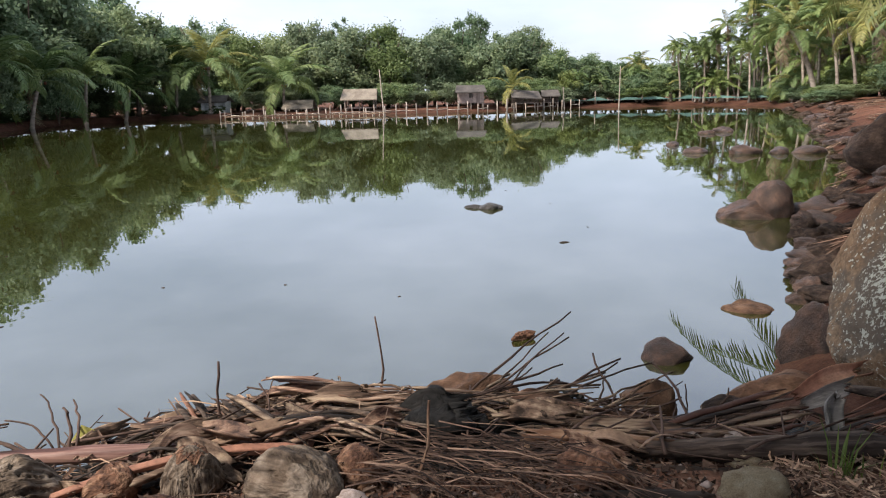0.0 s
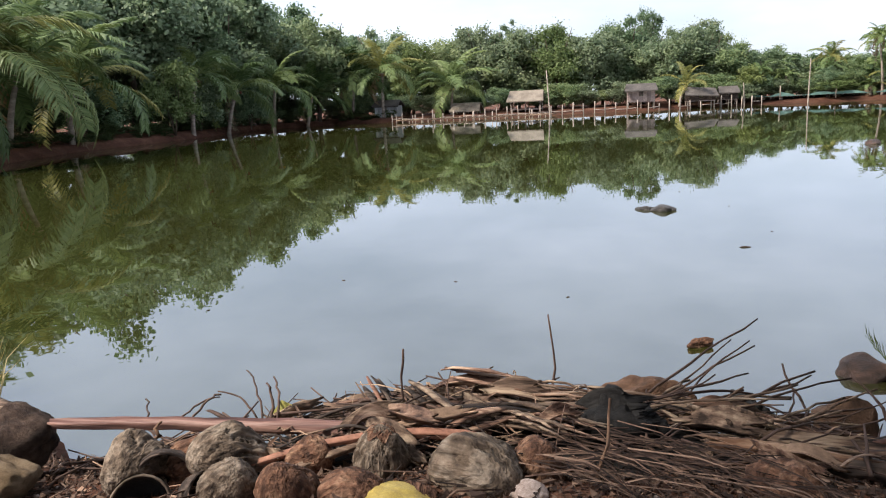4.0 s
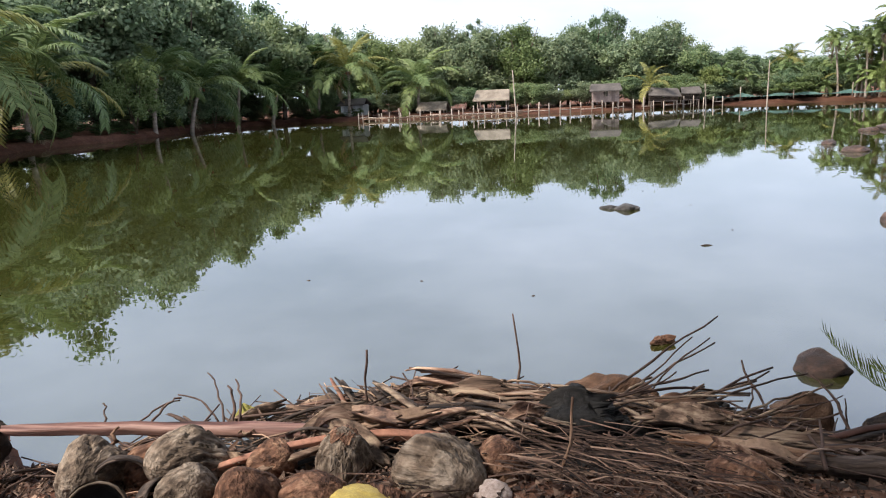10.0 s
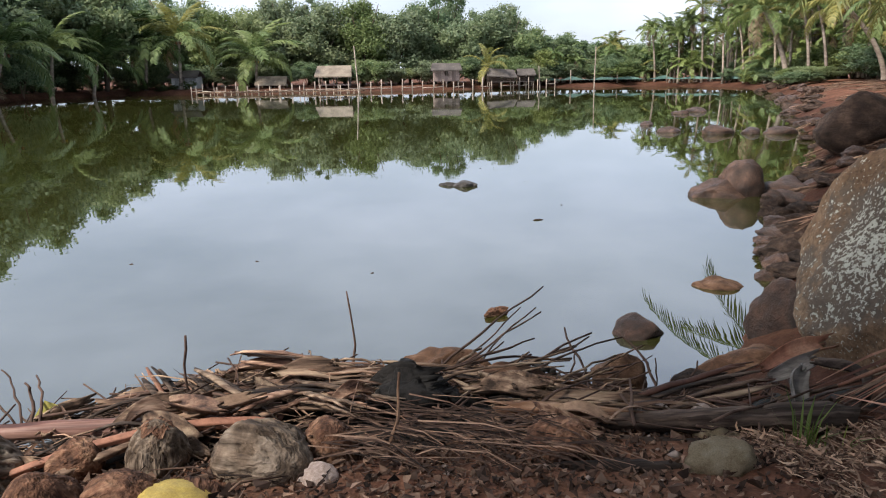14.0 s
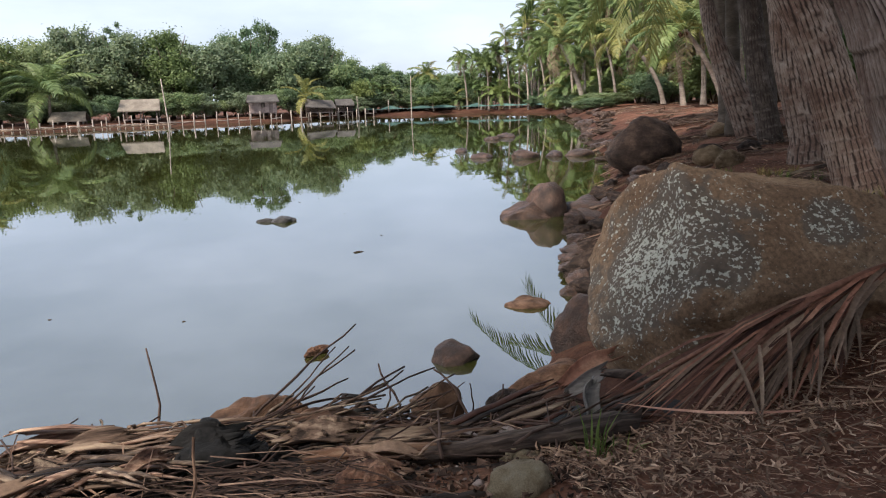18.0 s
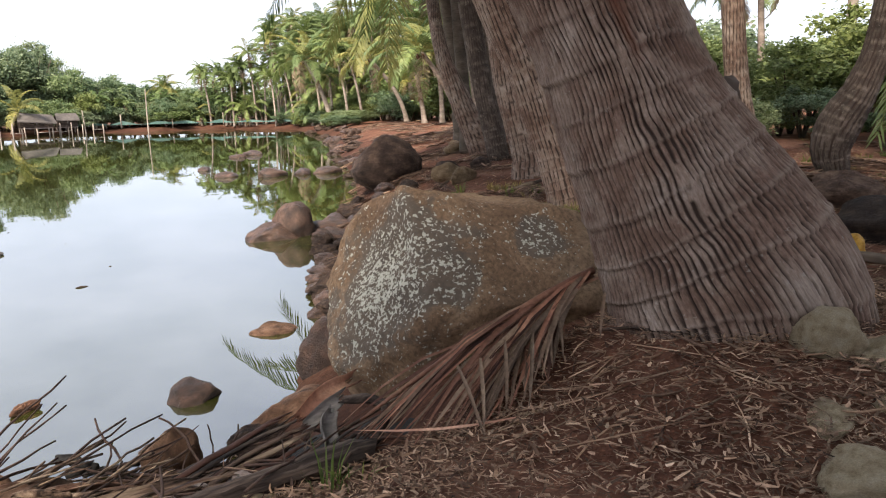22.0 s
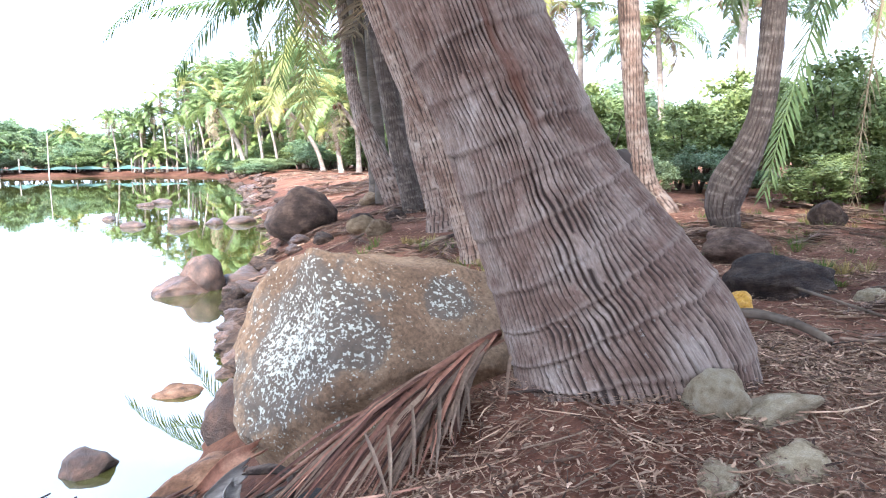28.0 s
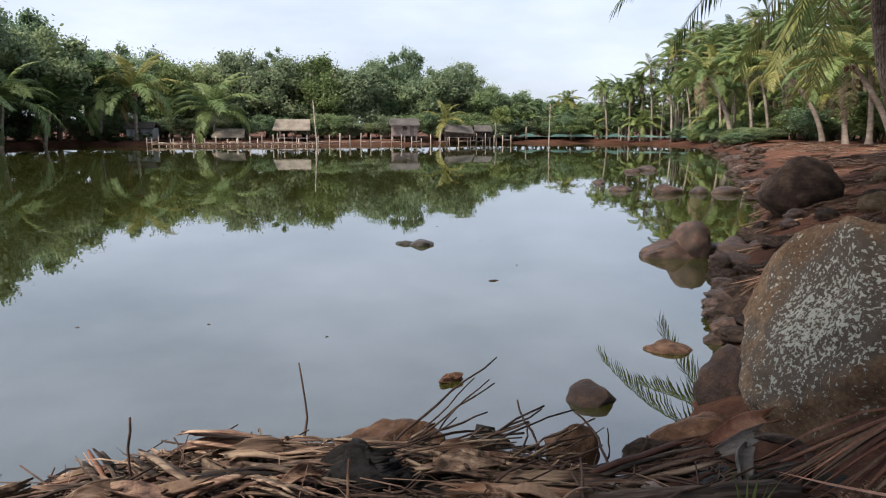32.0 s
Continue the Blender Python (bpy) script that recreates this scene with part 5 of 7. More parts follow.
# thicket and palms behind the clearing
rb = random.Random(31)
for i in range(34):
    t = i / 33
    x, y = 12.2 + rb.uniform(0, 5) + 2 * t, 13 - 17 * t + rb.uniform(-1, 1)
    bush(x, y, rb.uniform(1.3, 2.6), rb.uniform(1.6, 2.8), "light", 400 + i, "leafy green undergrowth behind the palms", "undergrowth")
for i, (x, y, h) in enumerate([(19, 14, 5.2), (22, 9.5, 4.6), (17.5, 8.2, 5.4), (23, 13.5, 5.0), (20, 5.6, 5.4), (26, 7, 5), (15, 12.5, 5.6), (16.2, 16.5, 5.5), (27, 17, 5.2), (19, 20, 5.4)]):
    far_palm(x, y, h, (rb.uniform(-0.5, 0.5), rb.uniform(-0.3, 0.3)), 0.13, 0.95, ("green", "yellow") if i % 3 == 0 else ("green",), 500 + i, "slender coconut palm standing in undergrowth", "clearing palms")
tree(20, 1.0, 7.5, 6.5, "deep", 601, "dark spreading tree behind the clearing", "clearing trees", low=0.22)
tree(24, -3.0, 8, 7, "deep", 602, "dark spreading tree behind the clearing", "clearing trees", low=0.2)
for i in range(10):
    bush(26 + rb.uniform(-2, 6), 20 - 2.6 * i, rb.uniform(2.4, 3.6), rb.uniform(3, 5), rb.choice(("light", "leaf")), 450 + i, "leafy green undergrowth behind the palms", "undergrowth")

# ---- rocks in and beside the water ----
rock("rock", (1.165, 3.60, 0.005), (0.15, 0.12, 0.098), 20, 3, M_WETROCK, "dark red-brown rounded rock half sunk in the still water", amp=0.10)
rock("rock", (3.62, 7.85, 0.13), (0.26, 0.24, 0.27), 30, 43, M_WETROCK, "upright wet brown rock standing in the water", tilt=(8, 0), facet=0.25, amp=0.10)
rock("rock", (3.38, 7.80, 0.02), (0.38, 0.25, 0.20), 10, 48, M_WETROCK, "low wedge-shaped wet brown rock in the water", facet=0.25, amp=0.12)
rock("rock", (1.93, 4.40, -0.005), (0.165, 0.10, 0.06), -10, 8, M_ORANGE, "flat tan-brown rock just above the water")
rock("rock", (0.56, 8.82, 0.01), (0.15, 0.10, 0.075), 5, 9, M_GREYROCK, "small dark rock alone in the open water")
rock("rock", (0.36, 8.93, 0.005), (0.12, 0.08, 0.035), 5, 19, M_GREYROCK, "small flat dark rock in the open water")
rock("rock", (0.84, 2.85, 0.06), (0.125, 0.11, 0.15), 30, 12, M_ORANGE, "upright reddish rock at the water's edge", facet=0.25)
rock("rock", (0.05, 2.86, 0.04), (0.24, 0.14, 0.20), 0, 13, M_ORANGE, "tan-brown rock behind the debris heap", facet=0.25)
rock("rock", (1.48, 2.98, 0.03), (0.30, 0.17, 0.12), 12, 14, M_ORANGE, "long rust-brown rock under the boulder")
rock("rock", (1.26, 2.84, 0.02), (0.16, 0.10, 0.08), -20, 15, M_ROCK, "small rust-brown rock in shallow water")
rock("rock", (1.86, 3.42, 0.12), (0.17, 0.17, 0.22), 10, 16, M_WETROCK, "dark upright rock beside the boulder", facet=0.2)
rock("rock", (2.80, 5.10, 0.06), (0.22, 0.15, 0.13), 15, 17, M_ROCK, "brown rock at the shoreline")
rock("rock", (3.05, 5.75, 0.03), (0.20, 0.13, 0.07), -15, 18, M_WETROCK, "flat wet rock at the shoreline")
rock("rock", (6.15, 9.8, 0.58), (0.68, 0.55, 0.44), 20, 21, M_ROCK, "large dark brown boulder on the bank", "boulder", amp=0.10)
rs = random.Random(9)
for i in range(110):
    k = rs.randrange(15, 24) if i > 14 else rs.randrange(15, 19)
    a, b = SHORE[k], SHORE[k + 1]
    t = rs.random()
    x, y = a[0] + (b[0] - a[0]) * t, a[1] + (b[1] - a[1]) * t
    far = 0.09 + 0.008 * y
    off = rs.uniform(-0.3, 1.0) * (0.45 + 0.03 * y)
    x += off
    r = rs.uniform(0.55, 1.15) * far
    rock("rock", (x, y, max(0.0, ground_z(x, y)) + r * 0.2), (r * rs.uniform(0.9, 1.4), r * rs.uniform(0.8, 1.2), r * rs.uniform(0.35, 0.65)), rs.uniform(0, 180), 22 + i % 9, rs.choice((M_ROCK, M_ROCK, M_WETROCK)), "brown rock among others along the stony shore", group="shore rocks", sub=4, facet=0.27, amp=0.24)
for i, (x, y, r) in enumerate([(5.7, 16.2, 0.22), (6.6, 15.7, 0.35), (7.3, 15.6, 0.25), (5.9, 18.5, 0.2), (9.3, 24, 0.3), (8.4, 23, 0.22), (7.9, 15.4, 0.3), (5.1, 8.9, 0.25), (4.4, 8.3, 0.22), (4.7, 8.1, 0.25), (3.95, 7.35, 0.2), (4.1, 7.9, 0.24)]):
    rock("rock", (x, y, 0.02), (r * 1.3, r * 0.8, r * 0.5), 30 * i, 22 + i % 9, M_WETROCK, "wet brown rock breaking the water near the shore", group="shore rocks", sub=3)
for i, (x, y, r) in enumerate([(5.75, 7.6, 0.2), (5.6, 7.1, 0.17), (6.3, 8.4, 0.16), (7.2, 11.0, 0.3), (8.1, 10.6, 0.22), (5.3, 7.9, 0.14), (6.6, 8.0, 0.14)]):
    rock("rock", (x, y, ground_z(x, y) + r * 0.3), (r * 1.2, r, r * 0.75), 47 * i, 22 + i, M_TANSTONE if i in (0, 1, 4) else M_ROCK, "ochre stone on the bank beside the boulder", group="bank stones", sub=3)

# stones on the left beach
for c, r, a, sd, mt, lb in [((-2.08, 1.82, 0.32), (0.16, 0.13, 0.125), 20, 31, M_PITTED, "dark pitted brown rock at the end of the stalk"), ((-1.90, 1.58, 0.325), (0.135, 0.085, 0.07), 5, 32, M_TANSTONE, "tan oblong stone on the beach"),
                            ((-2.0, 1.36, 0.38), (0.115, 0.10, 0.09), 15, 33, M_GREENSTONE, "pale greenish rounded stone on the beach"), ((-2.27, 1.13, 0.38), (0.13, 0.11, 0.11), 0, 34, M_PALE, "pale grey stone on the beach"),
                            ((-2.13, 1.32, 0.335), (0.065, 0.055, 0.04), 0, 35, M_TANSTONE, "small tan stone on the beach"), ((-4.6, 2.98, 0.03), (0.14, 0.11, 0.12), 0, 36, M_PITTED, "round brown rock at the beach's wet edge"), ((-1.97, 1.18, 0.345), (0.06, 0.05, 0.035), 30, 37, M_PALE, "small pale stone on the beach")]:
    rock("stone", c, r, a, sd, mt, lb, "stone", sub=4, group="beach stones")
# stones on the right ground
for c, r, a, sd, mt, lb in [((2.16, 0.92, 0.81), (0.10, 0.09, 0.085), 0, 41, M_PALE, "pale rounded stone against the palm's foot"), ((2.28, 0.80, 0.765), (0.16, 0.085, 0.06), -20, 42, M_PALE, "pale low stone beside the palm's foot"), ((2.07, 0.66, 0.712), (0.125, 0.09, 0.045), 10, 43, M_PALE, "flat pale stone set in the ground"),
                            ((1.85, 0.75, 0.705), (0.10, 0.055, 0.035), 30, 44, M_PALE, "small flat pale stone set in the ground"), ((1.68, 0.58, 0.675), (0.15, 0.11, 0.06), -10, 45, M_PALE, "ochre flat stone set in the ground"), ((3.2, 0.05, 0.73), (0.22, 0.10, 0.045), -60, 46, M_PALE, "grey flat stone lying on the ground"),
                            ((4.75, 0.9, 0.74), (0.12, 0.09, 0.04), -50, 47, M_PALE, "small grey stone on the ground"), ((6.9, 0.9, 0.83), (0.55, 0.4, 0.22), -30, 48, M_ROCK, "low brown rock under fallen fronds"), ((7.4, -0.1, 0.83), (0.40, 0.33, 0.22), 0, 49, M_ROCK, "brown rock beside fallen fronds"),
                            ((5.5, 2.45, 0.80), (0.36, 0.26, 0.17), 10, 50, M_PITTED, "dark low rock beside the palms"), ((4.55, 1.72, 0.75), (0.36, 0.26, 0.17), -15, 51, M_ROCK, "low grey-brown rock set in the ground"), ((10.4, 1.95, 1.05), (0.58, 0.40, 0.40), 15, 52, M_ROCK, "reddish angular rock beyond the clearing"),
                            ((8.2, 2.75, 0.85), (0.22, 0.18, 0.20), 0, 53, M_ROCK, "small brown rock by the palm"), ((11.5, -0.6, 0.95), (0.5, 0.4, 0.25), 0, 54, M_ROCK, "grey rock at the clearing's edge")]:
    rock("stone", c, r, a, sd, mt, lb, "stone", sub=4, group="ground stones")
rock("stone", (0.70, 1.50, 0.475), (0.085, 0.075, 0.072), 20, 55, M_PALE, "tan rounded stone among the debris", "stone")
rock("stone", (0.36, 1.62, 0.455), (0.09, 0.075, 0.065), 0, 56, M_BROWNHUSK, "wrinkled brown stone among the debris", "stone", amp=0.3)
rock("stone", (0.69, 1.93, 0.375), (0.055, 0.05, 0.045), 0, 57, M_PINKSTONE, "pale pink stone under the driftwood", "stone")
rock("stone", (0.84, 1.91, 0.375), (0.055, 0.05, 0.04), 0, 58, M_PINKSTONE, "pale stone under the driftwood", "stone")
rock("stone", (0.80, 1.76, 0.41), (0.07, 0.06, 0.05), 0, 59, M_PALE, "ochre stone under the driftwood", "stone")
rock("stone", (-0.24, 1.49, 0.47), (0.05, 0.045, 0.035), 0, 60, M_PINKSTONE, "small grey stone beside the coconuts", "stone")


# ---- coconuts ----
def coconut_mesh(seed, mat, ridge=0.06, long_=1.15, dent=0.16):
    """A husk with three blunt ridges, a pointed end and torn fibres, 1 m in radius."""
    bm = bmesh.new()
    bmesh.ops.create_icosphere(bm, subdivisions=5, radius=1.0)
    off = Vector((seed * 3.1, seed, seed * 5.3))
    for v in bm.verts:
        p = v.co.copy()
        a = math.atan2(p.y, p.x)
        w = math.hypot(p.x, p.y)
        s = 1 + ridge * math.cos(3 * a) * w + dent * noise.noise(p * 1.5 + off) + dent * 0.35 * noise.noise(Vector((p.x * 9, p.y * 9, p.z * 1.6)) + off)
        s -= dent * 1.1 * max(0.0, 1 - abs(noise.noise(Vector((p.x * 2.6, p.y * 2.6, p.z * 0.5)) + off * 2)) / 0.07)
        z = p.z * long_ * (1.0 + 0.16 * max(0.0, p.z) ** 3)
        v.co = Vector((p.x * s, p.y * s, z))
    for f in bm.faces:
        f.smooth = True
    me = bpy.data.meshes.new("coconut")
    bm.to_mesh(me)
    bm.free()
    me.materials.append(mat)
    return me


def coconut(c, r, turn, mat, label, seed=1, long_=1.15, cap=False, name="coconut"):
    ob = new(name, coconut_mesh(seed, mat, 0.06, long_, 0.04 if mat == M_YELLOW else 0.16))
    ob.matrix_basis = Matrix.Translation(c) @ Euler([radians(a) for a in turn]).to_matrix().to_4x4() @ Matrix.Diagonal((r, r, r, 1))
    tagged(ob, label, "coconut", "scattered coconuts")
    if cap:
        for k in range(6):
            sh = Shape()
            a = k * 1.047
            d = Vector((math.cos(a), math.sin(a), 0))
            sh.strip([d * 0.15 + Vector((0, 0, long_ * 1.12)), d * 0.42 + Vector((0, 0, long_ * 1.06)), d * 0.62 + Vector((0, 0, long_ * 0.86))], [0.2, 0.26, 0.06], Vector((-d.y, d.x, 0)), 0.15)
            part("sepal", sh, M_BROWNHUSK, ob, "dry brown calyx scale")
    return ob


def shell(c, r, turn, label, mat_out, mat_in, open_=0.55, seed=2, name="coconut_shell"):
    """A hollow half husk: outer skin and dark inside, with a torn rim."""
    e = hub(name, Matrix.Translation(c) @ Euler([radians(a) for a in turn]).to_matrix().to_4x4(), label, "coconut", "scattered coconuts")
    rng = random.Random(seed)
    for nm, rr, mt in (("husk", r, mat_out), ("inside", r * 0.92, mat_in)):
        vs, fs, n, m = [], [], 20, 9
        for i in range(m):
            for j in range(n):
                th = 2 * math.pi * j / n
                ph = math.pi * open_ * i / (m - 1)
                q = rr * (1 + 0.07 * noise.noise((math.cos(th) * 2, math.sin(th) * 2, i * 0.5 + seed)))
                vs.append((q * math.sin(ph) * math.cos(th), q * math.sin(ph) * math.sin(th), -q * math.cos(ph) * 1.1 + (rng.uniform(-0.08, 0.08) * r if i == m - 1 else 0)))
        fs = [(i * n + j, i * n + (j + 1) % n, (i + 1) * n + (j + 1) % n, (i + 1) * n + j) for i in range(m - 1) for j in range(n)]
        part(nm, Shape().add(vs, fs), mt, e)
    rim = [(r * 0.94 * math.sin(math.pi * open_) * math.cos(2 * math.pi * j / 20), r * 0.94 * math.sin(math.pi * open_) * math.sin(2 * math.pi * j / 20), -r * math.cos(math.pi * open_) * 1.06) for j in range(21)]
    part("rim", Shape().tube(rim, r * 0.05, 6), mat_out, e)
    return e


coconut((-1.42, 1.63, 0.38), 0.098, (70, 10, 10), M_HUSK, "dry split tan coconut husk on the beach", 1, 1.2)
coconut((-1.13, 1.66, 0.41), 0.098, (60, 0, -30), M_HUSK, "dry tan coconut beside others", 2, 1.2)
coconut((-1.00, 1.43, 0.45), 0.078, (20, 30, 0), M_HUSK, "small purplish grey coconut beside others", 3, 1.1)
coconut((-0.83, 1.42, 0.45), 0.078, (10, -20, 40), M_BROWNHUSK, "reddish brown coconut husk standing up", 4, 1.25)
coconut((-0.66, 1.64, 0.46), 0.072, (5, 5, 0), M_HUSK, "grey coconut standing with its dry calyx up", 5, 1.15, True)
coconut((-0.67, 1.42, 0.45), 0.082, (50, 20, 60), M_BROWNHUSK, "torn pinkish brown coconut husk", 6, 1.15, True)
coconut((-0.55, 1.40, 0.42), 0.105, (80, 0, 70), M_YELLOW, "fallen yellow coconut among brown husks", 7, 1.15)
coconut((-0.39, 1.58, 0.46), 0.112, (80, 0, 55), M_HUSK, "large grey fibrous coconut in front of the heap", 8, 1.12)
coconut((-0.24, 1.66, 0.45), 0.075, (20, 10, 0), M_BROWNHUSK, "round brown coconut in front of the heap", 9, 1.05)
coconut((-1.27, 1.70, 0.36), 0.085, (80, 20, 120), M_BROWNHUSK, "dark brown coconut husk in shade", 10, 1.2)
coconut((-0.90, 1.70, 0.40), 0.070, (30, 50, 0), M_BROWNHUSK, "dark brown coconut husk in shade", 11, 1.2)
coconut((-0.50, 1.42, 0.44), 0.07, (80, 0, 20), M_BROWNHUSK, "dark brown coconut husk under the yellow one", 12, 1.2)
coconut((3.75, 1.60, 0.75), 0.066, (80, 0, 100), M_ORANGENUT, "yellow coconut on the ground behind the palm", 13, 1.1, True)
coconut((5.6, 0.43, 0.80), 0.07, (30, 0, 0), M_BROWNHUSK, "small brown coconut in the grass", 14, 1.1)
coconut((3.7, -0.05, 0.745), 0.04, (0, 0, 0), M_YELLOW, "tiny yellow coconut on the ground", 15, 1.0)
coconut((4.4, 1.2, 0.74), 0.06, (60, 0, 30), M_PALE, "pale dry coconut piece on the ground", 16, 1.3)
shell((-1.27, 1.43, 0.385), 0.082, (62, 8, 24), "half coconut shell with a dark hollow", M_HUSK, M_BURNTGAP, 0.5, 4)
shell((-1.30, 1.58, 0.37), 0.09, (80, 0, 30), "dark hollow coconut husk", M_DARKWOOD, M_BURNTGAP, 0.55, 5)
shell((-1.13, 1.52, 0.36), 0.08, (60, 40, 60), "dark hollow coconut husk", M_DARKWOOD, M_BURNTGAP, 0.55, 6)
shell((-0.86, 1.40, 0.43), 0.085, (10, 10, 0), "broken brown coconut shell piece", M_BROWNHUSK, M_DARKWOOD, 0.4, 7)
rock("charred_husk", (-0.03, 1.97, 0.435), (0.115, 0.085, 0.085), 12, 8, M_BURNTGAP, "charred black husk lump in the heap", "husk", amp=0.34, facet=0.2)
rock("charred_husk", (0.05, 1.98, 0.42), (0.07, 0.06, 0.065), 50, 9, M_BURNTGAP, "charred black husk lump in the heap", "husk", amp=0.34, facet=0.2)
rock("coir_clump", (0.44, 3.95, 0.012), (0.075, 0.04, 0.035), 35, 61, M_BROWNHUSK, "torn coconut fibre clump floating on the water", "husk", amp=0.5)
rock("coir_clump", (1.12, 6.64, 0.0), (0.055, 0.012, 0.012), 5, 62, M_DARKWOOD, "dark floating scrap on the water", "debris", sub=3)
for i, (x, y) in enumerate([(-2.2, 5.3), (-0.35, 4.9), (-4.2, 6.6), (1.5, 7.4), (-1.25, 5.3), (0.9, 10.5), (-2.9, 4.4), (1.35, 9.1)]):
    rock("debris", (x, y, 0.0), (0.016, 0.009, 0.006), 40 * i, 63, M_DARKWOOD, "tiny dark leaf scrap floating on water", "debris", sub=2, group="floating scraps")


def heap_top(x, y):
    """Top of the debris heap over the ground."""
    a = smooth_step(-1.75, -0.75, x) * (1 - smooth_step(0.55, 1.25, x))
    b = smooth_step(1.55, 1.85, y) * (1 - smooth_step(2.4, 2.7, y))
    return max(ground_z(x, y), 0.0) + (0.03 + 0.12 * a * smooth_step(1.6, 2.3, y) * (1 - 0.85 * smooth_step(0.1, 0.5, x))) * b * (0.4 + 0.6 * smooth_step(-1.9, -1.0, x))


# ---- driftwood, stalks and sheaths of the heap ----
def log_(name, a, b, r0, r1, mat, label, sag=(0, 0, 0), flat=0.8, seed=1, category="driftwood", n=12, group="", sides=16, torn=0.35):
    """A weathered log, stalk or strip: grooves along the grain and torn ends."""
    rng = random.Random(seed)
    o = Vector(a)
    pts = [p - o + Vector((rng.uniform(-1, 1), rng.uniform(-1, 1), rng.uniform(-1, 1))) * r0 * 0.12 for p in curve_pts(a, b, sag, n)]
    vs, up = [], Vector((0.11, 0.07, 0.99))
    spin = rng.uniform(-0.6, 0.6)
    for i, p in enumerate(pts):
        d = (pts[min(i + 1, n - 1)] - pts[max(i - 1, 0)]).normalized()
        s = d.cross(up).normalized()
        u = s.cross(d)
        t = i / (n - 1)
        r = (r0 + (r1 - r0) * t) * rng.uniform(0.93, 1.06)
        for j in range(sides):
            th = 2 * math.pi * j / sides + spin * t
            g = 1 + 0.34 * noise.noise((math.cos(th) * 2.6 + seed, math.sin(th) * 2.6, t * 1.4 + seed)) - 0.13 * (j % 3 == 0)
            rag = d * (noise.noise((j * 0.9, seed, 2.0)) * torn * 6 * r0 if i in (0, n - 1) else 0)
            vs.append(p + (s * math.cos(th) + u * math.sin(th) * flat) * r * g * (0.75 if i in (0, n - 1) else 1) + rag)
    fs = [(i * sides + j, i * sides + (j + 1) % sides, (i + 1) * sides + (j + 1) % sides, (i + 1) * sides + j) for i in range(n - 1) for j in range(sides)]
    fs += [tuple(range(sides))[::-1], tuple((n - 1) * sides + j for j in range(sides))]
    ob = part(name, Shape().add(vs, fs), mat, at=Matrix.Translation(o))
    return tagged(ob, label, category, group)


def sheath(name, a, b, width, mat, label, up=(0, 0, 1), curl=0.6, sag=(0, 0, 0), seed=1, category="palm sheath", thick=0.008, lie=False):
    """A boat-shaped leaf base: a ribbed trough with thickness and splintered ends. lie: it rests on the heap."""
    rng = random.Random(seed)
    if lie:
        a, b = ((p[0], p[1], heap_top(p[0], p[1]) + 0.02 + 0.25 * width) for p in (a, b))
    o = Vector(a)
    n, m = 14, 17
    pts = [p - o for p in curve_pts(a, b, sag, n)]
    d = (pts[-1] - pts[0]).normalized()
    s = d.cross(Vector(up)).normalized()
    u = s.cross(d)
    ends = [[rng.uniform(-0.5, 0.9) * width for _ in range(m)] for _ in range(2)]
    twist = rng.uniform(-0.5, 0.5)
    vs = []
    for lay in (0, 1):
        for i in range(n):
            t = i / (n - 1)
            w = width * (0.35 + 0.65 * math.sin(math.pi * (0.12 + 0.62 * t)))
            ca, sa = math.cos(twist * (t - 0.5)), math.sin(twist * (t - 0.5))
            s2, u2 = s * ca + u * sa, u * ca - s * sa
            for j in range(m):
                a2 = (j / (m - 1) - 0.5) * 2
                rag = d * (ends[0][j] * -0.5 if i == 0 else ends[1][j] if i == n - 1 else 0)
                rib = 0.035 * width * math.sin(j * 2.6 + seed) + 0.05 * width * noise.noise((t * 2.2, j * 0.21, seed * 3.3))
                vs.append(pts[i] + s2 * a2 * w * 0.5 + u2 * (curl * w * 0.5 * a2 * a2 + rib - lay * thick) + rag)
    k = n * m
    fs = []
    for i in range(n - 1):
        for j in range(m - 1):
            q = (i * m + j, i * m + j + 1, (i + 1) * m + j + 1, (i + 1) * m + j)
            fs += [q, tuple(x + k for x in q[::-1])]
        fs += [(i * m, (i + 1) * m, (i + 1) * m + k, i * m + k), (i * m + m - 1, i * m + m - 1 + k, (i + 1) * m + m - 1 + k, (i + 1) * m + m - 1)]
    for i in (0, n - 1):
        fs += [(i * m + j, i * m + j + 1, i * m + j + 1 + k, i * m + j + k) for j in range(m - 1)]
    ob = part(name, Shape().add(vs, fs), mat, at=Matrix.Translation(o))
    return tagged(ob, label, category)


log_("palm_stalk", (-1.97, 1.86, 0.37), (-0.42, 1.86, 0.43), 0.024, 0.033, M_REDSTALK, "long reddish palm stalk lying over the beach", (0, 0.02, 0.01), 0.75, 1, "palm stalk", 16)
log_("palm_stalk", (-1.16, 1.58, 0.38), (-0.40, 1.78, 0.46), 0.010, 0.017, M_RUST, "thin curved brown stalk across the coconuts", (0.02, 0.05, 0.045), 0.9, 2, "palm stalk", 14)
log_("driftwood", (0.21, 1.84, 0.46), (0.56, 1.79, 0.445), 0.036, 0.030, M_ORANGEWOOD, "split orange-tan log lying in the debris", (0, 0, 0.0), 0.7, 3, sides=22, torn=0.5)
log_("driftwood", (0.50, 1.80, 0.44), (1.15, 1.72, 0.46), 0.030, 0.052, M_DARKWOOD, "dark grey weathered log on the bank", (0, 0, -0.005), 0.8, 4, n=18, sides=26)
log_("driftwood", (0.52, 1.72, 0.415), (0.74, 1.69, 0.42), 0.016, 0.013, M_DARKWOOD, "short brown log under the grey one", (0, 0, 0), 0.8, 5)
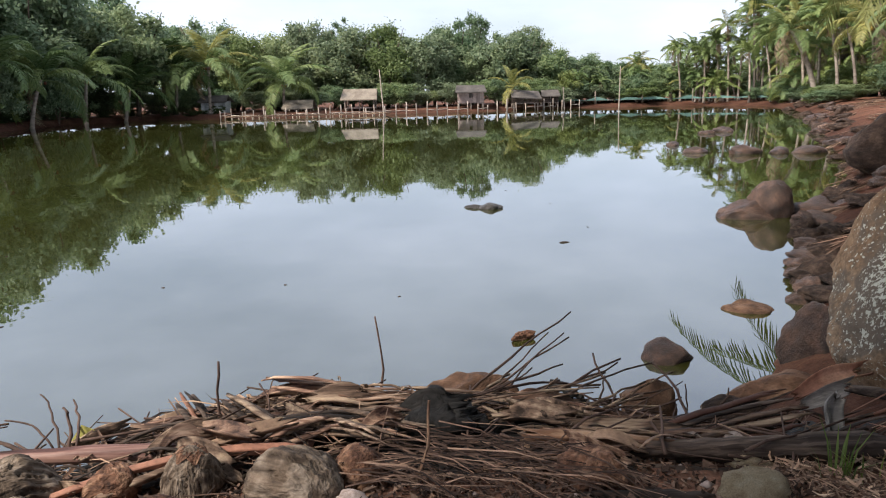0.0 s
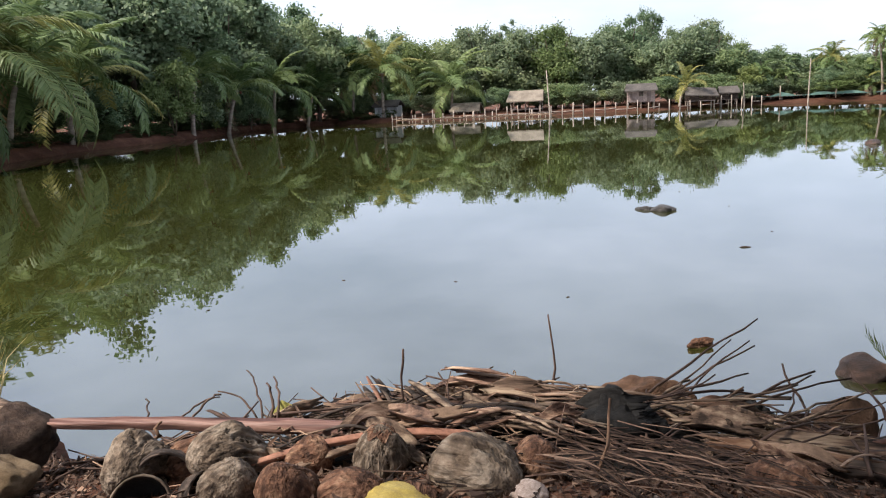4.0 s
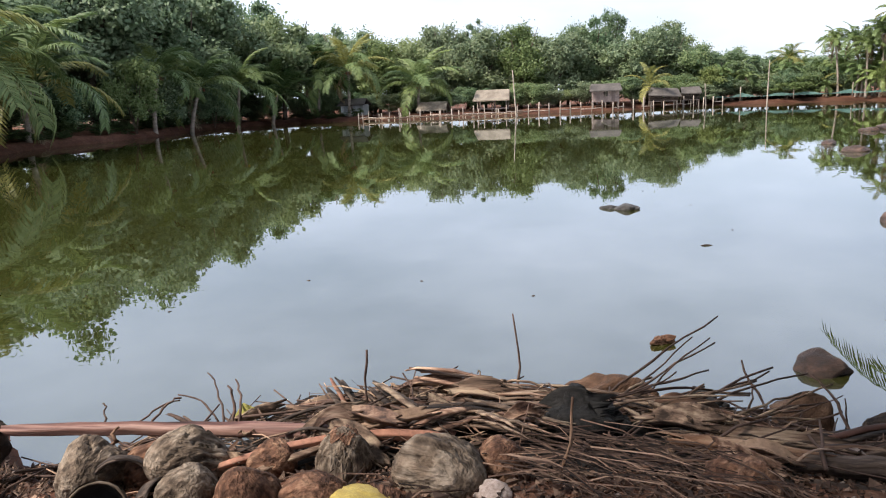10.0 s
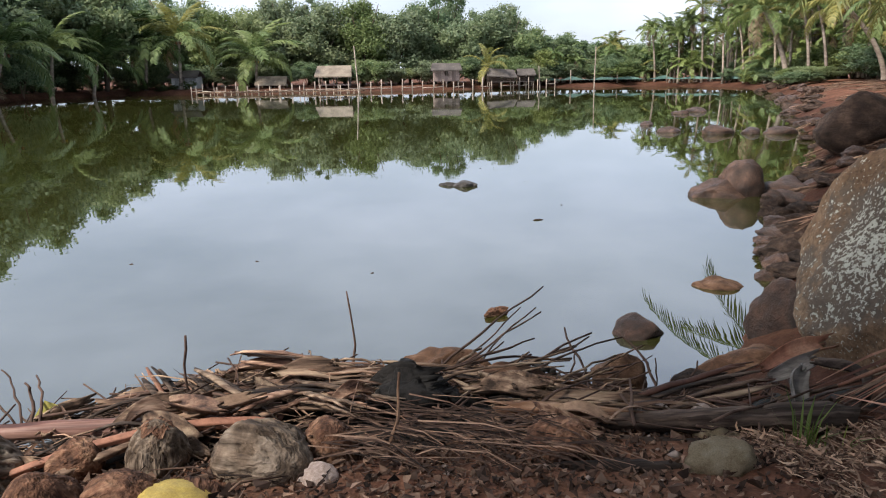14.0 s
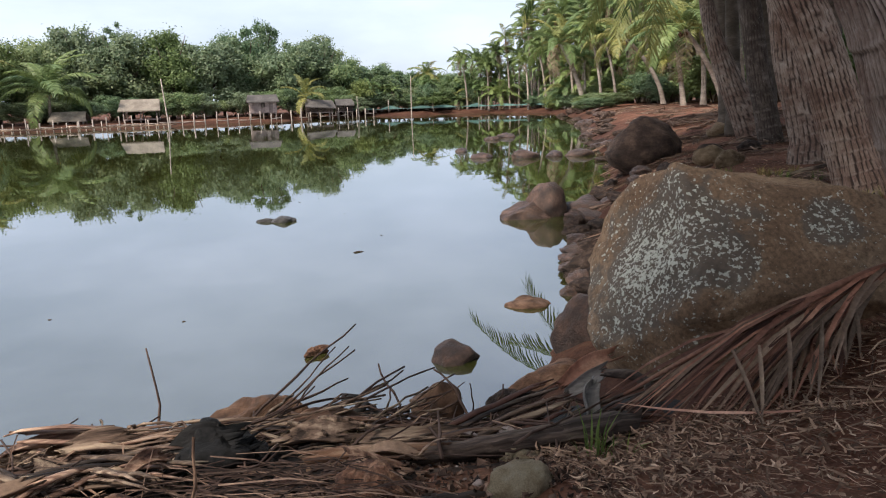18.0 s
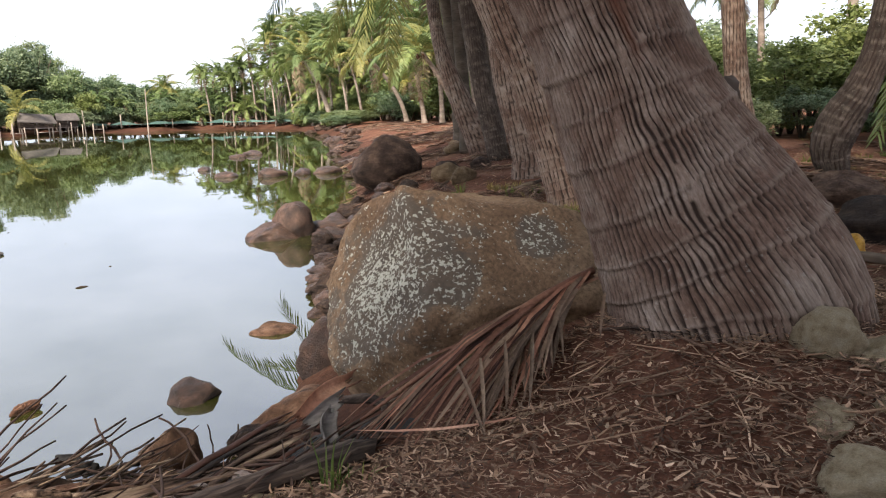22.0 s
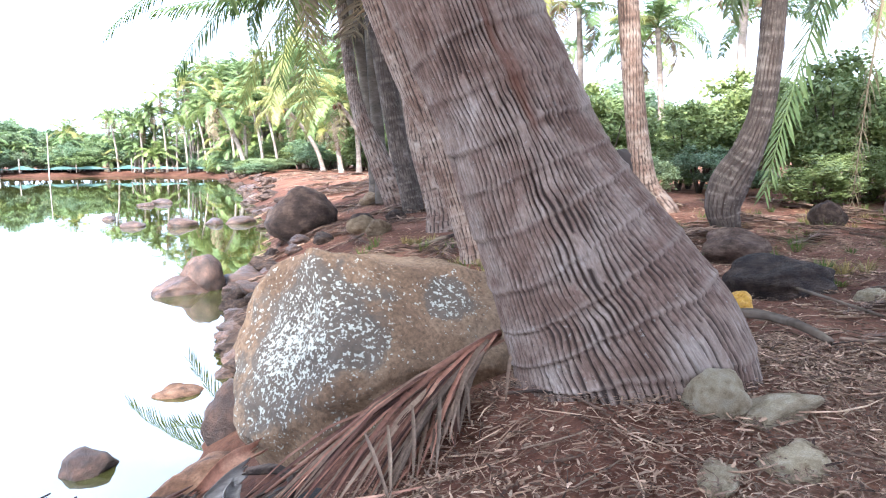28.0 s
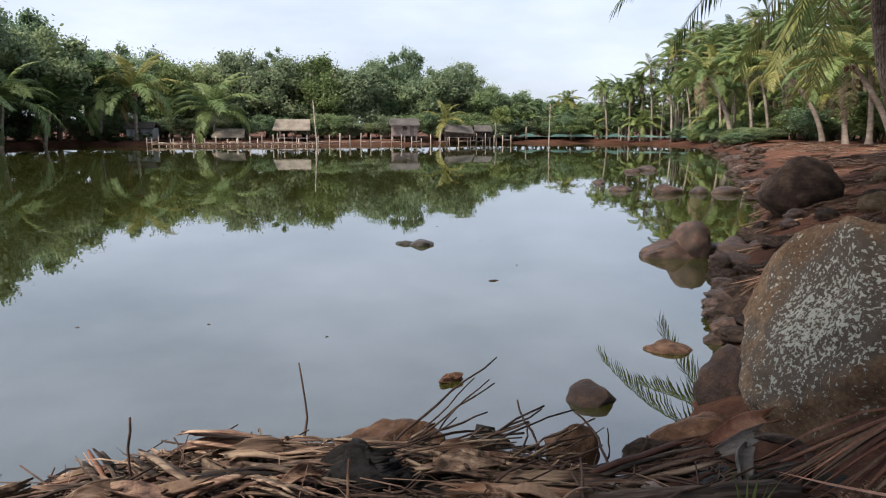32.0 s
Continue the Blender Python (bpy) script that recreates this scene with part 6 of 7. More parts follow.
log_("driftwood", (0.24, 1.52, 0.44), (0.62, 1.50, 0.46), 0.028, 0.02, M_DARKWOOD, "dark stick lying in the debris", (0, 0, 0.01), 0.8, 6)
log_("driftwood", (-0.9, 1.62, 0.42), (-0.55, 1.85, 0.44), 0.014, 0.008, M_WOOD, "thin grey branch among the coconuts", (0, 0, 0.02), 1, 7)
log_("driftwood", (-1.55, 2.45, 0.06), (-1.78, 2.55, 0.12), 0.012, 0.006, M_TWIG, "dark twig lying over the water's edge", (0, 0, 0.02), 1, 8)
def split_base(a, b, width, n, mats, label, seed, rise=0.03):
    """A leaf base split along its grain into long splinters that lie side by side."""
    rng = random.Random(seed)
    o = Vector(a)
    e = hub("palm_leaf_base", o, label, "palm leaf base")
    d = Vector(b) - o
    s = Vector((-d.y, d.x, 0)).normalized()
    for k in range(n):
        u = (k / (n - 1) - 0.5) * width
        p = d * rng.uniform(-0.08, 0.12) + s * u * rng.uniform(0.5, 0.8) + Vector((0, 0, rise * (1 - (2 * u / width) ** 2) + rng.uniform(-0.008, 0.008)))
        q = d * rng.uniform(0.75, 1.08) + s * u * rng.uniform(0.9, 1.3) + Vector((0, 0, rise * (1 - (2 * u / width) ** 2) + rng.uniform(-0.01, 0.02)))
        r = width / n * rng.uniform(0.5, 0.95)
        pts = [c + Vector((rng.uniform(-1, 1), rng.uniform(-1, 1), rng.uniform(-1, 1))) * 0.004 for c in curve_pts(p, q, (0, 0, rng.uniform(-0.01, 0.02)), 7)]
        part("splinter", Shape().tube(pts, [r * 0.5, r, r * 1.05, r, r * 0.9, r * 0.7, r * 0.2], 7, True, 0.5), rng.choice(mats), e)
    return e


split_base((0.62, 2.02, 0.355), (1.12, 2.16, 0.40), 0.12, 7, (M_DARKWOOD, M_DARKWOOD, M_RUSTDARK), "dark split palm leaf base lying over the debris", 1, 0.025)
split_base((0.70, 1.94, 0.37), (1.16, 2.04, 0.415), 0.09, 5, (M_RUSTDARK, M_DARKWOOD, M_WOOD), "brown split palm leaf base lying over the debris", 2, 0.02)
split_base((-0.73, 2.15, 0.44), (-0.43, 1.82, 0.43), 0.09, 5, (M_DARKWOOD, M_WOOD), "grey-brown palm leaf base leaning on the heap", 3)
split_base((-0.62, 2.42, 0.34), (-0.12, 2.34, 0.35), 0.10, 6, (M_FROND, M_WOOD), "tan split palm leaf base on top of the heap", 4, 0.02)
split_base((-0.44, 2.10, 0.42), (-0.02, 1.82, 0.46), 0.09, 5, (M_FROND, M_WOOD, M_HUSK), "torn tan palm leaf base in the heap", 5)
split_base((-0.15, 2.30, 0.38), (0.30, 2.20, 0.36), 0.08, 5, (M_FROND, M_WOOD), "torn tan palm leaf base in the heap", 6)
split_base((-1.0, 2.10, 0.36), (-0.60, 2.20, 0.38), 0.07, 4, (M_WOOD, M_FROND), "split palm leaf base at the heap's edge", 7)
split_base((-0.86, 2.16, 0.44), (-0.70, 1.98, 0.37), 0.08, 5, (M_DARKWOOD, M_RUST), "dark curled palm leaf base in the heap", 21, 0.04)
split_base((-0.62, 2.24, 0.47), (-0.34, 2.16, 0.47), 0.07, 4, (M_FROND, M_FROND), "pale papery palm leaf base on the heap", 22, 0.02)
split_base((0.08, 1.72, 0.43), (0.36, 1.74, 0.44), 0.05, 4, (M_FROND, M_FROND), "pale splintered palm leaf base in the debris", 23, 0.01)
split_base((-0.34, 1.92, 0.47), (-0.16, 1.74, 0.50), 0.06, 4, (M_FROND, M_WOOD), "pale splintered palm leaf base over a coconut", 24, 0.02)
sheath("palm_sheath", (1.17, 2.00, 0.475), (1.11, 1.90, 0.41), 0.06, M_GREYSHEATH, "grey papery curled leaf sheath", (0.2, -1, 0.5), 0.8, (-0.02, 0, 0.02), 10)
sheath("palm_sheath", (1.10, 2.06, 0.43), (1.25, 2.09, 0.47), 0.055, M_GREYSHEATH, "pale grey pointed leaf sheath", (0.0, -0.8, 0.7), 0.7, (0, 0, 0.0), 16)
sheath("palm_sheath", (1.10, 2.10, 0.44), (1.34, 2.18, 0.48), 0.06, M_RUST, "brown dry leaf sheath by the boulder", (0, -0.6, 1), 0.9, (0, 0, 0.02), 11)
log_("palm_stalk", (1.24, 2.06, 0.48), (1.22, 1.84, 0.40), 0.020, 0.016, M_DARKWOOD, "dark curled stalk by the boulder", (0.11, 0, 0.03), 0.8, 12, "palm stalk")
log_("palm_plank", (-3.64, 2.60, 0.17), (-2.34, 2.08, 0.31), 0.085, 0.055, M_WOOD, "weathered tan split palm wood plank", (0, 0, 0.01), 0.42, 12, "plank", 14, "", 34, 0.22)
sheath("palm_sheath", (2.75, 0.30, 0.725), (2.50, -0.1, 0.73), 0.11, M_FALLEN, "flat brown sheath scrap on the ground", (0, 0, 1), 0.15, (0, 0, 0.02), 14)
sheath("palm_sheath", (2.55, 0.35, 0.72), (2.72, 0.05, 0.73), 0.10, M_FALLEN, "grey sheath scrap lying on the ground", (0, 0, 1), 0.15, (0, 0, 0.02), 15)
rh = random.Random(61)
for i in range(26):
    x, y = rh.uniform(-1.0, 0.3), rh.uniform(1.82, 2.36)
    a, ln = rh.gauss(-0.1, 0.6), rh.uniform(0.18, 0.42)
    x1, y1 = x + math.cos(a) * ln, y + math.sin(a) * ln * 0.7
    if -0.18 < x < 0.1 and y < 2.05:
        continue
    split_base((x, y, heap_top(x, y) + 0.02), (x1, y1, heap_top(x1, y1) + rh.uniform(0.015, 0.05)), rh.uniform(0.03, 0.075), rh.choice((3, 4, 5)), rh.choice(((M_FROND, M_WOOD), (M_WOOD, M_DARKWOOD), (M_FROND, M_FROND, M_WOOD))), "torn dry palm leaf base lying in the heap", 100 + i, 0.012)
for i in range(84):
    x, y = rh.uniform(-1.5, 1.1), rh.uniform(1.72, 2.42)
    a, ln = rh.gauss(0.05, 0.65), rh.uniform(0.12, 0.42)
    x1, y1 = x + math.cos(a) * ln, y + math.sin(a) * ln * 0.75
    if -0.27 < (x + x1) / 2 < 0.17 and y < 2.1 or x > 0.4 and y > 2.2:
        continue
    r = rh.uniform(0.004, 0.013)
    log_("palm_strip", (x, y, heap_top(x, y) + rh.uniform(0.0, 0.05)), (x1, y1, heap_top(x1, y1) + rh.uniform(0.0, 0.05)), r, r * rh.uniform(0.5, 1.1), rh.choice((M_FROND, M_WOOD, M_WOOD, M_DARKWOOD, M_DARKWOOD)), "torn brown strip of palm stalk in the heap", (0, 0, rh.uniform(-0.01, 0.03)), rh.uniform(0.3, 0.7), 300 + i, "palm debris", 7, "heap strips", 9, 0.5)
for i in range(72):
    x, y = rh.uniform(-1.25, 0.42), rh.uniform(1.78, 2.46)
    a, ln = rh.gauss(0.1, 0.8), rh.uniform(0.12, 0.36)
    x1, y1 = x + math.cos(a) * ln, y + math.sin(a) * ln * 0.8
    if -0.2 < (x + x1) / 2 < 0.14 and y < 2.1:
        continue
    w = rh.uniform(0.03, 0.075)
    sheath("palm_sheath", (x, y, heap_top(x, y) + rh.uniform(0.01, 0.06)), (x1, y1, heap_top(x1, y1) + rh.uniform(0.01, 0.07)), w, rh.choice((M_FROND, M_FROND, M_WOOD, M_WOOD, M_FALLEN)), "curled dry palm leaf sheath lying in the heap", (rh.uniform(-0.9, 0.9), rh.uniform(-0.9, 0.4), 1), rh.uniform(0.4, 1.1), (0, 0, rh.uniform(-0.02, 0.04)), 400 + i, thick=0.006)
for i, (a, b, w) in enumerate([((-0.16, 2.04, 0.42), (0.02, 1.95, 0.50), 0.09), ((-0.10, 1.93, 0.40), (0.07, 1.98, 0.47), 0.08), ((0.0, 2.03, 0.44), (0.10, 1.94, 0.40), 0.07)]):
    sheath("charred_sheath", a, b, w, M_BURNTGAP, "black charred leaf sheath in the heap", (0.3 * i - 0.3, -0.7, 0.8), 0.8, (0, 0, 0.02), 480 + i, "palm sheath", 0.008)
rock("scrap", (0.14, 1.78, 0.43), (0.035, 0.02, 0.02), 0, 64, M_REDSTALK, "orange-red husk scrap in the debris", "debris", sub=2)


def stick(a, b, r, mat, label, sag=(0, 0, 0), seed=1, name="stick"):
    rng = random.Random(seed)
    o = Vector(a)
    pts = [p - o + Vector((rng.uniform(-1, 1), rng.uniform(-1, 1), 0)) * r * 1.5 for p in curve_pts(a, b, sag, 9)]
    ob = part(name, Shape().tube(pts, [r * (1 - 0.05 * i) * rng.uniform(0.85, 1.15) for i in range(9)], 6), mat, at=Matrix.Translation(o))
    return tagged(ob, label, "stick", "loose sticks")


stick((-0.29, 2.88, -0.15), (-0.31, 2.91, 0.48), 0.007, M_TWIG, "thin dark stick standing upright in the water", (0.01, 0, 0), 1)
stick((-0.72, 2.04, 0.25), (-0.715, 2.05, 0.62), 0.006, M_TWIG, "thin dark stick standing upright in the heap", (0, 0, 0), 2)
stick((-0.085, 1.58, 0.36), (-0.055, 1.64, 0.66), 0.006, M_STRAW, "thin pale stick standing in the heap", (0, 0, 0), 3)
stick((1.02, 2.86, -0.1), (1.02, 2.87, 0.16), 0.005, M_TWIG, "thin dark stick standing in the shallow water", (0, 0, 0), 5)
stick((-1.48, 1.80, 0.36), (-1.485, 1.83, 0.42), 0.007, M_STRAW, "short pale stick tied round the stalk", (0, 0, 0), 4)
for i, (a, b, r) in enumerate([((0.0, 2.36, 0.30), (0.52, 2.86, 0.50), 0.008), ((0.05, 2.36, 0.28), (0.50, 2.80, 0.41), 0.007), ((0.02, 2.40, 0.27), (0.43, 2.95, 0.38), 0.006), ((0.12, 2.35, 0.24), (0.46, 2.70, 0.46), 0.006), ((0.10, 2.30, 0.26), (0.66, 2.62, 0.36), 0.008),
                               ((0.10, 2.26, 0.26), (0.70, 2.44, 0.30), 0.009), ((0.18, 2.22, 0.25), (0.74, 2.36, 0.26), 0.008), ((0.2, 2.4, 0.2), (0.78, 2.6, 0.22), 0.008), ((0.25, 2.3, 0.22), (0.85, 2.5, 0.16), 0.007), ((0.30, 2.2, 0.24), (0.92, 2.34, 0.24), 0.009),
                               ((0.62, 2.25, 0.22), (0.56, 2.62, 0.40), 0.008), ((0.80, 2.10, 0.26), (0.72, 2.36, 0.46), 0.008), ((0.84, 2.12, 0.26), (0.94, 2.22, 0.42), 0.007), ((0.72, 2.1, 0.28), (0.45, 2.5, 0.30), 0.007), ((0.5, 2.1, 0.30), (0.1, 2.42, 0.33), 0.008)]):
    stick(a, b, r * 0.75, M_TWIG, "crooked reddish brown twig in the heap", (0.02 * (i % 3 - 1), 0, 0.02 * (i % 2)), 20 + i, "twig")
for i, (a, b, r) in enumerate([((-1.25, 2.08, 0.32), (-1.42, 2.30, 0.42), 0.006), ((-1.28, 2.10, 0.32), (-1.50, 2.2, 0.37), 0.006), ((-1.17, 2.02, 0.34), (-1.30, 2.30, 0.40), 0.007), ((-1.18, 2.0, 0.35), (-1.24, 2.12, 0.45), 0.009), ((-1.55, 2.08, 0.30), (-1.48, 2.2, 0.36), 0.008), ((-1.62, 2.1, 0.28), (-1.50, 2.22, 0.34), 0.006),
                               ((-1.75, 2.1, 0.26), (-1.85, 2.25, 0.30), 0.006), ((-0.62, 2.4, 0.32), (-0.42, 2.28, 0.44), 0.006), ((-0.55, 2.42, 0.32), (-0.48, 2.3, 0.45), 0.006)]):
    stick(a, b, r * 0.7, M_TWIG, "crooked dark twig at the heap's edge", (0.0, 0.02, 0.02), 50 + i, "twig")
for i, (a, b, r) in enumerate([((0.48, 3.06, 0.03), (0.60, 3.02, 0.05), 0.022), ((0.56, 3.0, 0.02), (0.76, 2.96, 0.03), 0.016), ((0.50, 3.1, 0.07), (0.55, 3.02, 0.06), 0.025), ((0.62, 2.9, 0.02), (0.72, 2.86, 0.05), 0.012), ((0.64, 2.84, 0.01), (0.70, 2.92, 0.06), 0.010), ((0.45, 2.8, 0.03), (0.62, 2.86, 0.02), 0.012)]):
    stick(a, b, r, M_BURNTGAP, "black charred branch piece in the shallow water", (0, 0, 0), 70 + i, "charred_stick")
rt = random.Random(88)
for i in range(40):
    a = Vector((rt.uniform(-0.05, 0.5), rt.uniform(2.05, 2.42), 0))
    a.z = heap_top(a.x, a.y) + rt.uniform(0.0, 0.05)
    b = a + Vector((rt.uniform(0.15, 0.5), rt.uniform(-0.02, 0.35), rt.uniform(-0.06, 0.07)))
    stick(a, b, rt.uniform(0.003, 0.0065), rt.choice((M_TWIG, M_TWIG, M_WOOD)), "crooked reddish brown twig in the heap", (rt.uniform(-0.03, 0.03), 0, rt.uniform(-0.02, 0.03)), 120 + i, "twig")
for i in range(26):
    a = Vector((rt.uniform(-0.75, -0.3), rt.uniform(2.2, 2.45), 0))
    a.z = heap_top(a.x, a.y) + rt.uniform(0.0, 0.06)
    b = a + Vector((rt.uniform(-0.25, 0.35), rt.uniform(-0.05, 0.15), rt.uniform(-0.05, 0.04)))
    stick(a, b, rt.uniform(0.003, 0.007), rt.choice((M_TWIG, M_WOOD, M_FALLEN)), "thin curved leaf rib on the heap", (0, 0, rt.uniform(0.01, 0.05)), 170 + i, "leaf_rib")
yl = Shape().strip([(-1.24, 2.13, 0.31), (-1.20, 2.12, 0.34), (-1.15, 2.11, 0.36)], [0.02, 0.045, 0.015], Vector((0, 0.3, 0.95)), 0.1)
tagged(part("leaf", yl, M_PALMY), "bright yellow fallen leaf on the heap", "leaf")


def build_heap():
    rng = random.Random(12)
    # core sheet, blackened to stand for the shade between the heap's pieces
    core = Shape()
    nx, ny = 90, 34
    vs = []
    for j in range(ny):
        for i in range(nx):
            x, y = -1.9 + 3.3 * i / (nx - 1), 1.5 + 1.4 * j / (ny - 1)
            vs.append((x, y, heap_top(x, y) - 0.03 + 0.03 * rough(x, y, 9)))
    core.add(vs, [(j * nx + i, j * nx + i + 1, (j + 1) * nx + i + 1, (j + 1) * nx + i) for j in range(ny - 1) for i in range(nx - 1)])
    tagged(part("debris_heap", core, M_BURNTGAP), "core of the rotting palm debris heap at the water's edge, blackened for its shaded gaps", "debris heap", kind="stuff")
    sh = Shape()
    for k in range(900):
        x, y = rng.uniform(-1.75, 1.2), rng.uniform(1.66, 2.5)
        if x > 0.35 and y > 2.15 or -0.27 < x < 0.18 and y < 2.1 or x > 0 and y < 1.82 or rng.random() > 0.25 + 0.75 * smooth_step(-1.5, -0.5, x) * (1 - 0.75 * smooth_step(0.25, 0.7, x)):
            continue
        ln = rng.uniform(0.06, 0.34)
        a = rng.gauss(0.0, 0.75) + (0.4 if x > 0 else -0.15)
        d = Vector((math.cos(a), math.sin(a), rng.uniform(-0.2, 0.25)))
        s = Vector((-d.y, d.x, rng.uniform(-0.6, 0.6))).normalized()
        z = heap_top(x, y) + rng.uniform(-0.01, 0.05)
        p = Vector((x, y, z))
        pts = [p + d * ln * (t - 0.5) + Vector((0, 0, 0.05 * ln * math.sin(math.pi * t) * rng.uniform(-1, 3))) for t in (0, 0.3, 0.65, 1)]
        w = rng.choice((0.0015, 0.002, 0.003, 0.004, 0.006, 0.010)) * rng.uniform(0.7, 1.2)
        sh.strip(pts, [w * 0.5, w, w, w * 0.3], s, rng.uniform(0.2, 0.9))
    tagged(part("dry_leaf_strips", sh, M_DRY), "tangle of dry brown palm leaf strips", "leaf litter", kind="stuff")
    tw = Shape()
    for k in range(300):
        x, y = rng.uniform(-1.8, 1.25), rng.uniform(1.7, 2.55)
        ln, a = rng.uniform(0.1, 0.45), rng.gauss(0.15, 0.7)
        d = Vector((math.cos(a), math.sin(a), rng.uniform(-0.12, 0.22)))
        p = Vector((x, y, heap_top(x, y) + rng.uniform(0, 0.05)))
        r = rng.uniform(0.002, 0.006)
        tw.tube([p + d * ln * (t - 0.5) + Vector((rng.uniform(-1, 1), rng.uniform(-1, 1), rng.uniform(-1, 1))) * 0.012 for t in (0, 0.33, 0.66, 1)], [r, r, r * 0.8, r * 0.5], 5)
    tagged(part("twigs", tw, M_TWIG), "tangle of thin brown twigs in the heap", "twigs", kind="stuff")
    # a spray of fine stalks in front of the heap
    sp = Shape()
    for k in range(190):
        x, y = rng.uniform(-0.2, 0.42), rng.uniform(1.48, 1.80)
        ln, a = rng.uniform(0.12, 0.36), rng.gauss(-0.5, 0.45)
        d = Vector((math.cos(a), math.sin(a) * 0.7, rng.uniform(-0.25, 0.05)))
        p = Vector((x, y, heap_top(x, y) + rng.uniform(0.01, 0.06)))
        w = rng.uniform(0.0008, 0.0026)
        sp.strip([p - d * ln * 0.5, p + Vector((0, 0, 0.02)), p + d * ln * 0.5], [w, w, w * 0.4], Vector((-d.y, d.x, 0.4)).normalized(), 0.4)
    tagged(part("fine_stalks", sp, M_CRUMB), "spray of fine dry palm leaf ribs", "leaf litter", kind="stuff")


build_heap()


# ---- the withered frond spread against the boulder ----
def build_spread_frond():
    rng = random.Random(44)
    o = Vector((2.12, 1.72, 0.84))
    e = hub("dry_frond", o, "withered brown palm frond spread against the boulder", "palm frond")
    butt, tip = Vector((2.10, 1.73, 0.86)), Vector((1.22, 1.90, 0.47))
    part("rachis", Shape().tube([p - o for p in curve_pts(butt, tip, (0.02, -0.02, 0.05), 10)], [0.015, 0.015, 0.014, 0.013, 0.012, 0.010, 0.009, 0.008, 0.007, 0.005], 6), M_RUST, e)
    ends = [(1.17, 1.92, 0.46), (1.20, 1.80, 0.46), (1.22, 1.68, 0.47), (1.26, 1.56, 0.50), (1.33, 1.49, 0.54), (1.42, 1.44, 0.60), (1.54, 1.44, 0.65), (1.66, 1.48, 0.69)]

    def leaflet(pts, w, mat, fold):
        d = (pts[-1] - pts[0]).normalized()
        part("leaflet", Shape().strip([p - o for p in pts], [w * 0.6, w, w, w * 0.8, w * 0.15], d.cross(Vector((-0.3, -0.5, 0.8))).normalized(), fold), mat, e)
    # long leaflets folded along the stalk, then shorter ones that sag to the ground
    for k in range(84):
        along = k < 44
        u = (rng.uniform(0, 3.2) if along else rng.uniform(2.6, 7)) if k % 9 else rng.uniform(0, 7)
        i = min(int(u), len(ends) - 2)
        q = Vector(ends[i]).lerp(Vector(ends[i + 1]), u - i) + Vector((rng.uniform(-0.05, 0.05), rng.uniform(-0.05, 0.05), rng.uniform(-0.01, 0.02)))
        p = butt.lerp(tip, rng.uniform(0.0, 0.42) if along else rng.uniform(0.0, 0.30)) + Vector((rng.uniform(-0.02, 0.02), rng.uniform(-0.03, 0.01), rng.uniform(-0.02, 0.02)))
        if rng.random() < 0.22:
            q = p.lerp(q, rng.uniform(0.5, 0.85)) - Vector((0, 0.02, 0.03))
        lift = rng.uniform(0.01, 0.06) if along else rng.uniform(-0.03, 0.03)
        pts = []
        for t in (0, 0.25, 0.5, 0.75, 1):
            c = p.lerp(q, t) + Vector((0, 0.03 * math.sin(math.pi * t), lift * math.sin(math.pi * t)))
            c.z = max(c.z, ground_z(c.x, c.y) + 0.012)
            pts.append(c)
        leaflet(pts, rng.uniform(0.004, 0.009), rng.choice((M_RUST, M_RUST, M_FALLEN, M_RUSTDARK)), rng.uniform(0.5, 1.0))
    # broken leaflets that hang down, and one long pale strip at the front
    for a, b in (((1.62, 1.66, 0.72), (1.42, 1.42, 0.61)), ((1.72, 1.64, 0.74), (1.46, 1.37, 0.635)), ((1.52, 1.66, 0.68), (1.34, 1.42, 0.57)), ((1.46, 1.70, 0.66), (1.33, 1.40, 0.56)), ((1.82, 1.63, 0.78), (1.68, 1.46, 0.70))):
        leaflet(curve_pts(a, b, (0.0, -0.005, 0.006), 5), 0.006, M_FALLEN, 0.7)
    leaflet(curve_pts((1.42, 1.38, 0.61), (1.16, 1.83, 0.48), (0.0, -0.04, 0.0), 5), 0.0045, M_RUST, 0.7)
    leaflet(curve_pts((2.02, 1.60, 0.82), (1.84, 1.46, 0.72), (0, 0, 0.03), 5), 0.006, M_FALLEN, 0.4)


build_spread_frond()


# ---- fallen fronds, litter and grass ----
rl = random.Random(8)


def fallen_meshes(seed):
    """The stalk and the leaflets of a dry frond, 1 m long, lying flat."""
    rng = random.Random(seed)
    stalk = Shape().tube([(i / 8, 0.025 * math.sin(i + seed), 0.014 + 0.018 * math.sin(i * 0.8 + seed)) for i in range(9)], [0.009 * (1 - 0.1 * i) for i in range(9)], 6)
    sh = Shape()
    for k in range(54):
        p = Vector((0.08 + 0.92 * k / 54, 0, 0.022))
        for sg in (-1, 1):
            if rng.random() < 0.12:
                continue
            ln, a = 0.27 * rng.uniform(0.6, 1.1), sg * rng.uniform(0.15, 0.75)
            d = Vector((math.cos(a), math.sin(a), rng.uniform(-0.06, 0.16)))
            c = rng.uniform(-0.12, 0.12)
            n = Vector((-d.y, d.x, rng.uniform(-0.7, 0.7))).normalized()
            w = rng.uniform(0.002, 0.0055)
            pts = [p + d * ln * t + Vector((-d.y, d.x, 0)) * ln * c * t * t - Vector((0, 0, 0.05 * t * t)) for t in (0, 0.35, 0.7, 1)]
            sh.strip([Vector((q.x, q.y, max(q.z, 0.003))) for q in pts], [w * 0.6, w, w * 0.9, w * 0.1], n, 0.5)
    return stalk.mesh("rachis", M_FALLEN), sh.mesh("foliage", M_FALLENLEAF)


FALLEN = [fallen_meshes(i) for i in range(5)]


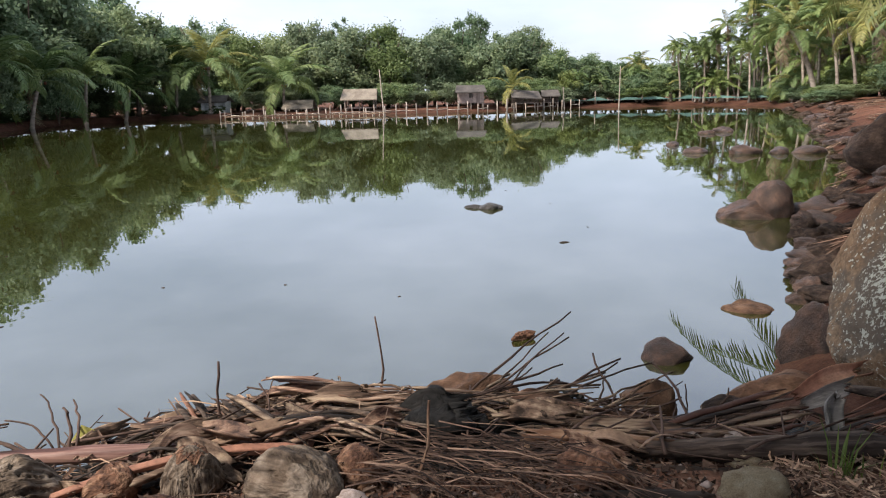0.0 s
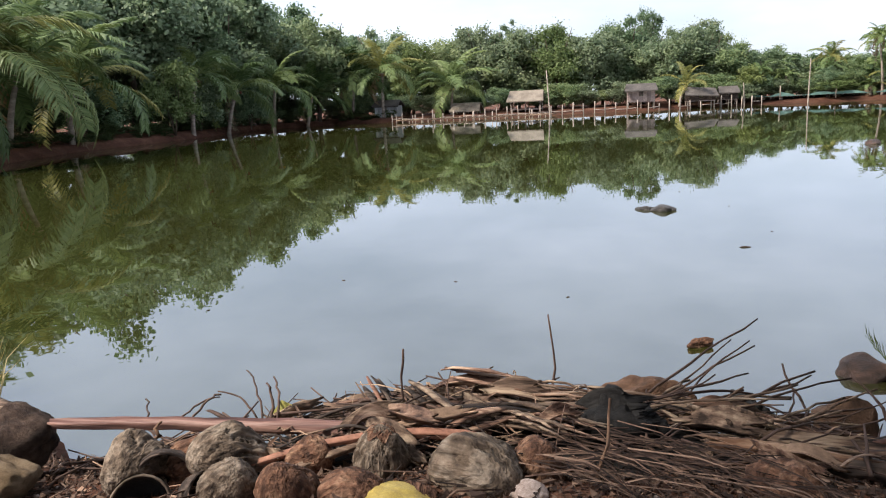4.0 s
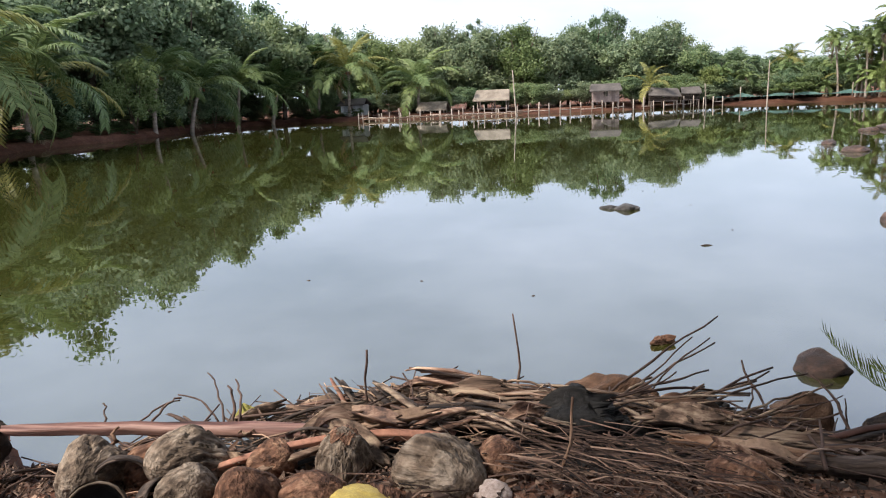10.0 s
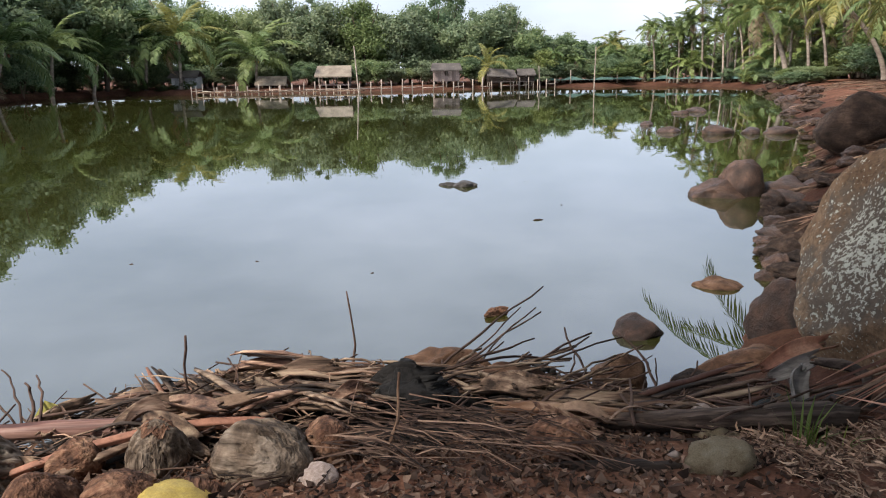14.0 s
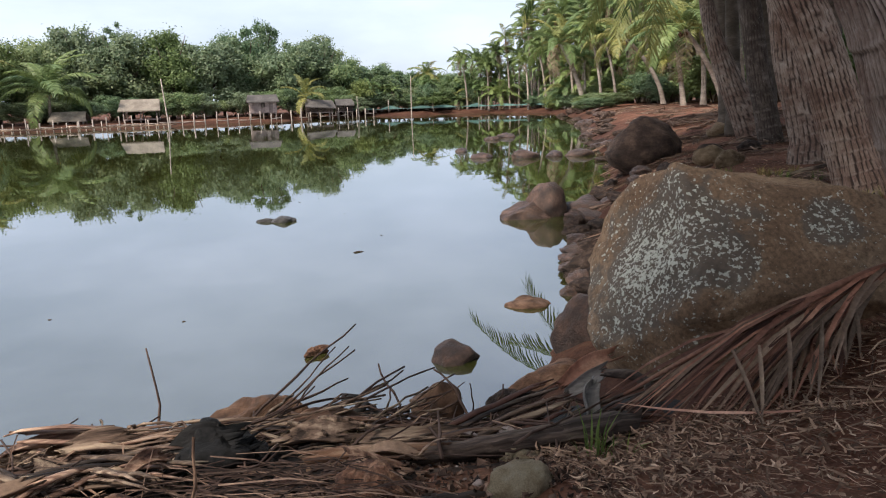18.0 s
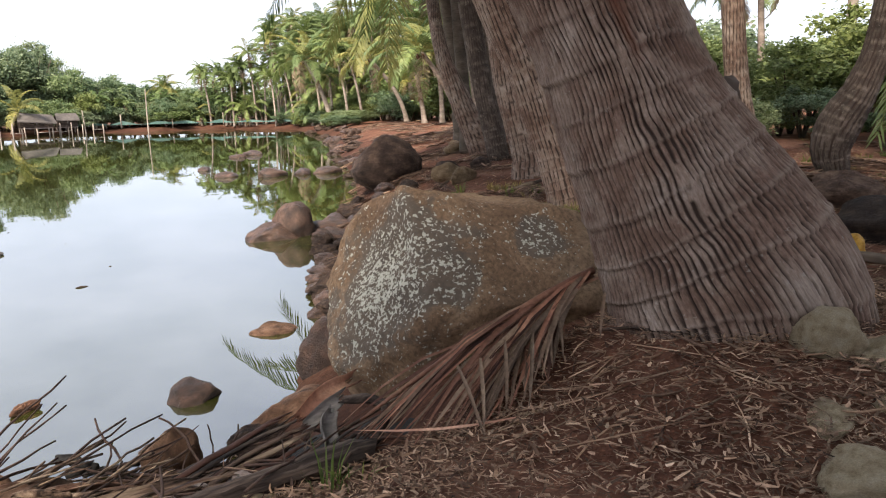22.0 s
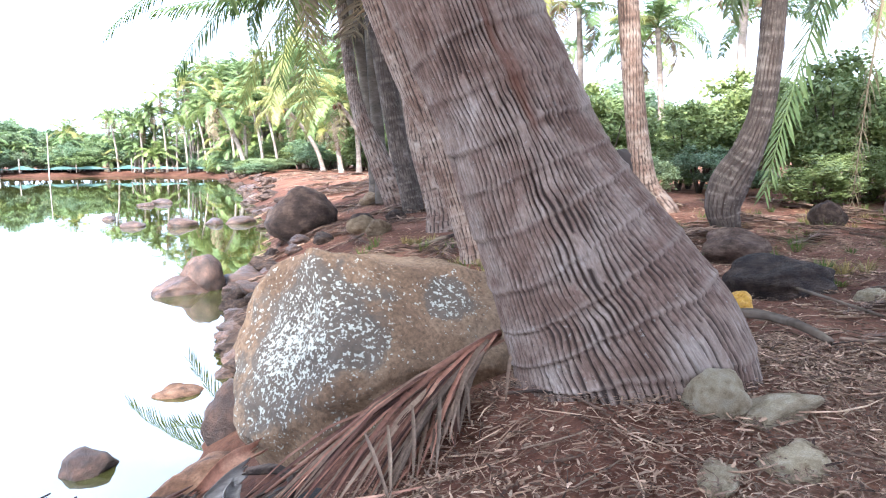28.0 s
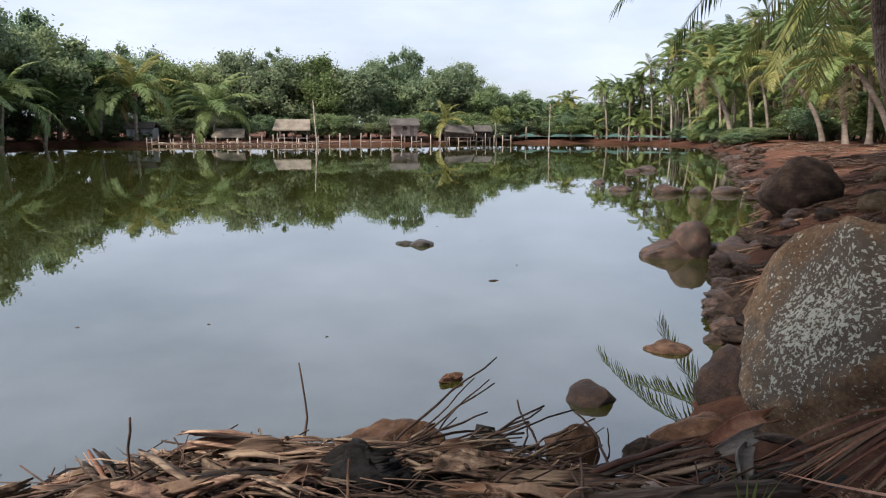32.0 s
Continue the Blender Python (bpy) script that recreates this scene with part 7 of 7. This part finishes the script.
def fallen(x, y, turn, size):
    slope = math.atan2(ground_z(x + math.cos(radians(turn)) * size, y + math.sin(radians(turn)) * size) - ground_z(x, y), size)
    e = hub("fallen_frond", Matrix.Translation((x, y, ground_z(x, y) + 0.02)) @ Euler((0, -slope, radians(turn))).to_matrix().to_4x4() @ Matrix.Diagonal((size, size, size, 1)), "dry brown palm frond fallen on the ground", "palm frond", "fallen fronds")
    stalk, leaves = rl.choice(FALLEN)
    part("rachis", stalk, None, e)
    tagged(part("foliage", leaves, None, e), kind="stuff")


for x, y, a, s in [(7.6, 1.9, -40, 1.8), (7.2, 1.5, 10, 1.6), (7.9, 0.7, -80, 1.7), (7.4, 1.2, -60, 1.9), (8.4, 0.3, -100, 1.6), (6.6, 1.6, -30, 1.5), (6.9, 8.6, 30, 1.6), (7.6, 10.4, 80, 1.6), (8.6, 12.2, 40, 1.8), (7.0, 7.6, -20, 1.4), (9.5, 14, 60, 1.8), (10.5, 15.5, 20, 1.8), (6.4, 7.6, 60, 1.3), (12, 18, 70, 2), (11, 17, 0, 2), (14, 22, 50, 2), (3.4, 1.0, -40, 0.9), (3.5, 0.9, -62, 0.8), (8.6, 1.6, -70, 1.6), (6.2, 2.3, 10, 1.2), (9.0, 2.2, -120, 1.5), (6.0, -0.4, -20, 1.3), (7.0, 0.1, 40, 1.5)]:
    fallen(x, y, a, s)
for i in range(46):
    fallen(rl.uniform(5.2, 10.4), rl.uniform(-0.8, 5.0), rl.uniform(-120, 60), rl.uniform(1.1, 1.7))
for i in range(84):
    y = rl.uniform(5.0, 16.0)
    x = float(np.interp(y, [6.3, 9.6, 13.3, 19.5], [3.4, 5.4, 7.6, 10.5])) + rl.uniform(0.6, 4.0)
    fallen(x, y, rl.uniform(-180, 180), rl.uniform(0.8, 1.7))
for i in range(60):
    y = rl.uniform(15.0, 36.0)
    x = float(np.interp(y, [13.3, 19.5, 29, 37], [7.6, 10.5, 15, 19])) + rl.uniform(0.8, 6.0)
    fallen(x, y, rl.uniform(-180, 180), rl.uniform(1.2, 2.2))
for i in range(16):
    fallen(rl.uniform(3.3, 5.2), rl.uniform(0.2, 1.4), rl.uniform(-60, 0), rl.uniform(0.5, 0.9))
log_("branch", (3.62, 1.55, 0.735), (3.34, 1.02, 0.735), 0.03, 0.02, M_HUSK, "pale broken palm stalk on the ground", (0.05, 0, 0.02), 0.8, 31, "branch")
log_("branch", (3.60, 0.20, 0.74), (4.1, 0.15, 0.76), 0.02, 0.012, M_HUSK, "pale curved stick on the ground", (0.0, 0.06, 0.02), 0.8, 32, "branch")
log_("branch", (5.2, 0.15, 0.75), (4.7, -0.25, 0.76), 0.015, 0.01, M_HUSK, "pale dry stick on the ground", (0.0, 0.06, 0.02), 0.8, 33, "branch")
log_("branch", (4.7, 5.3, 0.62), (5.6, 5.2, 0.76), 0.022, 0.015, M_WOOD, "grey stick lying on the bank", (0.0, 0.0, 0.02), 0.9, 34, "branch")
stick((1.88, 1.50, 0.74), (1.88, 1.12, 0.78), 0.006, M_DRY, "thin dry stalk lying by the palm's foot", (0.05, 0, 0.01), 91)
stick((2.95, 0.5, 0.74), (2.25, 0.05, 0.73), 0.007, M_DRY, "thin dry stick on the ground", (0, 0, 0.01), 92)
stick((4.6, 1.8, 0.75), (3.95, 1.0, 0.75), 0.012, M_HUSK, "dry stick on the ground", (0, 0.05, 0.01), 93)


def build_litter():
    rng = random.Random(21)
    spots = []
    for k in range(84000):
        u = rng.random()
        if u < 0.56:
            x, y = rng.uniform(0.8, 3.4), rng.uniform(-0.6, 1.7)
        elif u < 0.84:
            x, y = rng.uniform(2.2, 7.5), rng.uniform(-1.6, 3.2)
        elif u < 0.96:
            x, y = rng.uniform(3.0, 9.5), rng.uniform(3.2, 12)
        else:
            x, y = rng.uniform(7, 12.5), rng.uniform(-2, 5)
        spots.append((x, y))
    zs = land([p[0] for p in spots], [p[1] for p in spots]) + np.array([bump(*p) for p in spots])
    sh = Shape()
    for (x, y), z in zip(spots, zs):
        if z < 0.25 or noise.noise((x * 1.4, y * 1.4, 0)) < rng.uniform(-1.1, 0.1):
            continue
        far = 1 + 0.12 * math.hypot(x - 0.3, y)
        ln, a = rng.uniform(0.008, 0.038) * far, rng.uniform(0, 6.28)
        d = Vector((math.cos(a), math.sin(a), rng.uniform(-0.1, 0.35)))
        p = Vector((x, y, z + rng.uniform(0.008, 0.03)))
        c = rng.uniform(-0.35, 0.35)
        s = Vector((-d.y, d.x, rng.uniform(-0.5, 0.5))).normalized()
        w = rng.choice((0.0007, 0.001, 0.0016, 0.0024, 0.0034)) * rng.uniform(0.7, 1.2) * far
        sh.strip([p, p + d * ln * 0.5 + Vector((-d.y, d.x, 0)) * ln * c * 0.5, p + d * ln], [w, w, w * 0.4], s, 0.4)
    tagged(part("straw_litter", sh, M_STRAW), "curled dry leaf bits strewn on the ground", "leaf litter", kind="stuff")
    # long dry ribs and twigs strewn over the clearing
    rb_ = Shape()
    for k in range(1900):
        x, y = (rng.uniform(1.4, 4.2), rng.uniform(-0.8, 1.6)) if k % 3 else (rng.uniform(3.4, 8.5), rng.uniform(-1.6, 3.4))
        if math.hypot(x - 2.34, y - 1.34) < 0.5:
            continue
        ln, a = rng.choice((0.05, 0.08, 0.12, 0.2, 0.34)) * rng.uniform(0.7, 1.3), rng.gauss(-0.5, 0.9)
        d = Vector((math.cos(a), math.sin(a), 0))
        n = Vector((-d.y, d.x, 0))
        c, r = rng.uniform(-0.15, 0.15) * ln, rng.uniform(0.0012, 0.003) * (1 + 0.1 * x)
        pts = [Vector((x, y, 0)) + d * ln * (t - 0.5) + n * c * 4 * t * (1 - t) for t in (0, 0.33, 0.66, 1)]
        z0 = ground_z(x, y)
        sl = (ground_z(x + d.x * 0.1, y + d.y * 0.1) - z0) / 0.1
        rb_.tube([Vector((p.x, p.y, z0 + sl * ln * (t - 0.5) + r + rng.uniform(0.006, 0.022))) for p, t in zip(pts, (0, 0.33, 0.66, 1))], [r, r, r * 0.8, r * 0.4], 4)
    tagged(part("dry_ribs", rb_, M_STRAW), "dry leaf ribs and twigs strewn on the ground", "leaf litter", kind="stuff")
    # crumbs of husk and gravel on the left beach, and under the coconuts
    pts = [(rng.uniform(-4.6, 0.9), rng.uniform(0.9, 2.6)) for _ in range(42000)]
    zs = land([p[0] for p in pts], [p[1] for p in pts])
    cr, pb = Shape(), Shape()
    for k, ((x, y), z) in enumerate(zip(pts, zs)):
        if z < 0.02 or noise.noise((x * 2.2, y * 2.2, 5.0)) < rng.uniform(-1.3, -0.1):
            continue
        r = rng.uniform(0.005, 0.016) * (1.7 if rng.random() < 0.06 else 1)
        p = Vector((x, y, z + bump(x, y) + r * 0.6))
        q = [p + Vector((rng.uniform(-1, 1), rng.uniform(-1, 1), rng.uniform(-0.7, 0.7))) * r for _ in range(4)]
        if k % 60 == 0:
            m = [p + Vector(d) * r * 0.8 for d in ((1, 0, 0), (0, 0.8, 0), (-1, 0, 0), (0, -0.8, 0), (0, 0, 0.6), (0, 0, -0.6))]
            pb.add(m, [(0, 1, 4), (1, 2, 4), (2, 3, 4), (3, 0, 4), (1, 0, 5), (2, 1, 5), (3, 2, 5), (0, 3, 5)])
        else:
            cr.add(q, [(0, 1, 2), (0, 2, 3), (0, 3, 1), (1, 3, 2)], False)
    tagged(part("husk_crumbs", cr, M_CRUMB), "dark crumbs of husk and gravel on the beach", "gravel", kind="stuff")
    tagged(part("pebbles", pb, M_PINKSTONE), "small pale pebbles strewn on the beach", "gravel", kind="stuff")
    tw = Shape()
    for k in range(520):
        x, y = rng.uniform(-3.4, -0.3), rng.uniform(0.95, 2.2)
        ln, a = rng.uniform(0.03, 0.2), rng.uniform(0, 3.14)
        d = Vector((math.cos(a), math.sin(a), rng.uniform(-0.05, 0.1)))
        p = Vector((x, y, ground_z(x, y) + 0.012))
        r = rng.uniform(0.0012, 0.0038)
        tw.tube([p - d * ln * 0.5, p - d * ln * 0.1 + Vector((rng.uniform(-1, 1), rng.uniform(-1, 1), 0.5)) * ln * 0.12, p + d * ln * 0.5], [r, r, r * 0.6], 5)
    tagged(part("beach_twigs", tw, M_CRUMB), "thin dark twigs strewn on the beach", "twigs", kind="stuff")


build_litter()


def tuft(x, y, z, h, n, mat, label, seed, spread=0.5, name="grass_tuft"):
    rng = random.Random(seed)
    sh = Shape()
    for k in range(n):
        a, t = rng.uniform(0, 6.28), rng.uniform(0.1, spread)
        d = Vector((math.cos(a), math.sin(a), 0))
        hh = h * rng.uniform(0.5, 1.1)
        pts = [d * 0.03, d * (0.03 + t * hh * 0.35) + Vector((0, 0, hh * 0.55)), d * (0.03 + t * hh) + Vector((0, 0, hh * (1 - 0.25 * t)))]
        w = 0.002 + 0.0014 * rng.random()
        sh.strip(pts, [w, w, w * 0.1], Vector((-d.y, d.x, 0)), 0.3)
    ob = part(name, sh, mat, at=Matrix.Translation((x, y, z)))
    return tagged(ob, label, "grass")


tuft(0.95, 1.60, 0.43, 0.15, 16, M_GRASS, "small tuft of green grass by the driftwood", 1, 0.7)
tuft(1.02, 1.58, 0.44, 0.10, 10, M_GRASS, "small tuft of green grass by the driftwood", 2, 0.9)
tuft(-3.32, 2.72, 0.02, 0.42, 60, M_DRYGRASS, "tall tuft of yellowing grass at the water's edge", 3, 0.75)
tuft(-3.05, 2.66, 0.04, 0.34, 34, M_DRYGRASS, "tall tuft of yellowing grass at the water's edge", 4, 0.9)
tuft(-3.75, 2.45, 0.10, 0.12, 14, M_GRASS, "small green weed on the beach", 5, 0.9, "weed")
for i in range(170):
    x, y = rl.uniform(4.6, 12.0), rl.uniform(-1.5, 4.4)
    tuft(x, y, ground_z(x, y), rl.uniform(0.05, 0.16), 34, M_DRYGRASS if i % 3 == 0 else M_GRASS, "low straggling grass tuft at the clearing's edge", 20 + i, 1.6)
for i in range(16):
    x, y = rl.uniform(4.0, 5.4), rl.uniform(4.8, 6.4)
    tuft(x, y, ground_z(x, y), rl.uniform(0.08, 0.18), 26, M_DRYGRASS if i % 2 else M_GRASS, "low weeds on the bank beside the boulder", 70 + i, 1.0)
for i in range(60):
    x, y = rl.uniform(2.9, 4.5), rl.uniform(2.6, 4.6)
    if ground_z(x, y) > 0.3:
        tuft(x, y, ground_z(x, y), rl.uniform(0.05, 0.13), 26, M_DRYGRASS if i % 3 else M_GRASS, "dry low weeds behind the lichened boulder", 130 + i, 1.5)
tuft(8.0, 3.9, 0.72, 0.4, 30, M_GRASS, "green weeds at the dark palm's foot", 99, 1.0)

# ---- far shore: huts, fence, poles, net ----
def hut(x, y, w, d, floor, wall, roof, mat_wall, mat_roof, label, seed, boards=True, lean_=0.0):
    e = hub("hut", (x, y, 0), label, "hut", "far shore huts")
    for sx in (-1, 0, 1):
        for sy in (-1, 1):
            part("post", Shape().tube([(sx * w * 0.47, sy * d * 0.45, -0.2), (sx * w * 0.47, sy * d * 0.45, floor + wall)], 0.05, 6), M_POST, e)
    part("floor", Shape().box((0, 0, floor), (w, d, 0.08)), M_BOARD, e)
    if boards:
        n = 7
        for sy in (-1, 1):
            for k in range(n):
                if sy == -1 and k == n // 2:
                    part("board", Shape().box(((k + 0.5) / n * w - w / 2, sy * d * 0.5, floor + wall * 0.25), (w / n * 0.94, 0.04, wall * 0.42)), mat_wall, e)
                    continue
                part("board", Shape().box(((k + 0.5) / n * w - w / 2, sy * d * 0.5, floor + wall * 0.5), (w / n * 0.96, 0.04, wall * 0.96)), mat_wall, e)
        for sx in (-1, 1):
            part("side_wall", Shape().box((sx * w * 0.5, 0, floor + wall * 0.5), (0.04, d * 0.98, wall * 0.96)), mat_wall, e)
    z0 = floor + wall
    for sy in (-1, 1):
        a = [(-w * 0.6, sy * d * 0.72, z0 - 0.12), (w * 0.6, sy * d * 0.72, z0 - 0.12 + lean_), (w * 0.55, 0, z0 + roof + lean_), (-w * 0.55, 0, z0 + roof)]
        t = 0.09
        part("roof_slope", Shape().add(a + [(p[0], p[1], p[2] + t) for p in a], [(0, 1, 2, 3), (7, 6, 5, 4), (0, 4, 5, 1), (1, 5, 6, 2), (2, 6, 7, 3), (3, 7, 4, 0)], False), mat_roof, e)
    return e


hut(-7.1, 62.4, 2.6, 2.2, 0.55, 0.75, 0.75, M_BOARD, M_THATCH, "open thatched hut on stilts over the water", 1, False)
hut(2.4, 63.4, 2.2, 2.0, 0.75, 0.95, 0.45, M_BOARD, M_DARKROOF, "weathered board hut on stilts by the pond", 2)
hut(7.2, 64.0, 2.2, 2.0, 0.6, 0.6, 0.5, M_DARKWOOD, M_DARKROOF, "dark low hut with a sagging roof", 3, True, -0.2)
hut(9.6, 65.5, 1.4, 1.4, 0.6, 0.6, 0.4, M_DARKWOOD, M_DARKROOF, "small dark shed beside the huts", 4)
hut(-19.0, 60.6, 2.0, 1.6, 0.45, 0.95, 0.4, M_TARP, M_DARKROOF, "pale-walled shed among the palms", 5)
hut(-12.2, 61.5, 2.2, 1.6, 0.3, 0.4, 0.55, M_DARKWOOD, M_THATCH, "small thatched lean-to by the palms", 6, False)

rp = random.Random(3)
fence = hub("fence", (0, 0, 0), "row of pale wooden posts along the far shore", "fence")
xs = [-17.5 + 0.85 * i for i in range(36)]
line = [(x, float(np.interp(x, [-18, -10, -4.3, 2.6, 13], [56.6, 56.9, 59.2, 60.6, 65.5]))) for x in xs]
for x, y in line:
    h = rp.uniform(0.55, 1.0)
    part("post", Shape().tube([(x, y, -0.3), (x + rp.uniform(-0.05, 0.05), y, h)], rp.uniform(0.03, 0.05), 6), M_POST, fence)
for (x0, y0), (x1, y1) in zip(line, line[1:]):
    if rp.random() < 0.6:
        part("rail", Shape().tube([(x0, y0, 0.28 + rp.uniform(-0.06, 0.06)), (x1, y1, 0.28 + rp.uniform(-0.06, 0.06))], 0.03, 5), M_POST, fence)
raft = hub("walkway", (0, 0, 0), "low bamboo walkway along the far shore", "walkway")
for i in range(24):
    x = -17 + 0.52 * i
    part("plank", Shape().tube([(x, 56.2 + 0.03 * i, 0.16), (x + 0.9, 56.25 + 0.03 * i, 0.2)], 0.06, 6), M_WOOD, raft)
    part("pile", Shape().tube([(x, 56.2 + 0.03 * i, -0.3), (x, 56.2 + 0.03 * i, 0.3 + 0.3 * (i % 3 == 0))], 0.04, 5), M_POST, raft)


def pole(x, y, h, r, lean_, label):
    ob = part("pole", Shape().tube(curve_pts((0, 0, -0.5), (lean_, 0, h), (0, 0, 0), 6), [r, r * 0.95, r * 0.9, r * 0.8, r * 0.7, r * 0.6], 7), M_POST, at=Matrix.Translation((x, y, 0)))
    tagged(ob, label, "pole", "bamboo poles")


pole(-4.55, 55.6, 3.45, 0.055, -0.25, "tall bamboo pole standing in the pond")
pole(14.55, 60.0, 3.4, 0.055, 0.05, "tall bamboo pole standing in the pond")
pole(10.9, 65.0, 1.9, 0.06, -0.15, "short pale pole on the dike")
pole(-3.2, 38, 0.25, 0.03, 0, "short stake just above the water")

net = hub("fishing_net", (0, 0, 0), "blue-green net hung along the dike", "net")
nx0 = [(10.5, 67.2), (14, 66.8), (18, 65.6), (22, 64.0), (25.5, 60.5), (27, 55)]
for (x0, y0), (x1, y1) in zip(nx0, nx0[1:]):
    sh = Shape()
    k = 14
    vs = []
    for i in range(k + 1):
        t = i / k
        x, y = x0 + (x1 - x0) * t, y0 + (y1 - y0) * t
        top = 0.86 + 0.10 * math.sin(t * 9 + x0) - 0.12 * math.sin(math.pi * t)
        vs += [(x, y, 0.62), (x + 0.05 * math.sin(i), y + 0.06 * math.cos(i * 1.7), (0.62 + top) / 2), (x, y, top)]
    fs = []
    for i in range(k):
        fs += [(i * 3, i * 3 + 3, i * 3 + 4, i * 3 + 1), (i * 3 + 1, i * 3 + 4, i * 3 + 5, i * 3 + 2)]
    part("panel", sh.add(vs, fs), M_NET, net)
    part("post", Shape().tube([(x0, y0, 0.3), (x0, y0, 1.5)], 0.04, 6), M_POST, net)
